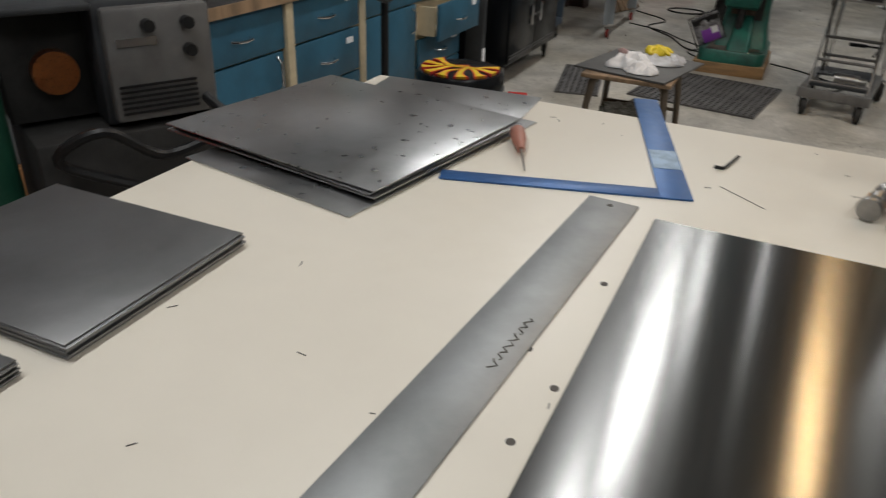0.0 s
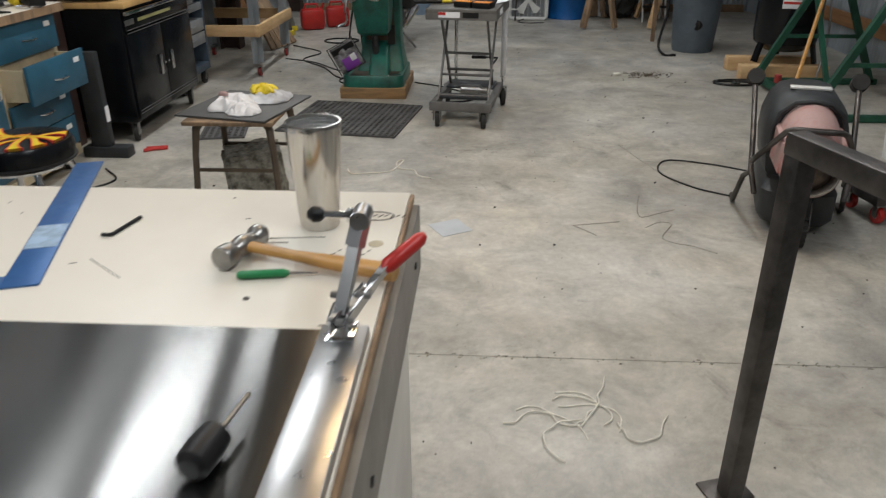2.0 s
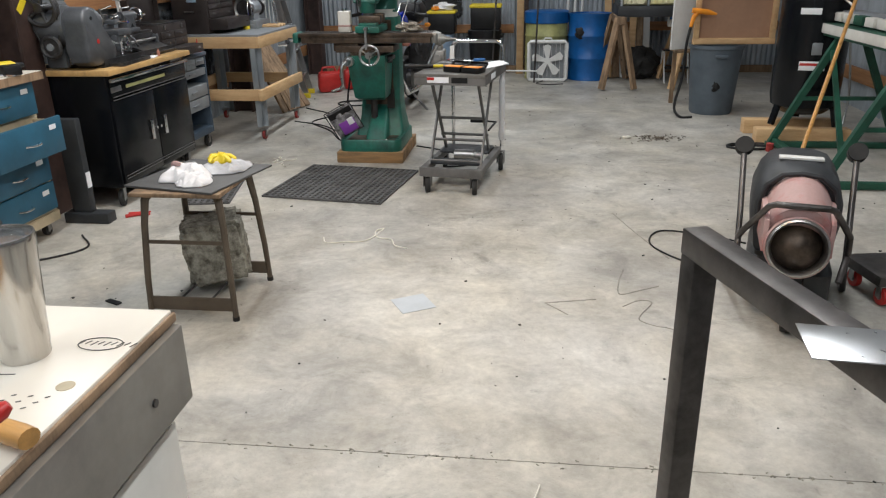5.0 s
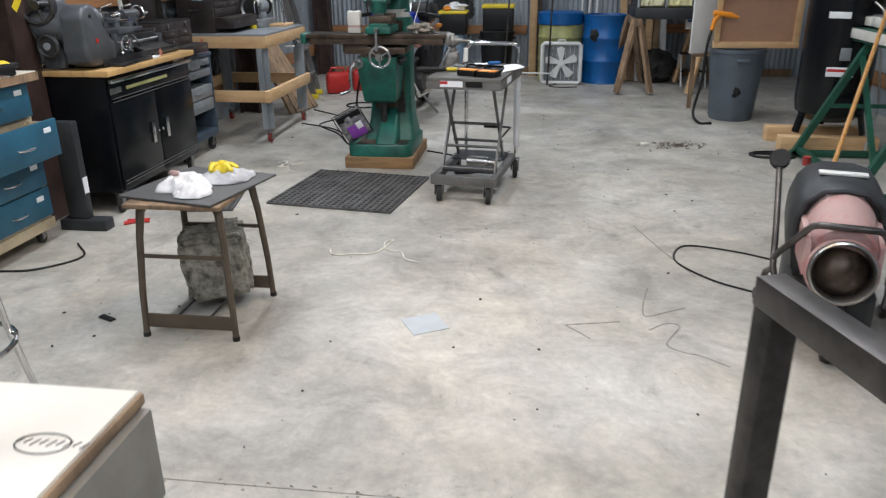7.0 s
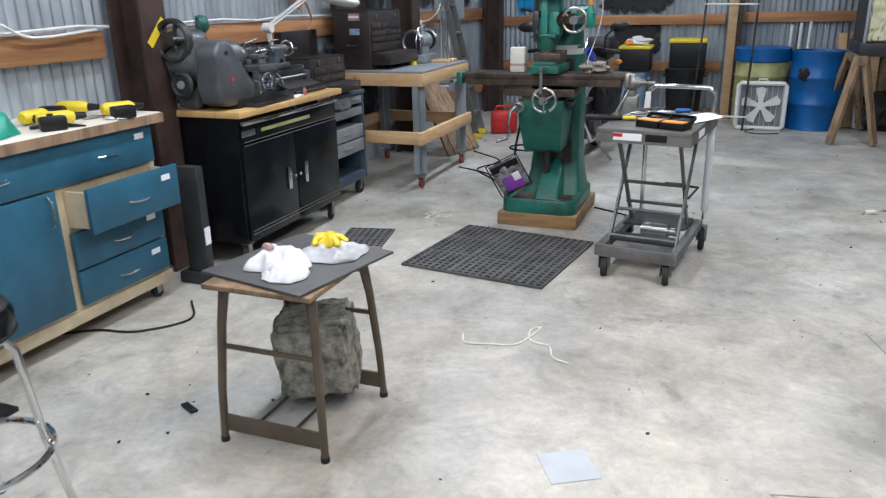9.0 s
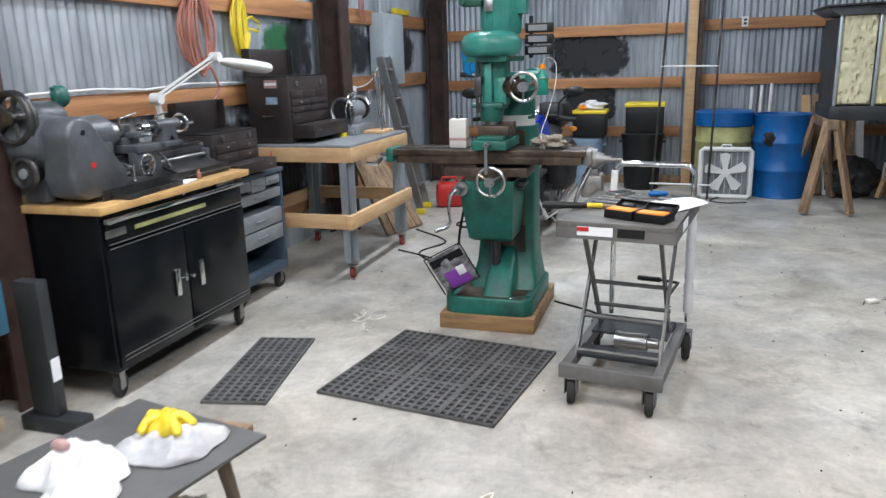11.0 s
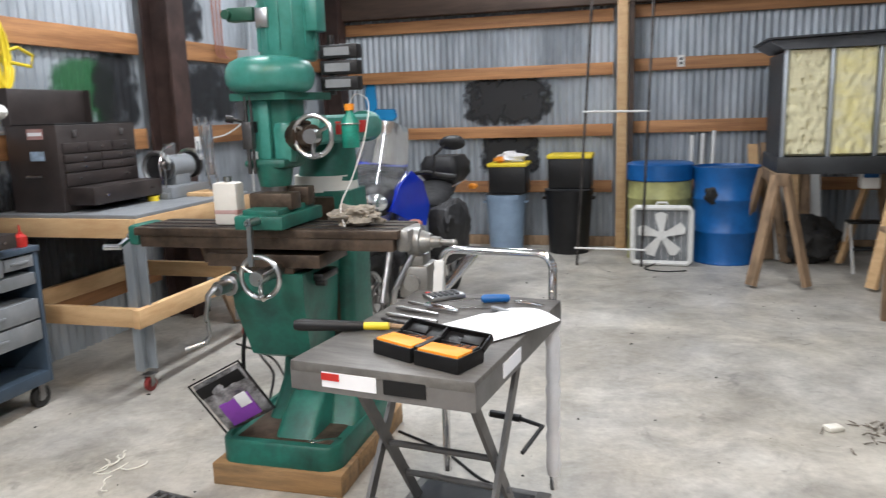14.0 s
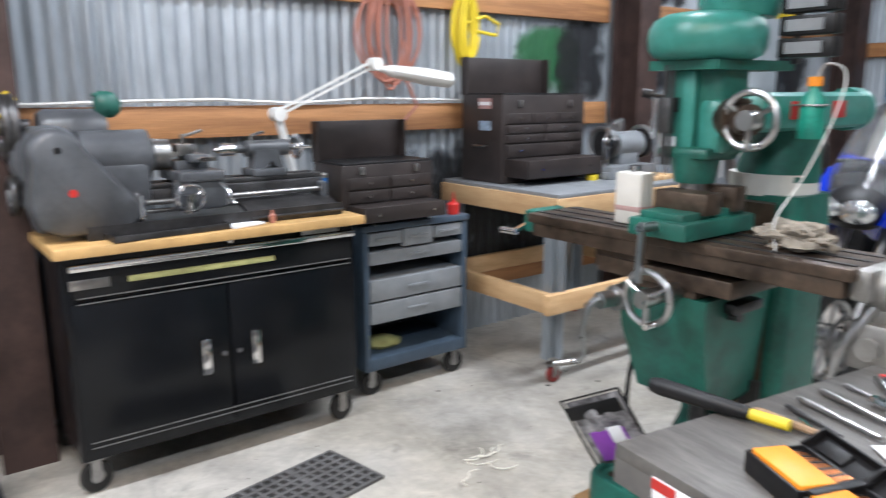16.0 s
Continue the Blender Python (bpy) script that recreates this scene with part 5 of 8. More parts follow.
part("speed_lever", G().cyl((-0.06, -0.20, 1.40), (-0.13, -0.24, 1.42), 0.006, n=8).cyl((-0.125, -0.237, 1.418), (-0.15, -0.25, 1.424), 0.014, n=10), black, ml)
part("quill", G().cyl((0.01, -0.20, 1.10), (0.01, -0.20, 1.17), 0.042, n=20).cyl((0.01, -0.20, 1.05), (0.01, -0.20, 1.11), 0.02, n=16), steel, ml)
part("depth_rod", G().cyl((-0.05, -0.275, 1.22), (-0.05, -0.275, 1.50), 0.008, n=10).cyl((-0.03, -0.275, 1.22), (-0.03, -0.275, 1.50), 0.006, n=10).box((-0.045, -0.275, 1.36), (0.04, 0.03, 0.10), 0.004), dark_steel, ml)
part("belt_housing", G().rev([(0.0, 1.512), (0.125, 1.514), (0.148, 1.524), (0.160, 1.545), (0.164, 1.572), (0.160, 1.598), (0.146, 1.622), (0.115, 1.638), (0.07, 1.644), (0.0, 1.645)], pose(0.008, -0.18, 0), 44, False), mint_green, ml, "glossy rounded mint-green belt housing")
part("housing_base", G().prism([(-0.11, -0.28), (0.11, -0.28), (0.14, 0.06), (-0.10, 0.06)], "z", 1.485, 1.512), mill_green, ml)
mo = part("motor", G().rev([(0.0, 1.63), (0.102, 1.63), (0.108, 1.645), (0.108, 1.85), (0.115, 1.855), (0.115, 1.885), (0.104, 1.91), (0.07, 1.922), (0.0, 1.925)], pose(0.045, -0.09, 0), 32, False), mint_green, ml)
for k in range(10):
    a = radians(150 + 26 * k)
    part("fin", G().box((0, 0, 1.75), (0.006, 0.012, 0.17), 0.002, pose(0.045 + 0.108 * math.cos(a), -0.09 + 0.108 * math.sin(a), 0, 0, 0, math.degrees(a) + 90)), mint_green, mo)
part("switch", G().box((-0.10, -0.16, 1.80), (0.11, 0.05, 0.05), 0.006).cyl((-0.15, -0.18, 1.80), (-0.15, -0.20, 1.80), 0.018, n=12), dark_green, mo)
part("conduit_box", G().box((0.165, -0.10, 1.79), (0.05, 0.08, 0.12), 0.006), mint_green, mo)
part("label_plate", G().box((0.0, -0.196, 1.78), (0.05, 0.02, 0.07), 0.003), alu_dull, mo)
fw = handwheel("feed_wheel", ml, (0.195, -0.245, 1.352), 0.074, "y", alu_dull)
part("feed_hub", G().cyl((0.09, -0.18, 1.352), (0.15, -0.21, 1.352), 0.058, n=20).cyl((0.15, -0.21, 1.352), (0.19, -0.235, 1.352), 0.042, n=20), oily, ml)
part("ram", G().box((0.11, 0.14, 1.37), (0.19, 0.66, 0.11), 0.04).cyl((0.11, 0.46, 1.37), (0.11, 0.53, 1.37), 0.07, n=20), mint_green, ml)
for yy in (-0.02, 0.22):
    part("red_plate", G().box((0.2065, yy, 1.375), (0.004, 0.08, 0.05), 0.002), red, ml, "red maker's plate")
part("turret", G().cyl((0.06, 0.17, 1.17), (0.08, 0.17, 1.33), 0.125, 0.10, 28), mill_green, ml)
part("turret_ring", G().cyl((0.05, 0.17, 1.115), (0.05, 0.17, 1.18), 0.132, n=28), off_white, ml, "white graduated ring")
dro = part("readout_arm", G().cyl((0.20, -0.05, 1.50), (0.20, -0.05, 1.72), 0.012, n=10), dark_steel, ml)
for k in range(3):
    b = part("readout", G().box((0.25, -0.08, 1.54 + 0.058 * k), (0.15, 0.05, 0.05), 0.004), black, dro)
    part("screen", G().box((0.245, -0.1065, 1.54 + 0.058 * k), (0.10, 0.003, 0.03)), grey_cart, b)
vs_ = thing("machine_vise", (0.90, 7.40, 1.028), "green machine vise with worn brown jaws", "vise", rz=0)
part("body", G().box((0, 0, 0.03), (0.19, 0.34, 0.05), 0.008).box((0, 0.0, 0.06), (0.14, 0.30, 0.03), 0.005), mill_green, vs_)
part("fixed_jaw", G().box((0, 0.10, 0.10), (0.17, 0.06, 0.07), 0.005), oily, vs_)
part("moving_jaw", G().box((0, -0.03, 0.095), (0.17, 0.08, 0.06), 0.005), oily, vs_)
part("handle", G().cyl((0, -0.17, 0.04), (0, -0.24, 0.04), 0.014, n=12).bar((0, -0.225, 0.055), (0, -0.235, -0.11), 0.016, 0.014), alu_dull, vs_)
cn = thing("solvent_can", (0.69, 7.40, 1.028), "white rectangular solvent tin", "tin")
part("body", G().box((0, 0, 0.08), (0.10, 0.065, 0.16), 0.01), off_white, cn)
part("label_band", G().box((0, 0, 0.05), (0.102, 0.067, 0.03), 0.01), pink, cn)
part("cap", G().cyl((0, 0, 0.16), (0, 0, 0.18), 0.016, n=14), chrome, cn)
single("shop_rag", G().blob((0, 0, 0.035), (0.09, 0.06, 0.04), 6, 0.6, 4), rag, "crumpled grey shop rag on the mill table", "rag", (1.20, 7.42, 1.026))
bt = thing("coolant_bottle", (1.115, 7.60, 1.300), "clear plastic bottle of teal coolant with an orange cap", "bottle")
part("body", G().rev([(0, 0), (0.033, 0), (0.035, 0.02), (0.033, 0.06), (0.035, 0.10), (0.014, 0.13), (0.014, 0.14), (0, 0.14)], n=18, caps=False), bag_green, bt)
part("cap", G().cyl((0, 0, 0.14), (0, 0, 0.165), 0.019, n=14), orange, bt, "orange screw cap")
part("hanger", G().torus((0, 0, 0.09), 0.038, 0.003).bar((-0.036, 0, 0.09), (-0.065, 0, 0.09), 0.02, 0.004), steel, bt)
part("hose", G().wire([(0, 0, 0.16), (0.02, 0.02, 0.20), (0.07, 0.02, 0.17), (0.08, -0.05, 0.05), (0.05, -0.12, -0.1), (0.03, -0.2, -0.2), (0.06, -0.24, -0.28)], 0.0025, 6), white, bt, "thin white hose")
wrap_film = mat("crumpled_film", (0.10, 0.095, 0.10), 0.15, 0.3, var=0.5, scale=18, col2=(0.42, 0.42, 0.44), bump=0.5, bscale=20)
pk = thing("plastic_package", (0.69, 7.42, 0.172), "crumpled clear package with a purple card", "package", rz=14)
lean = pose(0.0, 0.02, 0.045, 14, -27, 0)
bag_top, bag_low = [], []
for i in range(13):
    for j in range(17):
        u, v = i / 12 - 0.5, j / 16
        w = Vector((u * 5, v * 6, 2.3))
        d = 0.022 * (1 - (2 * u) ** 4) * (1 - (2 * v - 1) ** 4) * (1 + 1.2 * noise.noise(w)) + 0.006 * abs(noise.noise(w * 2.5))
        bag_top.append(lean @ Vector((0.21 * u, -d - 0.002, 0.25 * v)))
        bag_low.append(lean @ Vector((0.21 * u, 0.6 * d + 0.002, 0.25 * v)))
fs_ = []
for i in range(12):
    for j in range(16):
        a = i * 17 + j
        fs_ += [(a, a + 1, a + 18, a + 17), (221 + a, 221 + a + 17, 221 + a + 18, 221 + a + 1)]
part("wrapper", G().add(bag_top + bag_low, fs_), wrap_film, pk, "shiny crumpled wrapper")
part("card", G().box((0.01, -0.032, 0.085), (0.13, 0.008, 0.11), 0.002, lean), purple, pk, "purple printed card")
part("white_label", G().box((0.045, -0.038, 0.12), (0.05, 0.004, 0.06), 0.001, lean), paper, pk)
part("header_card", G().box((0.0, -0.020, 0.215), (0.20, 0.006, 0.05), 0.002, lean), black, pk)
part("wire_frame", G().tube([lean @ Vector(p) for p in ((-0.12, 0, 0.0), (-0.12, 0, 0.26), (0.11, 0, 0.26), (0.11, 0, 0.0))], 0.005, 6), black, pk)
single("spanner", G().bar((0, 0, 0.004), (0.10, 0.05, 0.004), 0.012, 0.006).torus((0, 0, 0.004), 0.012, 0.004, n=12, k=6), chrome, "small chrome spanner on the mill base", "spanner", (0.98, 7.38, 0.175))


# ---- scissor lift cart ----
ct = thing("lift_cart", (1.663, 6.862, 0), "grey scissor-lift table cart with a chrome handle", "cart", rz=-8)
part("tabletop", G().box((0, 0, 0.815), (0.495, 0.76, 0.028), 0.004), scratched, ct, "scratched dark grey platform")
for c, s in (((0, -0.375, 0.785), (0.495, 0.008, 0.06)), ((0, 0.375, 0.785), (0.495, 0.008, 0.06)), ((0.2435, 0, 0.785), (0.008, 0.74, 0.06)), ((-0.2435, 0, 0.785), (0.008, 0.74, 0.06))):
    part("skirt", G().box(c, s), grey_edge, ct)
part("warning_label", G().box((-0.08, -0.3805, 0.79), (0.15, 0.003, 0.038)), paper, ct, "white label with a red corner")
part("warning_label", G().box((-0.13, -0.3825, 0.798), (0.05, 0.003, 0.018)), red, ct)
part("warning_label", G().box((0.07, -0.3805, 0.79), (0.11, 0.003, 0.036)), black, ct)
part("warning_label", G().box((0.2495, -0.12, 0.79), (0.003, 0.14, 0.038)), paper, ct)
for s in (-1, 1):
    part("scissor_arm", G().bar((0.185 * s, -0.24, 0.17), (0.185 * s, 0.17, 0.77), 0.012, 0.035), grey_edge, ct)
    part("scissor_arm", G().bar((0.165 * s, 0.17, 0.17), (0.165 * s, -0.24, 0.77), 0.012, 0.035), grey_edge, ct)
    part("base_rail", G().box((0.20 * s, -0.02, 0.155), (0.045, 0.74, 0.05), 0.004), grey_edge, ct)
for y, z in ((-0.24, 0.20), (-0.035, 0.47), (-0.13, 0.33), (0.06, 0.33)):
    part("cross_bar", G().cyl((-0.18, y, z), (0.18, y, z), 0.010, n=10), grey_edge, ct)
part("end_rail", G().box((0, -0.38, 0.15), (0.45, 0.03, 0.065), 0.004), grey_edge, ct)
part("end_rail", G().box((0, 0.34, 0.15), (0.44, 0.03, 0.05), 0.004), grey_edge, ct)
part("deck", G().box((0, -0.20, 0.185), (0.36, 0.12, 0.02), 0.003).box((0, 0.14, 0.20), (0.36, 0.26, 0.012), 0.003), dark_panel, ct)
part("pump", G().cyl((-0.05, -0.05, 0.20), (0.10, -0.05, 0.20), 0.04, n=16).cyl((0.10, -0.05, 0.20), (0.15, -0.05, 0.20), 0.025, n=12), steel, ct, "bare metal hydraulic pump")
for s in (-1, 1):
    for x, y, r in ((0.17, -0.375, 0.055), (0.225, 0.32, 0.068)):
        w = part("wheel_fork", G().box((x * s - 0.026, y, r * 1.5), (0.005, 0.04, r * 1.4)).box((x * s + 0.026, y, r * 1.5), (0.005, 0.04, r * 1.4)).box((x * s, y, r * 2.2), (0.057, 0.05, 0.006)), grey_edge, ct)
        part("wheel", G().rev([(r * 0.5, -0.017), (r * 0.93, -0.017), (r, -0.01), (r, 0.01), (r * 0.93, 0.017), (r * 0.5, 0.017)], pose(x * s, y, r, 0, 90, 12), 22), rubber, w)
        part("hub", G().rev([(r * 0.5, -0.014), (r * 0.5, 0.014)], pose(x * s, y, r, 0, 90, 12), 14), grey_cart, w)
HL, HR = -0.17, 0.215
pts = [(HL, 0.40, 0.17), (HL, 0.40, 0.86)] + arc((HL + 0.05, 0.405, 0.92), 0.05, 180, 90, 5, "xz") + arc((HR - 0.05, 0.405, 0.92), 0.05, 90, 0, 5, "xz") + [(HR, 0.40, 0.86), (HR, 0.40, 0.17)]
part("handle", G().tube(pts, 0.014, 12), chrome, ct, "bent chrome push handle")
part("handle_bracket", G().box((HL, 0.382, 0.88), (0.034, 0.012, 0.11), 0.004).bar((HL, 0.365, 0.82), (HL, 0.38, 0.90), 0.034, 0.012), white, ct, "bare plate bracket on the handle")
part("handle_wrap", G().tube([(HR, 0.40, 0.22 + 0.027 * k) for k in range(21)], [0.019 + 0.003 * (k % 2) + 0.002 * (k % 3) for k in range(21)], 14), bag_white, ct, "torn plastic wrap on the handle")
part("foot_pedal", G().tube([(0.12, 0.36, 0.30), (0.15, 0.50, 0.34), (0.05, 0.56, 0.33)], 0.008, 8).cyl((0.05, 0.56, 0.33), (-0.07, 0.58, 0.325), 0.014, n=10), black, ct)
CT = 0.830


def on_cart(x, y, z=CT):
    return (ct.matrix_basis @ Vector((x, y, z)))[:]


cs = thing("drill_index_case", (1.715, 6.615, CT), "open black and orange drill-bit case", "case", rz=-25)
for s_ in (-1, 1):
    half = pose(0.0685 * s_, 0, 0, 0, 0, 2.5 * s_)
    tr = part("tray", G().box((0, -0.028, 0.005), (0.132, 0.105, 0.010), 0.002, half).box((0, -0.078, 0.020), (0.132, 0.006, 0.034), 0.002, half).box((0, 0.022, 0.020), (0.132, 0.006, 0.034), 0.002, half).box((-0.064, -0.028, 0.020), (0.005, 0.10, 0.034), 0.002, half).box((0.064, -0.028, 0.020), (0.005, 0.10, 0.034), 0.002, half), black, cs)
    part("insert", G().box((0, -0.043, 0.026), (0.122, 0.060, 0.032), 0.003, half), orange, tr, "bright orange insert")
    for k in range(16):
        part("drill_bit", G().cyl(half @ Vector((-0.056 + 0.0075 * k, -0.016, 0.036)), half @ Vector((-0.056 + 0.0075 * k, 0.014 + 0.0004 * k, 0.030 + 0.0006 * k)), 0.0014 + 0.0001 * k, n=6), copper if k % 3 else dark_steel, tr)
    flap = half @ pose(0, 0.024, 0.026, 28, 0, 0) @ Matrix.Diagonal((1, 0.62, 0.8, 1))
    part("lid", G().box((0, 0.038, 0.0), (0.136, 0.076, 0.006), 0.002, flap).box((0, 0.074, 0.010), (0.136, 0.006, 0.022), 0.002, flap).box((-0.066, 0.038, 0.010), (0.005, 0.076, 0.022), 0.002, flap).box((0.066, 0.038, 0.010), (0.005, 0.076, 0.022), 0.002, flap).box((0.02 * s_, 0.040, 0.006), (0.06, 0.045, 0.010), 0.004, flap), black, cs, "black lid folded back")
part("latch", G().box((0, -0.02, 0.040), (0.018, 0.11, 0.008), 0.003, pose(0, 0, 0, 0, 0, 6)), black, cs)
single("paper_sheet", G().add([(-0.14 + 0.28 * i / 8, -0.108 + 0.216 * j / 8, 0.002 + 0.012 * (i / 8) ** 2 + (0.012 * math.sin(j * 0.5) if i > 5 else 0) + 0.002 * dz) for dz in (0, 0.5) for i in range(9) for j in range(9)], [(i * 9 + j, i * 9 + j + 1, i * 9 + j + 10, i * 9 + j + 9) for i in range(8) for j in range(8)] + [(81 + i * 9 + j, 81 + i * 9 + j + 1, 81 + i * 9 + j + 10, 81 + i * 9 + j + 9) for i in range(8) for j in range(8)]), paper, "blank white paper sheet curling off the cart edge", "paper", (1.819, 6.885, CT + 0.001), 50)
calc = thing("calculator", on_cart(-0.12, 0.30), "silver desk calculator lying on the cart", "calculator", rz=40)
part("body", G().box((0, 0, 0.008), (0.12, 0.08, 0.014), 0.004), alu_dull, calc)
for k in range(5):
    part("key_row", G().box((-0.045 + 0.02 * k, -0.008, 0.0165), (0.013, 0.055, 0.004), 0.001), dark_panel, calc)
part("red_key", G().box((-0.045, 0.028, 0.0165), (0.013, 0.012, 0.005), 0.001), red, calc)
for nm, x0, y0, x1, y1, r, m_, lb in (("flat_bar", -0.20, 0.05, -0.02, 0.02, 0.007, steel, "small bare steel bar"), ("screwdriver_shaft", -0.02, 0.18, 0.07, 0.22, 0.004, chrome, "slim steel rod"), ("drill_bit", -0.19, 0.0, -0.06, -0.03, 0.006, dark_steel, "loose dark drill bit"), ("punch", -0.20, 0.12, -0.05, 0.09, 0.008, steel, "steel centre punch"), ("socket_bar", -0.12, 0.16, 0.0, 0.13, 0.012, chrome, "chrome tap wrench"), ("steel_rod", 0.12, 0.30, 0.22, 0.28, 0.006, chrome, "chrome pencil-like scriber"), ("chisel", -0.20, -0.08, -0.06, -0.06, 0.010, old_wood, "worn wooden tool handle"), ("file", -0.20, 0.20, -0.08, 0.17, 0.005, steel, "thin steel file"), ("pin_punch", -0.14, -0.03, -0.02, -0.09, 0.005, chrome, "chrome pin punch"), ("grey_pipe", 0.08, 0.20, 0.16, 0.17, 0.008, grey_cart, "short grey tube")):
    single(nm, G().tube([(x0, y0, r), (x0 * 0.9 + x1 * 0.1, y0 * 0.9 + y1 * 0.1, r), (x1, y1, r * 0.8)], [r * 0.7, r, r * 0.6], 8), m_, lb + " on the cart", "tool", on_cart(0, 0), -8)
sd = thing("screwdriver", on_cart(0.02, 0.27), "screwdriver with a blue handle", "screwdriver", rz=15)
part("handle", G().tube([(0, 0, 0.014), (0.01, 0, 0.014), (0.08, 0, 0.014), (0.09, 0, 0.014)], [0.008, 0.014, 0.013, 0.009], 12), blue, sd)
part("shaft", G().cyl((0, 0, 0.014), (-0.10, 0, 0.010), 0.003, n=8), chrome, sd)
hm = thing("small_hammer", on_cart(-0.28, -0.14, CT), "black-gripped hammer with a yellow collar", "hammer", rz=8)
part("grip", G().tube([(-0.10, 0, 0.018), (-0.08, 0, 0.018), (0.06, 0, 0.016), (0.10, 0, 0.016)], [0.014, 0.018, 0.015, 0.013], 12), black, hm)
part("collar", G().cyl((0.10, 0, 0.016), (0.17, 0, 0.016), 0.011, n=12), yellow, hm)


# ---- floor mats ----
def drain_mat(w, l, loc, rz, label):
    mt = thing("drainage_mat", loc, label, "floor mat", rz=rz)
    n1, n2 = int(w / 0.042), int(l / 0.042)
    part("border", G().box((0, -l / 2, 0.007), (w + 0.01, 0.012, 0.013)).box((0, l / 2, 0.007), (w + 0.01, 0.012, 0.013)).box((-w / 2, 0, 0.007), (0.012, l, 0.013)).box((w / 2, 0, 0.007), (0.012, l, 0.013)), mat_rubber, mt)
    for k in range(1, n1):
        part("rib", G().box((w * (k / n1 - 0.5), 0, 0.007), (0.016 if k % 7 else 0.03, l, 0.013)), mat_rubber, mt)
    for k in range(1, n2):
        part("cross_rib", G().box((0, l * (k / n2 - 0.5), 0.0065), (w, 0.016 if k % 7 else 0.03, 0.011)), mat_rubber, mt)
    # near-black sheet laid below the ribs so that the holes read dark
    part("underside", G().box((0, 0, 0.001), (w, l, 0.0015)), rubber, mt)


drain_mat(0.88, 0.87, (0.787, 6.684, 0.0005), -8.3, "dark rubber drainage mat lying before the mill")
drain_mat(0.30, 0.80, (-0.117, 6.51, 0.0005), 11, "narrow dark rubber drainage mat before the tool cabinet")

# ---- torpedo heater ----
ht = thing("space_heater", (3.40, 4.95, 0), "wheeled torpedo heater with a faded red nose", "heater", rz=-15)
AXIS = pose(0, -0.517, 0.41, -103, 0, 0)
part("nozzle", G().rev([(0.10, 0.10), (0.104, 0.0), (0.112, -0.012), (0.120, -0.006), (0.122, 0.02), (0.124, 0.115), (0.10, 0.10)], AXIS, 36, False), steel, ht, "sooty steel outlet ring")
part("burner_cone", G().rev([(0.0, 0.02), (0.04, 0.024), (0.075, 0.045), (0.103, 0.085)], AXIS, 28, False), oily, ht)
cowl = []
for y_, z_, w_, up, dn in ((-0.42, 0.43, 0.116, 0.116, 0.10), (-0.415, 0.43, 0.126, 0.130, 0.10), (-0.36, 0.44, 0.133, 0.150, 0.10), (-0.24, 0.455, 0.140, 0.172, 0.10), (-0.16, 0.46, 0.140, 0.176, 0.10)):
    cowl.append([(w_ * math.cos(2 * math.pi * k / 28), y_ + 0.25 * (z_ - 0.41 - up * max(0, math.sin(2 * math.pi * k / 28))) * (y_ < -0.4), z_ + (up if k <= 14 else dn) * math.sin(2 * math.pi * k / 28)) for k in range(28)])
part("nose", loft(G(), cowl), pink, ht, "faded red nose cowl")
part("nose_collar", G().rev([(0.1235, 0.018), (0.128, 0.024), (0.131, 0.10), (0.124, 0.11)], AXIS, 36, False), pink, ht)
for s_ in (-1, 1):
    part("nose_cheek", loft(G(), [[(s_ * 0.115, -0.46, 0.36), (s_ * 0.136, -0.45, 0.36), (s_ * 0.136, -0.44, 0.50), (s_ * 0.118, -0.45, 0.50)], [(s_ * 0.12, -0.18, 0.36), (s_ * 0.152, -0.18, 0.36), (s_ * 0.150, -0.18, 0.52), (s_ * 0.12, -0.18, 0.53)]]), pink, ht)
shell = []
for y_, k_, dz in ((-0.17, 0.90, -0.015), (-0.12, 0.98, 0.0), (0.0, 1.0, 0.0), (0.26, 1.0, 0.0), (0.34, 0.93, -0.01), (0.38, 0.70, -0.05)):
    shell.append([(k_ * x_, y_, 0.42 + dz + k_ * (z_ - 0.42)) for x_, z_ in ((-0.13, 0.22), (0.13, 0.22), (0.175, 0.28), (0.192, 0.40), (0.190, 0.50), (0.165, 0.585), (0.125, 0.635), (0.06, 0.655), (-0.06, 0.655), (-0.125, 0.635), (-0.165, 0.585), (-0.190, 0.50), (-0.192, 0.40), (-0.175, 0.28))])
part("shell", loft(G(), shell), dark_panel, ht, "dark grey plastic shell")
part("shell_hood", G().tube([(x_, -0.19 + 0.02 * abs(x_), z_) for x_, z_ in ((-0.16, 0.40), (-0.163, 0.50), (-0.14, 0.58), (-0.08, 0.632), (0, 0.645), (0.08, 0.632), (0.14, 0.58), (0.163, 0.50), (0.16, 0.40))], 0.014, 8), dark_panel, ht)
part("fuel_tank", loft(G(), [rounded(0, -0.02, 0.15, 0.27, 0.06, 0.05), rounded(0, -0.02, 0.175, 0.30, 0.07, 0.09), rounded(0, -0.02, 0.175, 0.30, 0.07, 0.22), rounded(0, 0.0, 0.15, 0.26, 0.06, 0.26)]), dark_panel, ht, "dark plastic fuel tank")
part("top_plate", G().box((0.0, 0.02, 0.662), (0.19, 0.05, 0.012), 0.003), white, ht, "white label plate")
part("fuel_cap", G().cyl((-0.13, 0.30, 0.62), (-0.13, 0.30, 0.66), 0.018, n=16), dark_red, ht, "red filler cap")
fwheel = part("front_wheel", G().torus((0.01, -0.44, 0.085), 0.058, 0.027, "x", 28, 10), rubber, ht, "knobbly black tyre")
g = G()
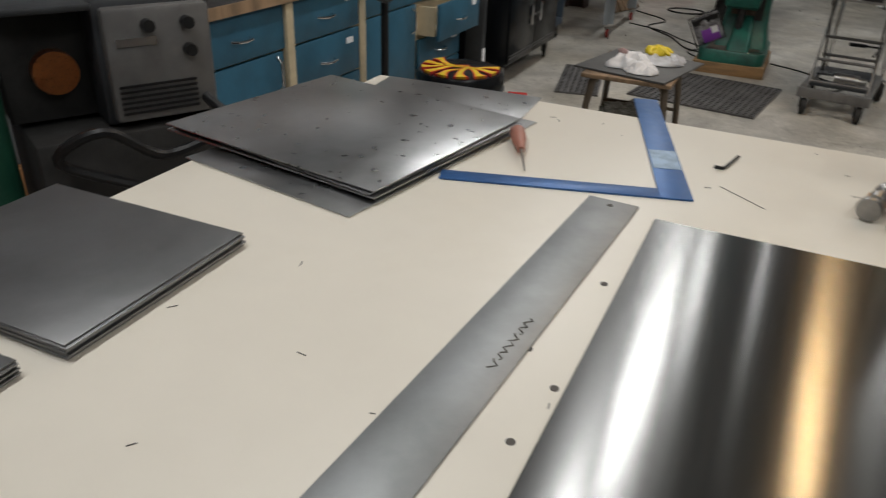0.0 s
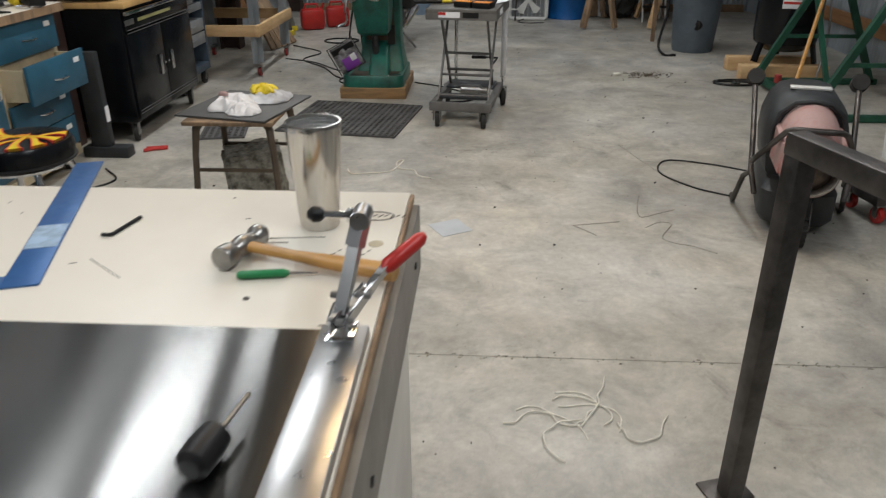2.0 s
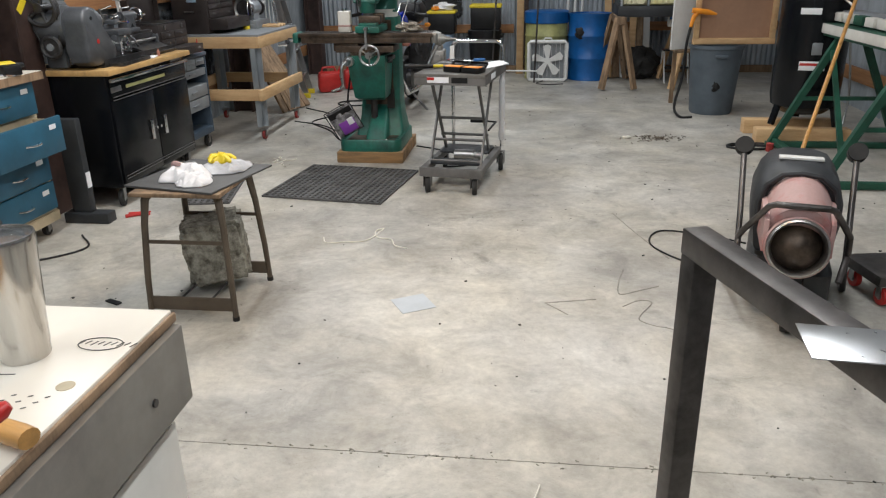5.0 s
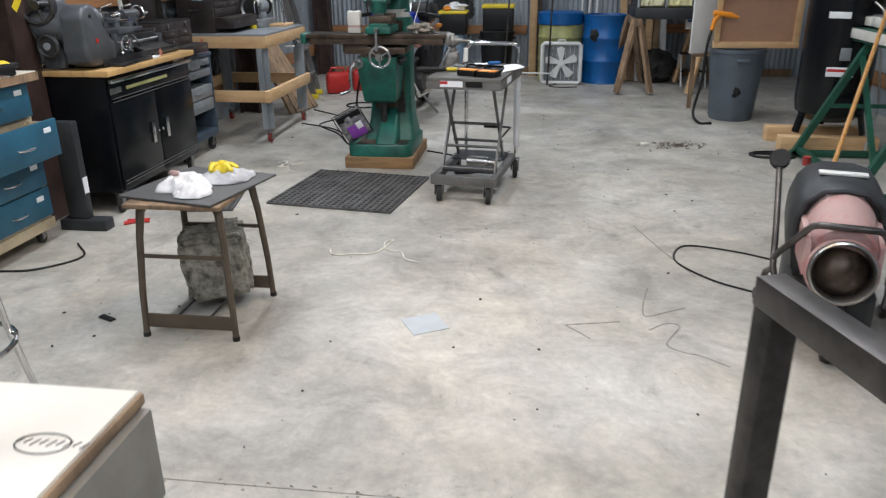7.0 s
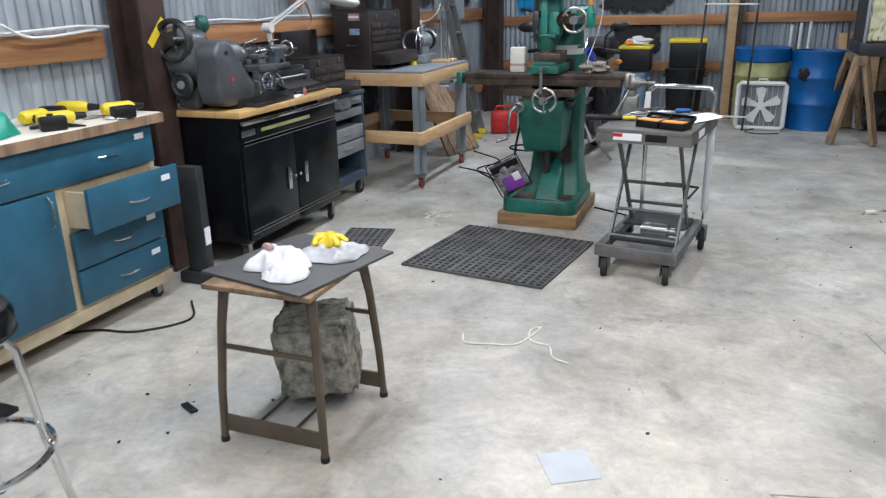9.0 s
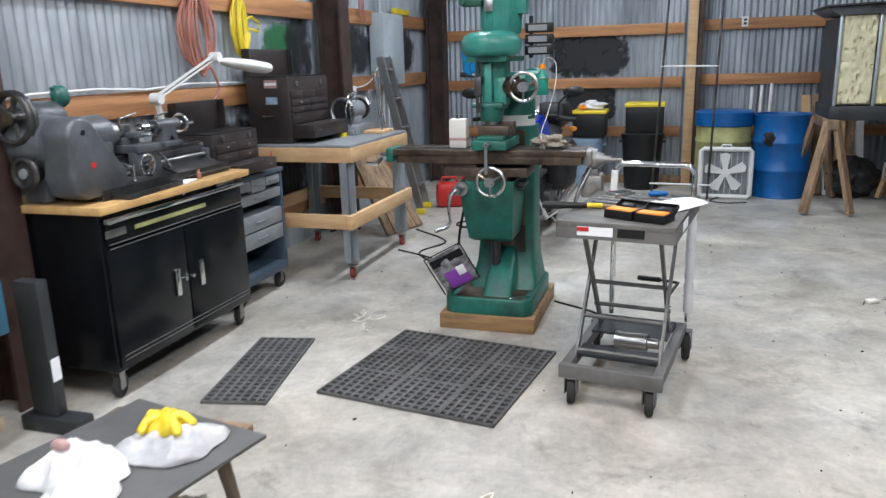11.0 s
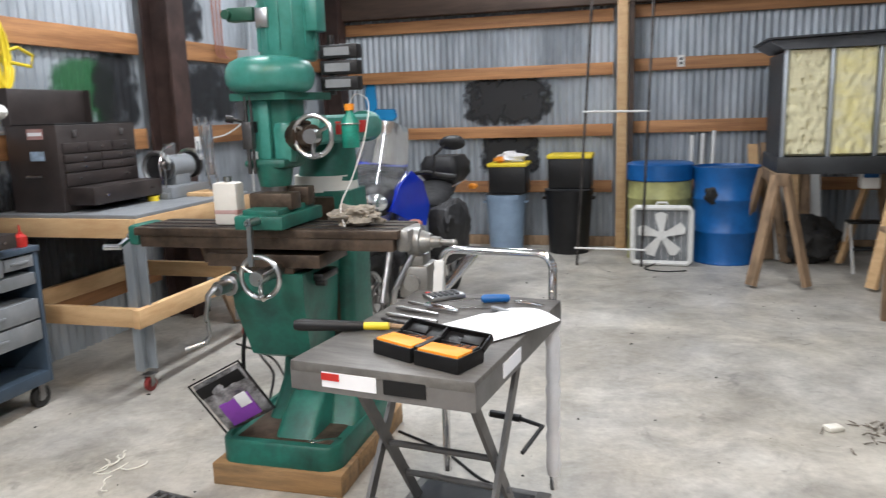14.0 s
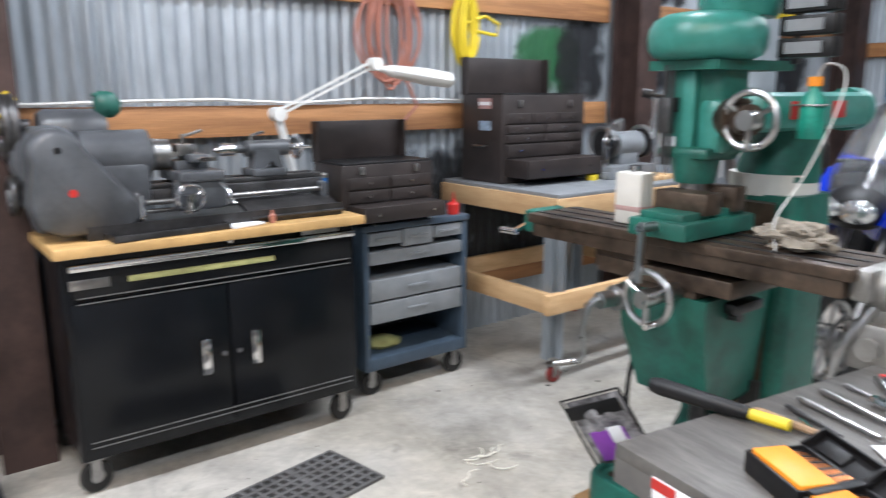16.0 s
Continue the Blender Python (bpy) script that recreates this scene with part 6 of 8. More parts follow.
for k in range(18):
    a = 2 * math.pi * k / 18
    g.box((0, 0, 0), (0.05, 0.012, 0.010), 0, pose(0.01, -0.44 + 0.080 * math.cos(a), 0.088 + 0.080 * math.sin(a), math.degrees(a) - 90, 0, 0))
part("tread", g, rubber, fwheel)
part("rim", G().cyl((-0.02, -0.44, 0.085), (0.04, -0.44, 0.085), 0.036, n=16), grey_cart, fwheel)
part("fork", G().bar((-0.03, -0.44, 0.085), (-0.03, -0.36, 0.26), 0.006, 0.03).bar((0.05, -0.44, 0.085), (0.05, -0.36, 0.26), 0.006, 0.03), raw_tube, ht)
for s_ in (-1, 1):
    part("skid", G().tube([(0.20 * s_, -0.28, 0.19), (0.225 * s_, -0.20, 0.28), (0.245 * s_, -0.05, 0.20), (0.268 * s_, 0.04, 0.035), (0.268 * s_, 0.08, 0.016), (0.268 * s_, 0.16, 0.016)], 0.014, 10), raw_tube, ht)
    part("upright", G().tube([(0.225 * s_, -0.20, 0.26), (0.232 * s_, -0.05, 0.42), (0.247 * s_, 0.20, 0.65)], 0.014, 10), raw_tube, ht)
    part("hose_spool", G().rev([(0.016, -0.028), (0.042, -0.028), (0.044, -0.020), (0.020, -0.012), (0.020, 0.012), (0.044, 0.020), (0.042, 0.028), (0.016, 0.028)], pose(0.247 * s_, 0.205, 0.66, 60, 0, 0), 24), rubber, ht)
part("front_guard", G().tube([(-0.228, -0.20, 0.33), (-0.215, -0.27, 0.38), (-0.125, -0.43, 0.555), (-0.10, -0.45, 0.57), (0.10, -0.45, 0.57), (0.125, -0.43, 0.555), (0.215, -0.27, 0.40), (0.228, -0.20, 0.30)], 0.014, 12), raw_tube, ht, "bent tube guard")
single("power_cord", G().wire([(3.20, 5.15, 0.006), (3.0, 5.3, 0.006), (2.86, 5.55, 0.006), (2.95, 5.78, 0.006), (3.2, 5.72, 0.006), (3.4, 5.6, 0.006)], 0.005, 6), black, "black power cord looped on the floor", "cable")
cb_ = thing("bucket", (4.47, 5.90, 0), "plain white plastic bucket on the floor", "bucket")
part("body", G().rev([(0, 0), (0.12, 0), (0.145, 0.30), (0.15, 0.30), (0.15, 0.33), (0.14, 0.33), (0.115, 0.01), (0, 0.01)], n=28, caps=False), white, cb_)
dl = thing("dolly", (3.84, 4.95, 0), "low grey dolly with red caster wheels", "dolly", rz=10)
part("deck", G().box((0.1, 0, 0.13), (0.40, 0.30, 0.05), 0.004), raw_tube, dl)
for sx in (-0.05, 0.25):
    for sy in (-0.11, 0.11):
        caster(dl, sx, sy, 0.045, red)

# ---- right side: brake stand, compressor, bins ----
bs_ = thing("sheet_brake", (0, 0, 0), "dark green sheet-metal brake on an angle-iron stand", "metal brake")
for y in (6.75, 8.0):
    part("leg", G().bar((4.18, y, 0.02), (4.62, y, 0.92), 0.05, 0.05), dark_green, bs_)
    part("leg", G().bar((5.20, y, 0.02), (4.80, y, 0.92), 0.05, 0.05), dark_green, bs_)
    part("foot_rail", G().box((4.70, y, 0.03), (1.10, 0.05, 0.05), 0.004), dark_green, bs_)
    part("brace", G().bar((4.36, y, 0.42), (5.0, y, 0.42), 0.03, 0.03), dark_green, bs_)
part("long_rail", G().box((4.22, 7.38, 0.06), (0.05, 1.25, 0.05), 0.004), dark_green, bs_)
part("diagonal", G().bar((4.30, 6.80, 0.25), (4.56, 7.95, 0.80), 0.035, 0.035), dark_green, bs_)
part("bed", G().box((4.72, 7.30, 0.96), (0.36, 2.0, 0.10), 0.006), dark_green, bs_)
part("white_apron", G().box((4.53, 7.30, 0.97), (0.012, 1.96, 0.075), 0.003), off_white, bs_, "chipped white apron")
part("clamp_bar", G().box((4.75, 7.30, 1.06), (0.16, 1.95, 0.09), 0.01), grey_cart, bs_)
for k in range(9):
    part("finger", G().box((4.66, 6.45 + 0.21 * k, 1.06), (0.10, 0.16, 0.07), 0.008), off_white if k % 3 else dark_green, bs_)
single("wooden_pole", G().cyl((3.62, 5.85, 0.0), (4.80, 8.05, 1.72), 0.014, n=10), hammer_wood, "long orange-stained wooden pole leaning on the brake", "pole")
ac = thing("air_compressor", (4.56, 8.45, 0), "tall black upright air compressor tank", "compressor")
part("tank", G().rev([(0.0, 0.22), (0.18, 0.23), (0.27, 0.30), (0.285, 0.38), (0.285, 1.55), (0.26, 1.65), (0.16, 1.72), (0.0, 1.73)], n=40, caps=False), black_gloss, ac)
for k in range(3):
    a = radians(200 + 120 * k)
    part("leg", G().bar((0.24 * math.cos(a), 0.24 * math.sin(a), 0.36), (0.30 * math.cos(a), 0.30 * math.sin(a), 0.13), 0.06, 0.03), black_gloss, ac)
part("label", G().box((0, 0, 0), (0.004, 0.20, 0.075), 0.001, pose(-0.07, -0.279, 0.66, 0, 0, -104)), paper, ac, "red and white warning label")
part("label_band", G().box((0, 0, 0.012), (0.006, 0.19, 0.022), 0.001, pose(-0.07, -0.279, 0.66, 0, 0, -104)), red, ac)
part("label", G().box((0, 0, 0), (0.004, 0.08, 0.10), 0.001, pose(-0.05, -0.283, 0.80, 0, 0, -100)), grey_cart, ac)
part("logo_bar", G().box((0, 0, 0), (0.004, 0.16, 0.05), 0.001, pose(-0.13, -0.255, 1.10, 0, 0, -117)), paper, ac, "white lettering block")
part("pump", G().box((0, 0, 1.86), (0.40, 0.34, 0.26), 0.05).cyl((-0.1, 0, 1.9), (-0.1, 0, 2.15), 0.08, n=16), dark_panel, ac)
part("hose", G().wire([(0.10, -0.28, 1.2), (0.16, -0.34, 1.12), (0.18, -0.33, 0.9), (0.26, -0.3, 0.4), (0.2, -0.36, 0.02)], 0.010, 8), alu_dull, ac)
for y in (8.20, 8.62):
    single("pallet_timber", G().box((4.50, y, 0.065), (0.78, 0.12, 0.13), 0.005), pine, "rough pine block under the compressor", "timber")
single("air_hose", G().tube([(4.05 + (0.30 - 0.012 * k) * math.cos(k * 0.45), 7.98 + (0.14 - 0.004 * k) * math.sin(k * 0.45), 0.012 + 0.004 * (k // 14)) for k in range(44)], 0.010, 6), black, "black air hose coiled on the floor", "hose")
tcn = thing("trash_can", (4.03, 9.62, 0), "dark grey plastic trash can with a paint smear", "trash can")
part("body", G().rev([(0, 0), (0.205, 0), (0.215, 0.03), (0.262, 0.66), (0.275, 0.665), (0.275, 0.70), (0.262, 0.70), (0.21, 0.03), (0, 0.03)], n=36, caps=False), can_grey, tcn)
part("handle", G().box((0, -0.275, 0.60), (0.12, 0.04, 0.03), 0.008), can_grey, tcn)
part("paint_smear", G().blob((-0.02, -0.232, 0.30), (0.035, 0.010, 0.05), 3, 0.7, 3), black, tcn, "black smear")
pb = thing("panel_crate", (4.16, 9.55, 0.706), "pine-framed hardboard crate panel standing on the trash can", "crate")
part("hardboard", G().box((0, 0, 0.50), (0.76, 0.02, 1.0)), hardboard, pb)
for c, s in (((0, -0.03, 0.03), (0.80, 0.06, 0.06)), ((0, -0.03, 0.50), (0.70, 0.04, 0.035)), ((0, -0.03, 0.98), (0.80, 0.06, 0.06)), ((-0.37, -0.03, 0.5), (0.05, 0.06, 0.9)), ((0.37, -0.03, 0.5), (0.05, 0.06, 0.9))):
    part("frame_batten", G().box(c, s, 0.004), pine, pb)
single("white_board", G().box((0, 0, 0.45), (0.02, 0.36, 0.90), 0.003), white, "white board with screws leaning beside the crate", "board", (3.74, 9.80, 0.63), -62)
single("board_shelf", G().box((0, 0, 0.60), (0.42, 0.40, 0.025), 0.003).box((0.15, 0.15, 0.295), (0.04, 0.04, 0.59)).box((-0.15, 0.15, 0.295), (0.04, 0.04, 0.59)), old_wood, "rough plywood stand behind the trash can", "stand", (3.86, 10.0, 0))
gun = thing("torch_holder", (3.72, 9.46, 1.0), "orange handheld tool hung by its cable", "hand tool", rz=0)
part("grip", G().tube([(0.0, 0, -0.12), (0.02, 0, -0.02), (0.06, 0, 0.03)], [0.018, 0.022, 0.024], 10), orange, gun)
part("barrel", G().tube([(0.0, 0, 0.04), (0.16, 0, 0.02), (0.24, 0, 0.0)], [0.026, 0.026, 0.010], 12), orange, gun)
part("cable", G().wire([(0.0, 0, -0.12), (-0.03, -0.02, -0.3), (-0.04, -0.03, -0.6), (-0.10, -0.06, -0.9), (-0.06, -0.2, -0.985), (0.06, -0.2, -0.988)], 0.014, 8), black, gun)
single("red_clamp", G().tube([(0, 0, 0), (0.06, 0, 0.12), (0.10, 0, 0.22)], 0.012, 8), red, "red spring clamp on the crate edge", "clamp", (3.78, 9.47, 1.44))

# insulated box on sawhorses
ib = thing("insulated_box", (3.68, 11.42, 0), "dark steel-framed box with exposed yellow insulation", "insulated box", rz=0)
part("floor_pan", G().box((0, 0.10, 0.93), (1.02, 0.80, 0.13), 0.006), dark_panel, ib)
part("roof_pan", G().prism([(-0.50, 1.80), (0.52, 1.80), (0.54, 1.90), (-0.54, 1.87), (-0.60, 1.87), (-0.60, 1.86)], "y", -0.30, 0.50), cast_grey, ib, "sloped grey sheet roof")
part("roof_lip", G().prism([(-0.62, 1.872), (0.86, 1.912), (0.86, 1.926), (-0.62, 1.886)], "y", -0.36, 0.52), dark_panel, ib)
part("wing", G().box((0.67, 0.0, 1.40), (0.30, 0.02, 0.82)), dark_panel, ib)
part("back", G().box((0, 0.46, 1.38), (0.98, 0.02, 0.8)), dark_panel, ib)
for x in (0.50, -0.485):
    part("side", G().box((x, 0.10, 1.38), (0.02, 0.66, 0.8)), dark_panel, ib)
for x in (-0.475, -0.155, 0.165, 0.475):
    part("stud", G().box((x, -0.255, 1.39), (0.025, 0.04, 0.83), 0.003), galv, ib, "galvanised stud")
for k in range(3):
    gb = G()
    vs2, fs2, nn = [], [], 22
    for i in range(nn + 1):
        for j in range(2 * nn + 1):
            e = min(i, nn - i, j, 2 * nn - j)
            pit = max(0.0, noise.noise(Vector((i * 0.55, j * 0.5, 3 + k * 5))) - 0.22) * (0.07 if k != 1 else 0.02)
            vs2.append((-0.315 + 0.32 * k - 0.145 + 0.29 * i / nn, -0.245 - (0.016 * noise.noise(Vector((i * 0.35, j * 0.3, k * 9))) + 0.018 - pit if e else -0.02), 1.0 + 0.81 * j / (2 * nn)))
    for i in range(nn):
        for j in range(2 * nn):
            a = i * (2 * nn + 1) + j
            fs2.append((a, a + 1, a + 2 * nn + 2, a + 2 * nn + 1))
    part("insulation_batt", gb.add(vs2, fs2), insul if k == 1 else insul_pale, ib, "lumpy yellow fibreglass batt")
for x in (-0.42, 0.42):
    sh = thing("sawhorse", (3.62 + x, 11.45, 0), "rough timber sawhorse under the insulated box", "sawhorse", "sawhorses")
    part("beam", G().box((0, 0, 0.83), (0.09, 0.84, 0.09), 0.004), old_wood, sh)
    for sx in (-1, 1):
        for y in (-0.36, 0.36):
            part("leg", G().bar((0.20 * sx, y * 1.35, 0.02), (0.03 * sx, y, 0.86), 0.085, 0.04), pine if sx < 0 < x else old_wood, sh)
jb = thing("control_box", (3.86, 11.30, 0.80), "small white and blue control box under the insulated box", "control box")
part("box", G().box((0, 0, 0.0), (0.13, 0.10, 0.12), 0.008), white, jb)
part("blue_side", G().box((0.0, -0.052, 0.04), (0.11, 0.004, 0.03)), blue, jb)
sl = thing("step_stool", (4.0, 11.75, 0), "small folding white step stool", "step stool")
for s in (-0.15, 0.15):
    part("side_frame", G().tube([(s, -0.22, 0.01), (s, -0.02, 0.40), (s, 0.10, 0.40), (s, 0.18, 0.01)], 0.011, 8), white, sl)
part("tread", G().box((0, 0.03, 0.405), (0.32, 0.15, 0.02), 0.004), black, sl)
part("tread", G().box((0, -0.12, 0.20), (0.30, 0.12, 0.02), 0.004), black, sl)
single("black_bag", G().blob((0, 0, 0.20), (0.24, 0.2, 0.22), 5, 0.35, 4), rubber, "slumped black duffel bag on the floor", "bag", (3.58, 12.0, 0))
rng = random.Random(4)
for k in range(6):
    x = 3.18 + 0.10 * k
    single("leaning_board", G().bar((x, 12.05 + 0.03 * (k % 2), 0.01), (x + rng.uniform(-0.04, 0.04), 12.5, 1.0 + 0.25 * rng.random()), 0.09, 0.03), (pine, old_wood, white)[k % 3], "timber board leaning against the end wall", "board", group="leaning boards")

# drums, fan and bins along the end wall
def drum(loc, body, lid, label):
    dm = thing("steel_drum", loc, label, "drum", "drums")
    pr = [(0.0, 0.0), (0.285, 0.0), (0.29, 0.01), (0.283, 0.03)]
    for z in (0.29, 0.58):
        pr += [(0.283, z - 0.02), (0.292, z - 0.008), (0.292, z + 0.008), (0.283, z + 0.02)]
    pr += [(0.283, 0.83), (0.292, 0.85), (0.292, 0.865), (0.278, 0.865), (0.27, 0.845), (0.0, 0.845)]
    part("barrel", G().rev(pr, n=40, caps=False), body, dm)
    if lid is not body:
        part("lid", G().rev([(0.294, 0.74), (0.302, 0.75), (0.302, 0.885), (0.28, 0.90), (0.0, 0.90)], n=40, caps=False), lid, dm, "blue lid")
    else:
        part("paint_patch", G().blob((-0.13, -0.25, 0.62), (0.07, 0.02, 0.07), 1, 0.5, 3), black, dm, "black smear")
    return dm


drum((2.32, 12.12, 0), drum_yellow, blue, "pale green drum with a blue lid")
drum((2.90, 12.05, 0), blue, blue, "scuffed blue steel drum")
fn = thing("box_fan", (2.34, 11.72, 0), "white square box fan at rest", "fan", rz=-3)
part("frame", G().tube([(-0.235, 0, 0.03), (-0.25, 0, 0.06), (-0.25, 0, 0.50), (-0.225, 0, 0.525), (0.225, 0, 0.525), (0.25, 0, 0.50), (0.25, 0, 0.05), (0.225, 0, 0.025), (-0.225, 0, 0.025)], 0.024, 8, True), white, fn)
part("back_panel", G().box((0, 0.05, 0.275), (0.48, 0.006, 0.48)), grey_cart, fn)
part("handle", G().tube([(-0.05, 0, 0.545), (-0.04, 0, 0.57), (0.04, 0, 0.57), (0.05, 0, 0.545)], 0.010, 8), white, fn)
for k in range(5):
    a = 2 * math.pi * k / 5 + math.pi / 2
    c, s = math.cos(a), math.sin(a)
    part("blade", G().prism([(0.03 * c - 0.02 * s, 0.275 + 0.03 * s + 0.02 * c), (0.19 * c - 0.065 * s, 0.275 + 0.19 * s + 0.065 * c), (0.215 * c, 0.275 + 0.215 * s), (0.19 * c + 0.045 * s, 0.275 + 0.19 * s - 0.045 * c), (0.03 * c + 0.02 * s, 0.275 + 0.03 * s - 0.02 * c)], "y", 0.0, 0.010), white, fn)
part("hub", G().cyl((0, -0.012, 0.275), (0, 0.03, 0.275), 0.045, n=20), white, fn)
for k in range(9):
    part("grille_wire", G().cyl((-0.22 + 0.055 * k, -0.024, 0.05), (-0.22 + 0.055 * k, -0.024, 0.50), 0.0022, n=5), white, fn)
single("fan_cord", G().wire([(2.30, 11.72, 0.02), (2.2, 11.55, 0.006), (2.35, 11.45, 0.006), (2.55, 11.5, 0.006)], 0.006, 6), black, "black plug cord on the floor", "cable")
for k in range(3):
    single("plastic_pipe", G().cyl((2.60 + 0.09 * k, 12.45, 0.0), (2.62 + 0.10 * k, 12.58, 1.12 + 0.02 * k), 0.02, n=12), white, "white plastic pipe leaning on the wall", "pipe", group="pipes")
rk = thing("rod_stand", (0, 0, 0), "tall thin steel rods joined by white crossbars", "stand")
for x0, x1 in ((1.60, 1.72), (2.17, 2.24)):
    part("upright", G().cyl((x0, 11.65, 0.0), (x1, 11.9, 2.6), 0.012, n=8), raw_tube, rk)
part("crossbar", G().cyl((1.64, 11.78, 1.38), (2.22, 11.78, 1.37), 0.010, n=8), white, rk)
part("crossbar", G().cyl((1.58, 11.66, 0.16), (2.20, 11.66, 0.15), 0.010, n=8), white, rk)


def can(loc, r, h, body, label):
    c = thing("trash_can", loc, label, "trash can")
    part("body", G().rev([(0, 0), (r * 0.8, 0), (r * 0.96, h * 0.92), (r * 0.9, h * 0.92), (r * 0.78, 0.02), (0, 0.02)], n=32, caps=False), body, c)
    part("rim", G().rev([(r * 0.93, h * 0.92), (r, h * 0.92), (r, h), (r * 0.93, h), (r * 0.93, h * 0.92)], n=32, caps=False), body, c)
    for s in (-1, 1):
        part("handle", G().box((r * s, 0, h * 0.86), (0.04, 0.10, 0.025), 0.006), body, c)
    return c


def tote(loc, w, d, h, label):
    t = thing("storage_tote", loc, label, "storage tote", "totes")
    part("tub", G().box((0, 0, h * 0.46), (w * 0.94, d * 0.94, h * 0.92), 0.02), black, t)
    part("lid", G().box((0, 0, h * 0.95), (w, d, h * 0.14), 0.015), yellow, t, "bright yellow lid")


can((0.82, 12.35, 0), 0.21, 0.58, can_blue, "pale blue-grey plastic trash can")
can((1.46, 12.32, 0), 0.24, 0.63, black, "black plastic trash can")
single("cover_board", G().box((0, 0, 0.006), (0.36, 0.30, 0.012)), dark_panel, "flat dark cover on the blue bin", "lid", (0.82, 12.35, 0.581))
single("cover_board", G().box((0, 0, 0.006), (0.42, 0.36, 0.012)), dark_panel, "flat dark cover on the black bin", "lid", (1.46, 12.32, 0.631))
tote((0.86, 12.35, 0.594), 0.40, 0.34, 0.30, "black storage tote with a yellow lid on a bin")
tote((1.48, 12.32, 0.644), 0.44, 0.36, 0.33, "black storage tote with a yellow lid on a black bin")
single("wrapper_heap", G().blob((0, 0, 0.04), (0.13, 0.09, 0.06), 4, 0.6, 3), bag_white, "crumpled packets heaped on the tote lid", "packets", (0.88, 12.33, 0.902))
single("orange_glove", G().blob((0, 0, 0.03), (0.05, 0.04, 0.03), 8, 0.5, 3), orange, "orange glove on the tote lid", "glove", (0.78, 12.24, 0.902))


def spray(name, cx, cz, w, h, y, m_, label, x_wall=None):
    """A sprayed patch: a thin skin over the ribs."""
    if x_wall is None:
        return single(name, G().box((0, 0, 0), (w * 1.2, 0.003, h * 1.2)), m_, label, "paint patch", (cx, y, cz), kind="structure")
    return single(name, G().box((0, 0, 0), (0.003, w * 1.2, h * 1.2)), m_, label, "paint patch", (x_wall, y, cz), kind="structure")


spray("trim_paint_patch", 0.79, 1.51, 0.80, 0.42, Y1 - 0.012, spray_black, "black sprayed paint patch on the metal wall")
spray("trim_paint_patch", 0.80, 0.95, 0.55, 0.36, Y1 - 0.012, spray_black, "black sprayed paint patch low on the wall")
spray("trim_paint_patch", -0.72, 1.52, 0.12, 0.42, Y1 - 0.012, spray_blue, "blue sprayed stripe on the metal wall")
spray("trim_paint_patch", -0.56, 1.40, 0.24, 0.12, Y1 - 0.016, spray_blue, "blue sprayed smear on the metal wall")
spray("trim_paint_patch", 0, 1.62, 0.50, 0.36, 8.95, spray_green, "faded green spray paint on the wall", X0 + 0.012)
spray("trim_paint_patch", 0, 1.62, 0.40, 0.46, 9.25, spray_black_side, "black overspray on the metal wall", X0 + 0.016)
spray("trim_paint_patch", 0, 1.62, 0.9, 0.40, 10.35, spray_black_side, "black overspray between the girts", X0 + 0.012)
# wide dark patch behind the rolling bench, thinning towards its edges
spray("trim_paint_patch", 0, 0.75, 1.3, 0.7, 8.6, spray_black_side, "dark patch low on the wall", X0 + 0.012)

single("trim_paint_stroke", G().bar((X0 + 0.3115, 5.845, 1.29), (X0 + 0.3115, 5.975, 1.42), 0.003, 0.045), yellow, "yellow brush stroke on the steel column", "paint stroke", kind="structure")
spray("trim_paint_patch", 0, 1.62, 0.8, 0.42, 11.7, spray_black_side, "black overspray near the wall corner", X0 + 0.013)
spray("trim_paint_patch", 0, 2.20, 0.45, 0.32, 10.1, spray_black_side, "grey overspray high on the wall", X0 + 0.013)

# ---- electrical panel, cables and coils on the long wall ----
ep = thing("electrical_panel", (X0 + 0.02, 10.75, 1.27), "grey steel electrical breaker panel on the wall", "electrical panel")
part("box", G().box((0.09, 0.30, 0.36), (0.16, 0.58, 0.72), 0.006), panel_grey, ep)
part("door", G().box((0.175, 0.30, 0.37), (0.012, 0.34, 0.56), 0.004), panel_grey, ep)
part("conduit", G().cyl((0.06, 0.2, 0.72), (0.06, 0.2, 2.1), 0.025, n=12), panel_grey, ep)
for k in range(3):
    part("conduit", G().cyl((0.05, 0.1 + 0.13 * k, 0.0), (0.05, 0.1 + 0.13 * k, -0.5), 0.010, n=8), white, ep)


def coil(loc, R1, R2, n, r, m_, label, tails):
    g_ = G()
    rng_ = random.Random(n)
    pts_ = []
    for k in range(n * 18):
        a = 2 * math.pi * k / 18
        turn = k / 18
        pts_.append((0.02 + 0.009 * (turn % 5), R1 * (0.72 + 0.30 * math.sin(turn * 1.3)) * math.cos(a) + 0.25 * R1 * math.sin(turn * 0.9), -R2 + R2 * (0.90 + 0.14 * math.cos(turn * 1.7)) * math.sin(a) + 0.05 * R2 * math.sin(turn)))
    g_.tube(pts_, r, 6)
    for tl in tails:
        g_.tube(tl, r, 6)
    return single("cord_coil", g_, m_, label, "cable coil", loc)


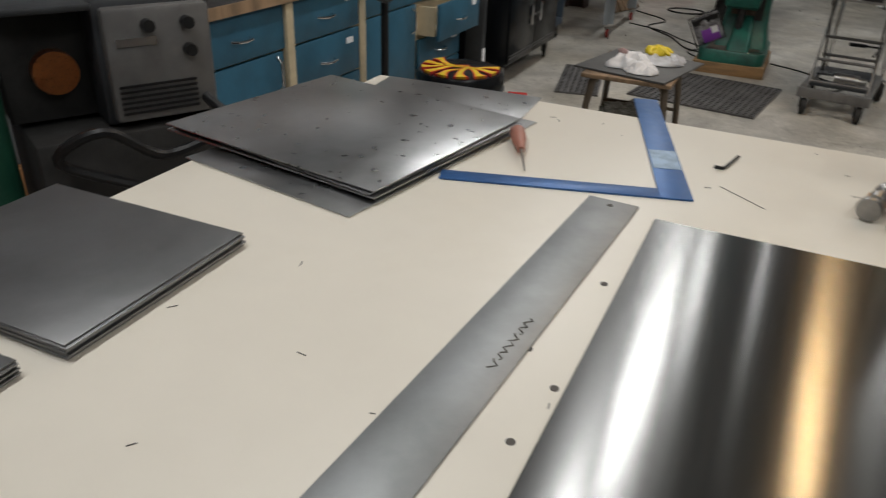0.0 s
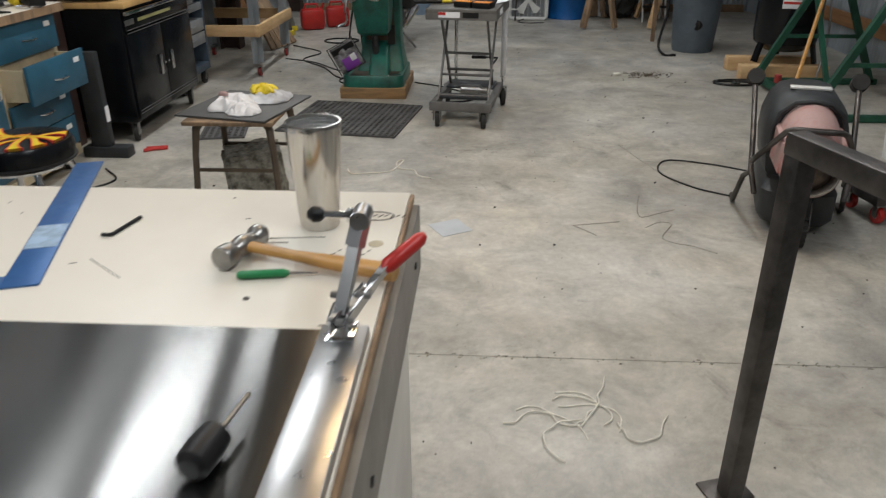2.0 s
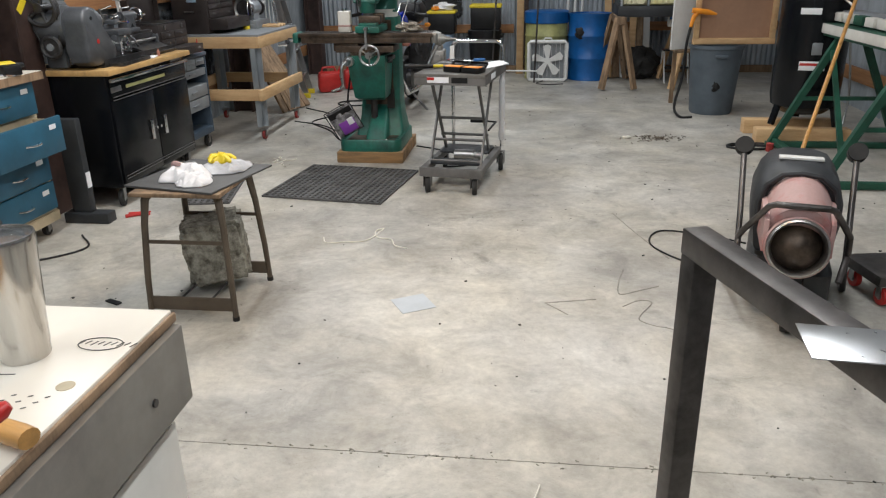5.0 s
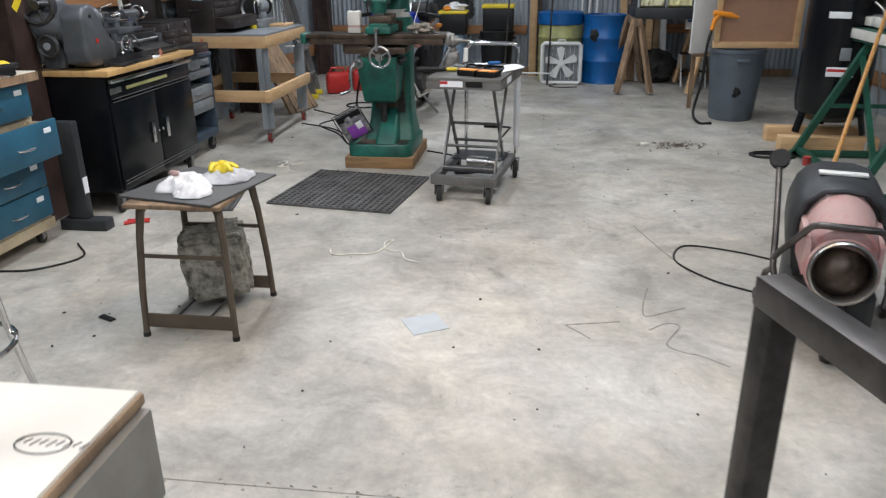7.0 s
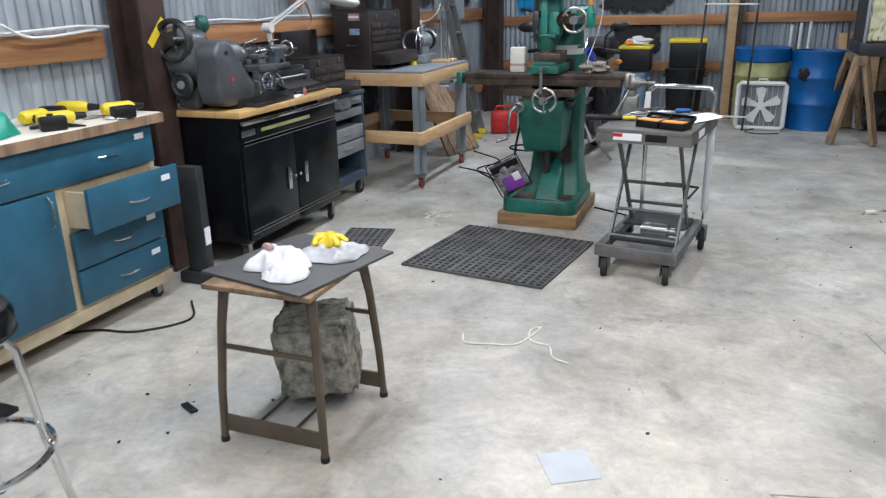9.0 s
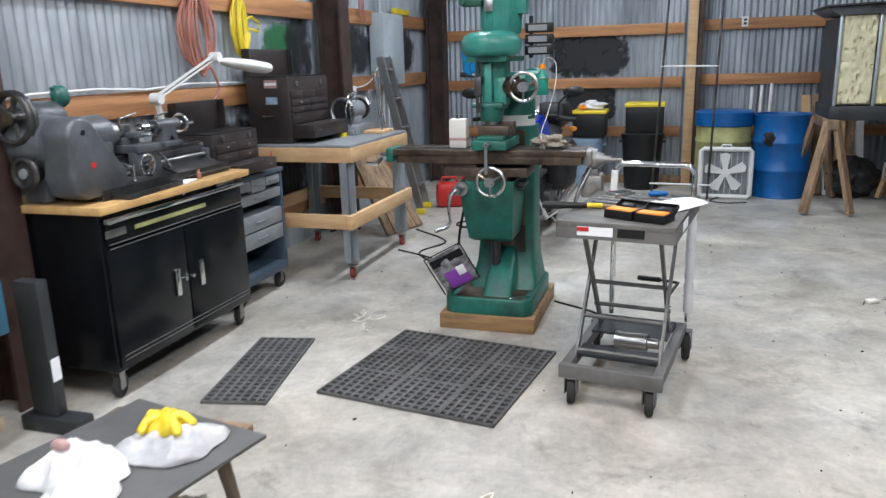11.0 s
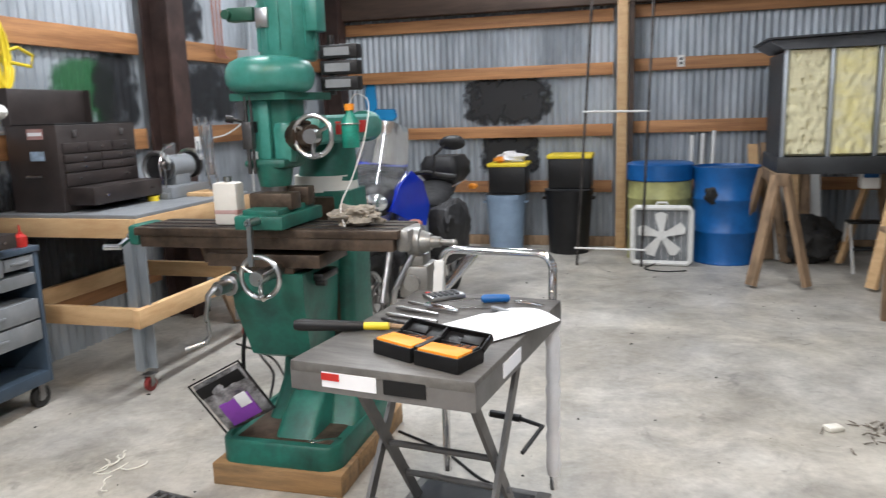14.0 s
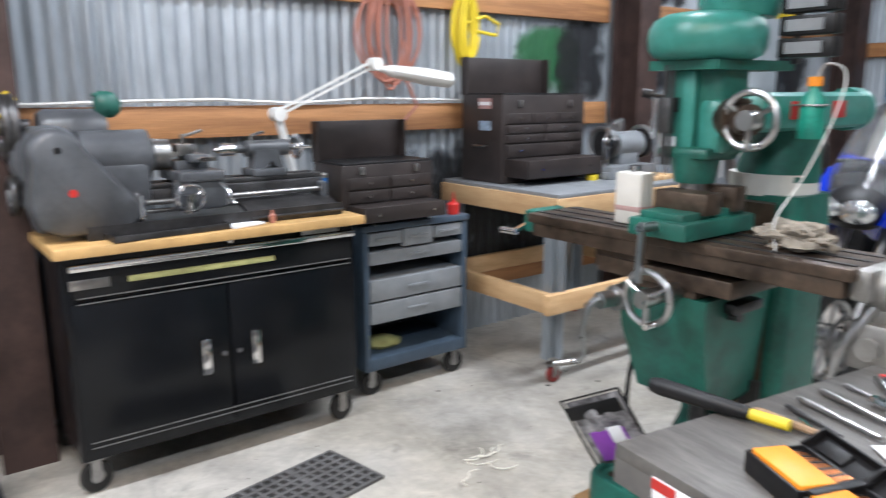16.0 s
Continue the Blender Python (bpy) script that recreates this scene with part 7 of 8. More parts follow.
coil((X0 + 0.075, 7.72, 1.98), 0.165, 0.26, 9, 0.009, orange_hose, "coiled orange extension cord hung on the wall", [[(0.03, 0.0, -0.42), (0.05, 0.1, -0.5), (0.06, 0.15, -0.62), (0.05, 0.02, -0.75), (0.05, -0.02, -0.8)]])
coil((X0 + 0.075, 8.22, 1.98), 0.075, 0.20, 11, 0.010, yellow, "coiled yellow cord hung on the girt", [[(0.04, 0.0, -0.18), (0.06, 0.12, -0.14), (0.06, 0.22, -0.18), (0.06, 0.2, -0.24), (0.05, 0.05, -0.22)]])
single("conduit_cable", G().tube([(X0 + 0.08, 2.0 + 0.4 * k, 1.39 + 0.012 * math.sin(k * 2.3)) for k in range(19)], 0.009, 6), white, "white cable clipped along the girt", "cable")
ob_ = thing("outlet_box", (X0 + 0.07, 4.95, 1.30), "blue wall outlet box with plugs", "outlet")
part("box", G().box((0.03, 0, 0), (0.05, 0.10, 0.10), 0.005), blue, ob_)
part("plug", G().box((0.075, 0.04, 0.02), (0.05, 0.05, 0.05), 0.01).box((0.075, 0.04, -0.04), (0.05, 0.05, 0.04), 0.01), white, ob_)
single("cable_loop", G().wire([(X0 + 0.09, 4.98, 1.33), (X0 + 0.12, 4.95, 1.42), (X0 + 0.12, 5.1, 1.43), (X0 + 0.1, 5.3, 1.36), (X0 + 0.1, 5.7, 1.38)], 0.008, 6), white, "white flex from the outlet", "cable")
lv = thing("spirit_level", (X0 + 0.07, 11.6, 2.01), "yellow spirit level lying on the girt", "spirit level")
part("beam", G().box((0, 0, 0.03), (0.03, 0.5, 0.06), 0.004), yellow, lv)
no = thing("wall_outlet", (2.50, Y1 - 0.065, 1.83), "white electrical outlet on a girt", "outlet")
part("plate", G().box((0, 0, 0), (0.07, 0.012, 0.11), 0.003), white, no)
part("sockets", G().box((0, -0.007, 0.02), (0.03, 0.004, 0.025)).box((0, -0.007, -0.02), (0.03, 0.004, 0.025)), dark_panel, no)

# things behind the rolling bench
for k in range(5):
    single("leaning_board", G().bar((-0.55 + 0.03 * k, 9.42 + 0.11 * k, 0.01), (-1.0 + 0.02 * k, 9.5 + 0.12 * k, 0.95 - 0.06 * k), 0.10, 0.025), old_wood, "weathered board leaning by the rolling bench", "board", group="leaning boards")
ld = thing("folding_ladder", (-0.80, 10.55, 0), "aluminium step ladder leaning folded on the wall", "ladder", rz=8)
for y in (-0.18, 0.18):
    part("rail", G().bar((0.18, y, 0.0), (-0.18, y, 1.55), 0.03, 0.07), alu_dull, ld)
    part("foot", G().box((0.18, y, 0.03), (0.09, 0.05, 0.06), 0.01), yellow, ld, "yellow foot")
for k in range(5):
    part("rung", G().box((0.12 - 0.07 * k, 0, 0.27 + 0.29 * k), (0.06, 0.34, 0.02), 0.003), alu_dull, ld)
for x, y in ((-0.42, 10.85), (-0.15, 11.1)):
    gcn = thing("fuel_can", (x, y, 0), "red plastic fuel can on the floor", "fuel can", "fuel cans", rz=20)
    part("body", G().box((0, 0, 0.13), (0.30, 0.18, 0.26), 0.05), red, gcn)
    part("handle", G().tube([(-0.10, 0, 0.25), (-0.08, 0, 0.31), (0.06, 0, 0.31), (0.08, 0, 0.25)], 0.014, 8), red, gcn)
    part("spout", G().cyl((0.11, 0, 0.24), (0.15, 0, 0.32), 0.02, 0.014, 10), red, gcn)
single("floor_cable", G().wire([(-0.40, 9.7, 0.006), (0.0, 9.3, 0.006), (-0.1, 8.9, 0.006), (0.2, 8.5, 0.006), (0.4, 8.1, 0.006), (0.62, 7.9, 0.02)], 0.007, 6), black, "black cable trailing across the floor", "cable")
single("floor_cable", G().wire([(-0.30, 8.95, 0.006), (0.05, 8.75, 0.006), (0.30, 8.45, 0.006), (0.52, 8.20, 0.006), (0.45, 7.95, 0.006), (0.58, 7.75, 0.006)], 0.006, 6), black, "black cable snaking towards the mill", "cable")
single("cable_loop", G().wire([(0.10 + 0.20 * math.cos(k * 0.7), 10.0 + 0.16 * math.sin(k * 0.7), 0.008 + 0.002 * (k // 9)) for k in range(19)], 0.008, 6), black, "black cable looped on the floor", "cable")
single("mill_cable", G().wire([(0.70, 7.50, 0.75), (0.66, 7.46, 0.5), (0.66, 7.47, 0.30), (0.68, 7.50, 0.216)], 0.008, 6), black, "black cable hanging down the mill", "cable")
single("cart_cable", G().wire([(1.15, 7.9, 0.006), (1.4, 7.75, 0.006), (1.6, 7.55, 0.006), (1.75, 7.45, 0.006), (1.65, 7.25, 0.006), (1.5, 7.2, 0.006)], 0.006, 6), black, "black cable on the floor behind the cart", "cable")

# ---- motorcycle behind the mill ----
mc = thing("motorcycle", (0.62, 9.0, 0), "blue and black touring motorcycle with a clear windscreen", "motorcycle", rz=86)
for x in (-0.05, 1.40):
    w = part("wheel", G().torus((x, 0, 0.31), 0.25, 0.06, "y", 36, 10), rubber, mc)
    g = G().torus((x, 0, 0.31), 0.19, 0.018, "y", 28, 8).cyl((x, -0.06, 0.31), (x, 0.06, 0.31), 0.05, n=14)
    for k in range(9):
        a = 2 * math.pi * k / 9
        g.cyl((x, 0, 0.31), (x + 0.19 * math.cos(a), 0, 0.31 + 0.19 * math.sin(a)), 0.009, n=6)
    part("rim", g, alu_dull, w)
    part("brake_disc", G().torus((x, -0.07, 0.31), 0.12, 0.012, "y", 28, 6), steel, w)
    part("fork", G().cyl((x, 0.09, 0.31), (x + (0.28 if x < 0 else -0.4), 0.09, 0.90 if x < 0 else 0.42), 0.024, n=10).cyl((x, -0.09, 0.31), (x + (0.28 if x < 0 else -0.4), -0.09, 0.90 if x < 0 else 0.42), 0.024, n=10), steel, mc)
part("front_mudguard", G().tube(arc((-0.05, 0, 0.31), 0.33, 30, 170, 12, "xz"), 0.06, 10), black, mc)
part("engine", G().box((0.58, 0, 0.40), (0.46, 0.34, 0.36), 0.06).cyl((0.52, -0.22, 0.38), (0.52, 0.22, 0.38), 0.11, n=18), dark_steel, mc)
part("exhaust", G().tube([(0.35, -0.12, 0.42), (0.45, -0.18, 0.22), (0.80, -0.20, 0.22), (1.35, -0.22, 0.34)], [0.022, 0.024, 0.03, 0.05], 12), chrome, mc)
tank = [[(x_, w_ * math.cos(2 * math.pi * k / 18), z_ + h_ * math.sin(2 * math.pi * k / 18)) for k in range(18)] for x_, w_, z_, h_ in ((0.30, 0.06, 0.86, 0.06), (0.38, 0.15, 0.84, 0.13), (0.52, 0.17, 0.84, 0.15), (0.68, 0.13, 0.82, 0.11), (0.80, 0.08, 0.79, 0.06))]
part("tank", loft(G(), tank), bike_blue, mc)
nose = [[(x_, w_ * math.cos(2 * math.pi * k / 18), z_ + h_ * math.sin(2 * math.pi * k / 18)) for k in range(18)] for x_, w_, z_, h_ in ((-0.05, 0.07, 0.90, 0.04), (-0.02, 0.13, 0.91, 0.08), (0.08, 0.16, 0.92, 0.11), (0.22, 0.16, 0.93, 0.10), (0.30, 0.14, 0.94, 0.05))]
part("front_cowl", loft(G(), nose), black, mc)
for s_ in (-1, 1):
    part("side_fairing", loft(G(), [[(-0.02, 0.16 * s_, 0.86), (0.08, 0.24 * s_, 0.79), (0.30, 0.255 * s_, 0.73), (0.46, 0.22 * s_, 0.84), (0.36, 0.22 * s_, 1.00), (0.20, 0.21 * s_, 1.08), (0.06, 0.19 * s_, 1.0)], [(0.04, 0.10 * s_, 0.85), (0.12, 0.175 * s_, 0.81), (0.30, 0.185 * s_, 0.78), (0.40, 0.16 * s_, 0.85), (0.33, 0.16 * s_, 0.98), (0.20, 0.15 * s_, 1.05), (0.10, 0.13 * s_, 0.98)]]), bike_blue, mc, "glossy blue fairing flank")
    part("headlight", G().blob((-0.07, 0.08 * s_, 0.915), (0.06, 0.078, 0.055), 2, 0.03, 3), glass, mc, "clear twin headlight")
    part("reflector", G().blob((-0.05, 0.08 * s_, 0.915), (0.05, 0.066, 0.045), 2, 0.0, 3), chrome, mc)
    m2_ = part("mirror", G().blob((0.36, 0.42 * s_, 1.235), (0.025, 0.085, 0.045), 2, 0.08, 3), black, mc)
    part("mirror_stem", G().tube([(0.33, 0.30 * s_, 1.05), (0.33, 0.31 * s_, 1.16), (0.35, 0.38 * s_, 1.23)], 0.009, 8), black, m2_)
    part("pannier", G().box((0.74, 0.25 * s_, 0.62), (0.46, 0.18, 0.40), 0.07).blob((0.72, 0.28 * s_, 0.66), (0.22, 0.10, 0.19), 5, 0.22, 4, 1.8), wrinkled, mc, "wrinkled black fabric pannier")
    part("indicator", G().blob((0.12, 0.25 * s_, 0.77), (0.03, 0.05, 0.028), 2, 0.05, 2), orange_hose, mc, "amber indicator")
nu, nv = 12, 8
shield = [(0.02 + 0.27 * (j / nv) + 0.10 * (i / nu * 2 - 1) ** 2 * (1 - 0.3 * j / nv) + dx, (0.19 - 0.06 * (j / nv) ** 2) * (i / nu * 2 - 1), 0.98 + 0.40 * (j / nv) - 0.05 * (i / nu * 2 - 1) ** 2 * (j / nv) ** 2) for dx in (0, 0.004) for j in range(nv + 1) for i in range(nu + 1)]
part("windscreen", G().add(shield, [(o + (nu + 1) * j + i, o + (nu + 1) * j + i + 1, o + (nu + 1) * (j + 1) + i + 1, o + (nu + 1) * (j + 1) + i) for o in (0, (nu + 1) * (nv + 1)) for j in range(nv) for i in range(nu)]), glass, mc, "clear windscreen")
part("dash", G().box((0.24, 0, 1.02), (0.10, 0.22, 0.07), 0.02), black, mc)
part("seat", G().tube([(0.76, 0, 0.80), (0.90, 0, 0.78), (1.20, 0, 0.86), (1.46, 0, 0.88)], [0.10, 0.15, 0.15, 0.08], 14, flat=0.5), wrinkled, mc)
part("handlebar", G().tube([(0.40, -0.40, 1.02), (0.34, -0.25, 1.06), (0.32, 0, 1.02), (0.34, 0.25, 1.06), (0.40, 0.40, 1.02)], 0.013, 8).cyl((0.36, -0.28, 1.04), (0.41, -0.42, 1.02), 0.019, n=10).cyl((0.36, 0.28, 1.04), (0.41, 0.42, 1.02), 0.019, n=10), black, mc)
part("top_case", loft(G(), [rounded(1.34, -0.03, 0.15, 0.11, 0.05, 0.90), rounded(1.34, -0.03, 0.19, 0.15, 0.06, 0.96), rounded(1.34, -0.03, 0.19, 0.15, 0.06, 1.04), rounded(1.33, -0.03, 0.15, 0.12, 0.05, 1.10)]), black, mc, "black top case")
part("rack", G().tube([(1.15, -0.13, 0.88), (1.50, -0.13, 0.90), (1.55, 0, 0.90), (1.50, 0.13, 0.90), (1.15, 0.13, 0.88)], 0.011, 8), chrome, mc)
part("tail_lamp", G().blob((1.60, -0.16, 0.84), (0.03, 0.04, 0.025), 2, 0.05, 2), orange, mc)
part("side_stand", G().cyl((0.62, -0.14, 0.25), (0.66, -0.34, 0.0), 0.013, n=8), steel, mc)

# ---- clutter on the blue cabinet, and beside it ----
def cordless_drill(loc, rz):
    d = thing("cordless_drill", loc, "yellow and black cordless drill lying down", "drill", "cordless drills", rz=rz)
    part("body", G().tube([(-0.09, 0, 0.035), (-0.07, 0, 0.035), (0.05, 0, 0.035), (0.07, 0, 0.035)], [0.022, 0.033, 0.031, 0.02], 12), yellow, d)
    part("chuck", G().tube([(0.07, 0, 0.035), (0.12, 0, 0.035)], [0.02, 0.014], 12), black, d)
    part("grip", G().tube([(-0.04, 0, 0.03), (-0.05, -0.10, 0.025)], 0.019, 10), black, d)
    part("battery", G().box((-0.05, -0.13, 0.03), (0.11, 0.06, 0.06), 0.01), black, d)


for lx, ly, rz in ((-0.80, 5.42, 70), (-1.0, 5.10, 100), (-0.84, 5.08, 60), (-1.05, 5.38, 20)):
    cordless_drill((lx, ly, 0.984), rz)
single("green_bag", crumple(crumple(G(), (0, 0.0, 0), 0.20, 0.30, 0.19, 4.4, 34), (0.10, -0.16, 0), 0.12, 0.16, 0.10, 6.1, 24), bag_green, "crumpled translucent green plastic bag of parts", "bag", (-0.97, 4.62, 0.984))
rng = random.Random(11)
for k in range(7):
    a = rng.uniform(0, 3)
    single("hand_tool", G().tube([(0, 0, 0.009), (0.05 * math.cos(a), 0.05 * math.sin(a), 0.009), (0.13 * math.cos(a), 0.13 * math.sin(a), 0.007)], [0.008, 0.009, 0.004], 8), (steel, black, chrome)[k % 3], "loose steel hand tool on the cabinet top", "tool", (rng.uniform(-0.98, -0.76), rng.uniform(4.45, 5.3), 0.983))
gri = thing("angle_grinder", (-0.80, 3.35, 0.983), "black angle grinder lying on the steel worktop", "grinder", rz=60)
part("body", G().tube([(-0.16, 0, 0.04), (-0.14, 0, 0.04), (0.0, 0, 0.038), (0.06, 0, 0.04), (0.09, 0, 0.04)], [0.02, 0.034, 0.03, 0.035, 0.02], 12), black, gri)
part("disc", G().rev([(0.055, 0), (0.055, 0.004)], pose(0.09, 0, 0.005), 20), steel, gri)
sc = thing("disc_sander", (-0.60, 4.22, 0.0), "black drill stand with a round steel head", "drill stand")
part("pole", G().cyl((0.05, 0.02, 0.0), (0.05, 0.02, 0.95), 0.02, n=12), black, sc)
part("head", G().cyl((0.05, -0.02, 0.90), (0.10, -0.05, 0.90), 0.040, n=20).cyl((0.10, -0.05, 0.90), (0.13, -0.065, 0.90), 0.026, n=16).cyl((0.05, 0.02, 0.93), (0.02, 0.02, 1.02), 0.03, n=14), dark_steel, sc)
part("foot", G().box((0.05, 0.02, 0.01), (0.16, 0.16, 0.02), 0.004), black, sc)
fj = thing("floor_machine", (-0.62, 5.72, 0), "narrow upright black machine with a white label", "machine")
part("panel", G().box((-0.06, 0.0, 0.37), (0.13, 0.06, 0.60), 0.008), dark_panel, fj)
part("base", G().box((-0.03, 0.0, 0.035), (0.30, 0.10, 0.07), 0.008), dark_panel, fj)
part("label", G().box((0.007, 0.0, 0.28), (0.003, 0.045, 0.10)), paper, fj)
single("jumper_clamp", G().tube([(0, 0, 0.012), (0.06, 0.05, 0.014), (0.14, 0.06, 0.012)], [0.012, 0.014, 0.008], 8).tube([(0.0, 0.05, 0.012), (0.06, 0.06, 0.014), (0.12, 0.11, 0.012)], [0.012, 0.012, 0.006], 8), red, "red-handled clamp lying on the floor", "clamp", (-0.46, 5.80, 0))
single("floor_lead", G().wire([(-0.55, 5.45, 0.006), (-0.40, 5.25, 0.006), (-0.55, 5.05, 0.006), (-0.75, 5.0, 0.006), (-0.9, 4.9, 0.006)], 0.006, 6), black, "black lead on the floor by the cabinet", "cable")

# welder beside the table
wd = thing("welding_machine", (-0.30, 2.47, 0), "grey welding machine with its wire bay open", "welding machine", rz=-28)
part("case", G().box((-0.04, 0.0, 1.0), (0.30, 0.30, 0.32), 0.012), dark_panel, wd)
part("front_panel", G().box((0.13, 0.0, 1.0), (0.04, 0.27, 0.29), 0.012), grey_edge, wd, "grey control panel")
for yy, zz in ((0.07, 1.10), (0.07, 1.03), (-0.03, 1.10)):
    part("knob", G().cyl((0.15, yy, zz), (0.175, yy, zz), 0.016, n=14), black, wd)
for k in range(6):
    part("louvre", G().box((0.152, -0.02, 0.88 + 0.014 * k), (0.006, 0.20, 0.006)), black, wd)
part("name_plate", G().box((0.151, -0.06, 1.06), (0.003, 0.10, 0.02)), alu_dull, wd)
part("wire_bay", G().box((-0.07, -0.25, 1.0), (0.16, 0.22, 0.30), 0.006), rubber, wd)
part("wire_spool", G().cyl((0.01, -0.24, 0.98), (0.05, -0.24, 0.98), 0.055, n=24), copper, wd, "copper wire spool")
part("bay_door", G().box((0.0, -0.26, 1.15), (0.28, 0.22, 0.016), 0.004), dark_panel, wd)
part("cart", G().box((-0.04, -0.08, 0.42), (0.40, 0.52, 0.83), 0.01), rubber, wd, "black welding cart body")
part("torch_lead", G().wire([(0.15, 0.1, 0.90), (0.24, 0.12, 0.84), (0.22, -0.05, 0.78), (0.26, -0.2, 0.88), (0.20, -0.3, 0.80), (0.24, -0.1, 0.70)], 0.014, 8), black, wd)
gas = thing("gas_cylinder", (-0.52, 2.05, 0), "dark green gas cylinder strapped beside the welder", "gas cylinder")
part("bottle", G().rev([(0, 0), (0.10, 0), (0.105, 0.02), (0.105, 1.0), (0.08, 1.1), (0.03, 1.16), (0.03, 1.2), (0, 1.2)], n=28, caps=False), dark_green, gas)
part("valve", G().cyl((0, 0, 1.2), (0, 0, 1.27), 0.018, n=12), steel, gas)
single("red_cabinet", G().box((0, 0, 0.42), (0.4, 0.5, 0.84), 0.01), red, "red steel cabinet by the table", "cabinet", (-0.62, 1.55, 0))
single("yellow_tray", G().box((0, 0, 0.05), (0.26, 0.20, 0.10), 0.012), orange, "amber plastic parts tray", "tray", (-0.62, 1.62, 0.841))

# ---- litter on the floor ----
rng = random.Random(21)


def twine_heap(c, r, n, label):
    heap = thing("twine", (c[0], c[1], 0), label, "twine")
    for k in range(n):
        a0 = rng.uniform(0, 6.28)
        x, y = rng.uniform(-0.4, 0.4) * r, rng.uniform(-0.3, 0.3) * r
        pts_ = []
        for j in range(9):
            pts_.append((x, y, 0.003 + 0.003 * (k % 3)))
            a0 += rng.uniform(-0.9, 0.9) if k % 2 else rng.uniform(-0.1, 0.75)
            x, y = x + 0.15 * r * math.cos(a0), y + 0.15 * r * math.sin(a0)
        part("strand", G().wire(pts_, 0.0028, 5), twine, heap)
    return heap


twine_heap((2.20, 3.07), 0.25, 8, "tangle of pale plastic twine on the floor")
twine_heap((0.08, 7.30), 0.13, 6, "pale snippets of twine on the floor")
single("string", G().wire([(0.95, 5.52, 0.004), (0.99, 5.44, 0.004), (1.10, 5.46, 0.004), (1.22, 5.50, 0.004), (1.28, 5.70, 0.004), (1.24, 5.66, 0.004), (1.27, 5.55, 0.004), (1.36, 5.52, 0.004), (1.40, 5.42, 0.004), (1.48, 5.38, 0.004)], 0.0042, 5), twine, "pale string lying loose on the floor", "string")
single("paper_square", G().box((0, 0, 0.002), (0.17, 0.17, 0.002)), thin_paper, "square of thin white paper on the floor", "paper", (1.628, 4.66, 0.0), 30)
single("metal_scrap", G().box((0, 0, 0.005), (0.09, 0.03, 0.008), 0.002), black, "dark metal scrap on the floor", "scrap", (0.16, 4.55, 0), -25)
g = G()
single("scrap_of_card", G().box((0, 0, 0.012), (0.07, 0.05, 0.02), 0.004), twine, "crumpled scrap of pale card on the floor", "scrap", (3.02, 8.30, 0), 25)
for k in range(90):
    a, r_ = rng.uniform(0, 6.28), abs(rng.gauss(0, 0.12))
    x, y = 3.30 + 1.3 * r_ * math.cos(a), 8.28 + 0.7 * r_ * math.sin(a)
    b = rng.uniform(0, 3.1)
    l = rng.uniform(0.015, 0.05)
    g.tube([(x, y, 0.006), (x + l * math.cos(b), y + l * math.sin(b), 0.006 + 0.012 * rng.random())], [0.004, 0.002], 4)
single("swept_debris", g, olive, "small heap of swept shavings and leaves", "debris", kind="stuff")
g = G()
for k in range(420):
    x, y = rng.uniform(-0.6, 4.6), rng.uniform(2.5, 11.5)
    s = rng.choice((0.002, 0.002, 0.003, 0.003, 0.004, 0.005, 0.008))
    g.box((x, y, s * 0.3), (s * rng.uniform(0.6, 2.2), s, s * 0.6), 0, Matrix.Translation((x, y, 0)) @ pose(0, 0, 0, 0, 0, rng.uniform(0, 180)) @ Matrix.Translation((-x, -y, 0)))
single("floor_grit", g, rubber, "dark grit and metal chips scattered over the floor", "grit", kind="stuff")
# ---- odds and ends on and over the rolling bench ----
for k in range(3):
    single("hanging_cord", G().wire([(X0 + 0.10, 10.35 + 0.05 * k, 3.4), (X0 + 0.12, 10.33 + 0.06 * k, 2.6), (X0 + 0.11, 10.36 + 0.05 * k, 2.0), (X0 + 0.12, 10.4 + 0.06 * k, 1.9)], 0.008), orange_hose, "faded orange cord hanging down the wall", "cable", group="hanging cords")
for k in range(3):
    single("wood_offcut", G().box((0, 0, 0.012), (0.30, 0.06, 0.024), 0.003), pine, "pale wood offcut on the rolling bench", "offcut", (-0.52, 8.95 + 0.075 * k, 0.954), 8 * k - 6, group="wood offcuts")
single("yellow_tape", G().rev([(0.018, 0), (0.032, 0), (0.032, 0.03), (0.018, 0.03)], n=20), yellow, "roll of yellow tape on the bench", "tape", (-0.62, 8.70, 0.954))
ind = thing("indicator_stand", (-0.58, 8.78, 0.954), "chrome dial indicator on a small stand", "indicator")
part("base", G().box((0, 0, 0.02), (0.05, 0.05, 0.04), 0.005), grey_cart, ind)
part("post", G().cyl((0, 0, 0.04), (0, 0, 0.22), 0.006, n=10), chrome, ind)
part("dial", G().cyl((0.0, 0, 0.20), (0.02, 0.0, 0.20), 0.028, n=18), chrome, ind)
sh2 = thing("clear_shield", (-0.42, 9.05, 0.954), "scratched clear plastic machine guard on chrome rods", "guard", rz=10)
part("rod", G().cyl((0, -0.06, 0), (-0.05, -0.06, 0.48), 0.008, n=10), chrome, sh2)
part("rod", G().cyl((0, 0.06, 0), (-0.05, 0.06, 0.48), 0.008, n=10), chrome, sh2)
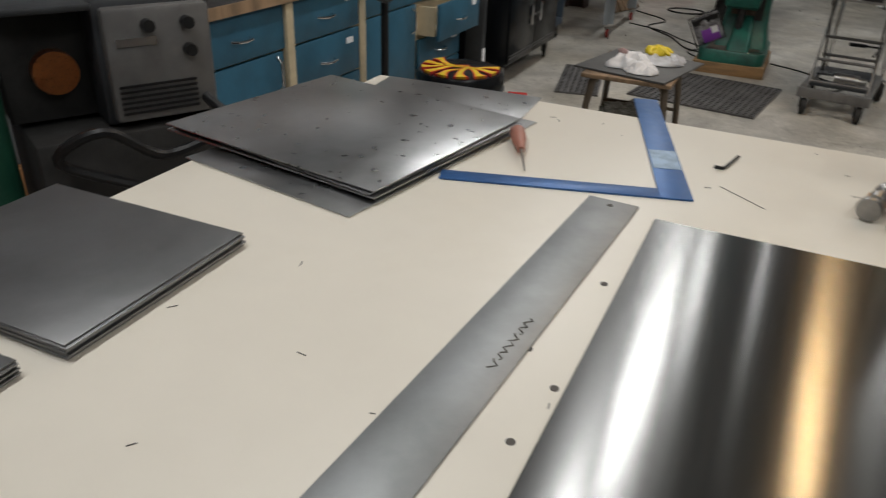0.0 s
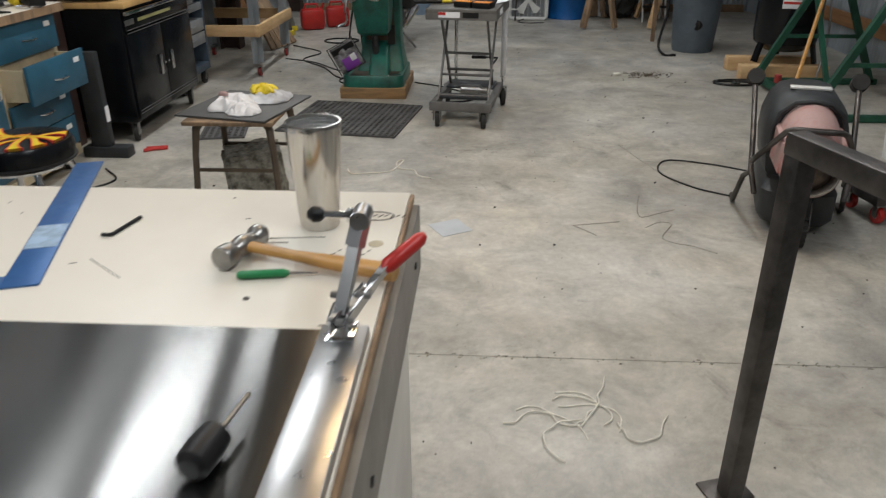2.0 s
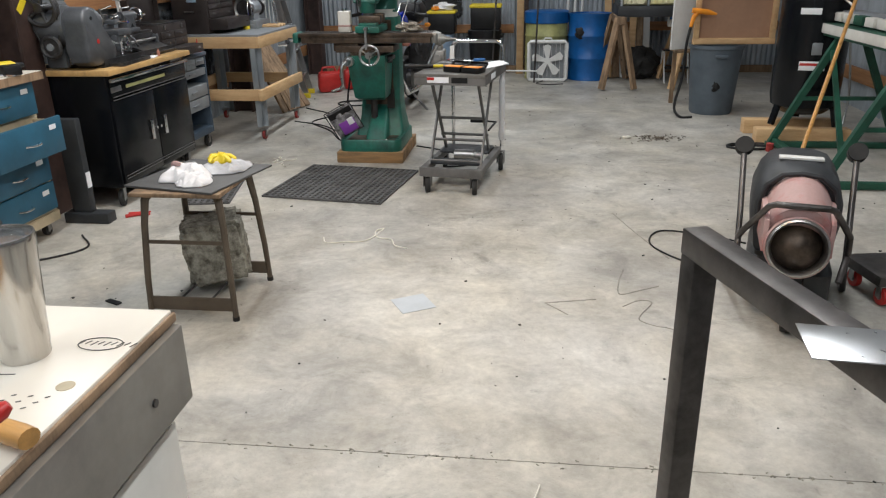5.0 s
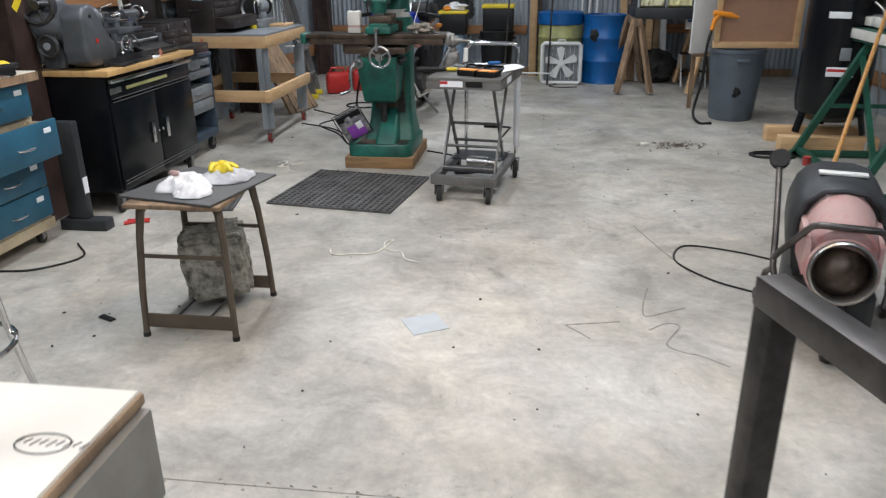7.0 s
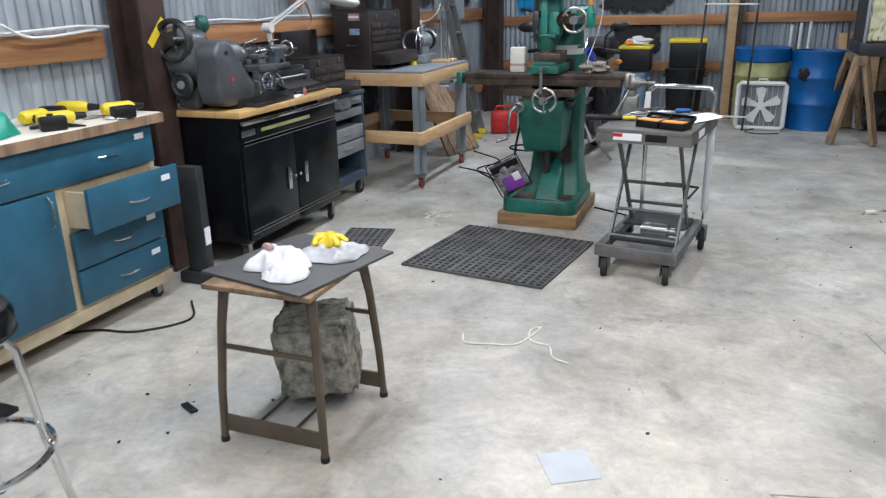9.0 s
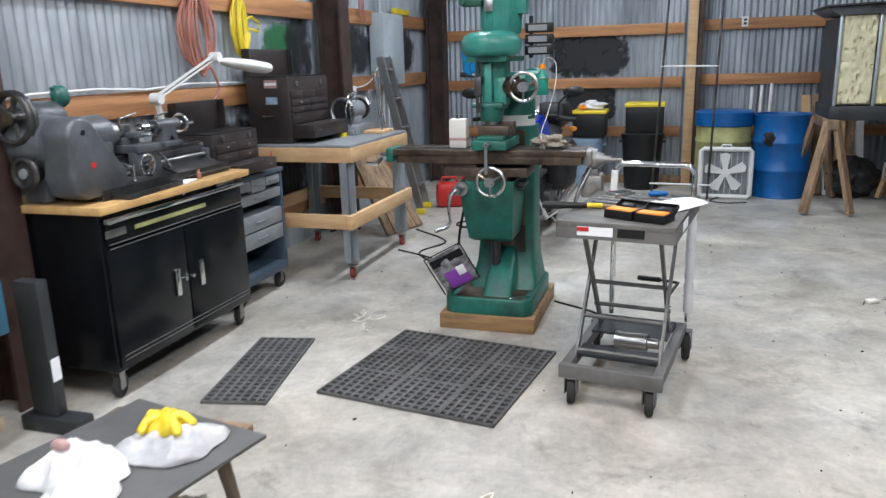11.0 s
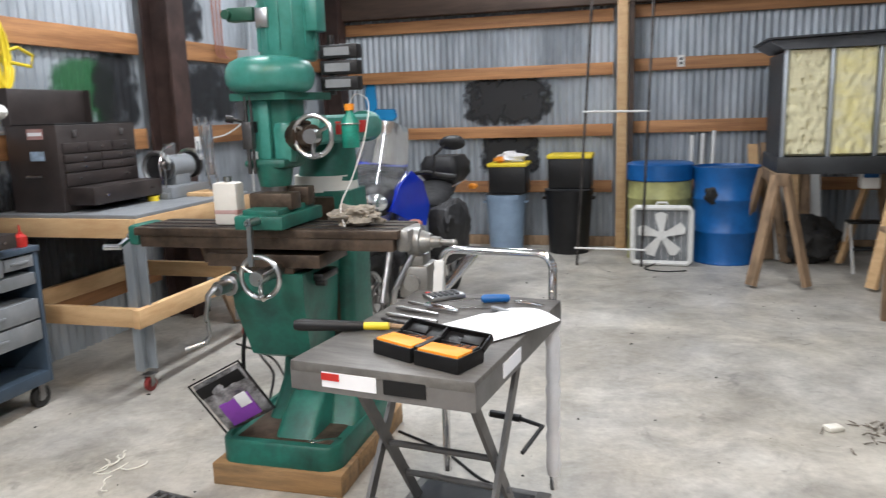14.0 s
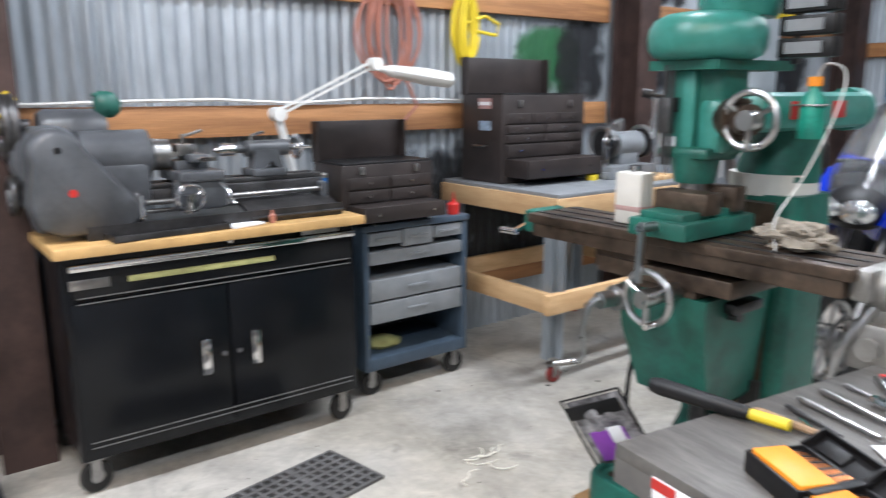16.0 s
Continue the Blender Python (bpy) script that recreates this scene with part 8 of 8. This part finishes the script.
part("shield", G().box((-0.02, 0, 0.28), (0.006, 0.15, 0.32), 0.002), glass, sh2)
for k in range(8):
    a = k * 0.8
    single("hand_tool", G().tube([(0, 0, 0.008), (0.04 * math.cos(a), 0.04 * math.sin(a), 0.008), (0.10 * math.cos(a), 0.10 * math.sin(a), 0.006)], [0.006, 0.008, 0.004], 8), (steel, black, red, chrome)[k % 4], "loose hand tool on the grey cart", "tool", (-0.76 - 0.02 * (k % 3), 7.32 + 0.055 * k, 0.836))
wp = thing("wall_receptacle", (X0 + 0.075, 9.98, 1.24), "white wiring box on the girt", "outlet")
part("box", G().box((0.03, 0, 0), (0.06, 0.30, 0.10), 0.006), white, wp)
part("flex", G().wire([(0.05, 0.15, 0.03), (0.07, 0.35, 0.05), (0.06, 0.6, 0.12), (0.04, 0.75, 0.2)], 0.007), white, wp)

rng = random.Random(33)
g = G()
for k in range(110):
    x, y = rng.uniform(0.9, 4.4), 3.5 + rng.gauss(0, 0.012)
    s = rng.uniform(0.003, 0.008)
    g.box((x, y, 0.0012), (s * 2, s * 0.7, 0.002), 0, Matrix.Translation((x, y, 0)) @ pose(0, 0, 0, 0, 0, rng.uniform(-40, 40)) @ Matrix.Translation((-x, -y, 0)))
single("joint_chips", g, stone, "chipped crumbs of concrete along the saw cut", "grit", kind="stuff")
smudge = mat("grey_scuff", (0.32, 0.30, 0.265), 0.8, var=0.2, scale=20)
SCUFFS = [[(2.50, 4.78), (2.38, 4.75), (2.255, 4.72)], [(2.255, 4.72), (2.31, 4.66), (2.36, 4.60)], [(2.67, 5.17), (2.63, 5.0), (2.62, 4.85), (2.72, 4.90), (2.82, 4.96)], [(2.62, 4.71), (2.70, 4.78), (2.76, 4.76), (2.68, 4.59), (2.74, 4.52), (2.80, 4.50), (2.90, 4.42)], [(2.70, 6.11), (2.80, 5.75), (2.93, 5.34)]]
g = G()
for line in SCUFFS:
    g.wire([(x, y, 0.0002) for x, y in line], 0.0035, 4)
single("floor_scuffs", g, smudge, "grey drawn arrow and scuff marks on the floor", "scuff marks", kind="stuff")
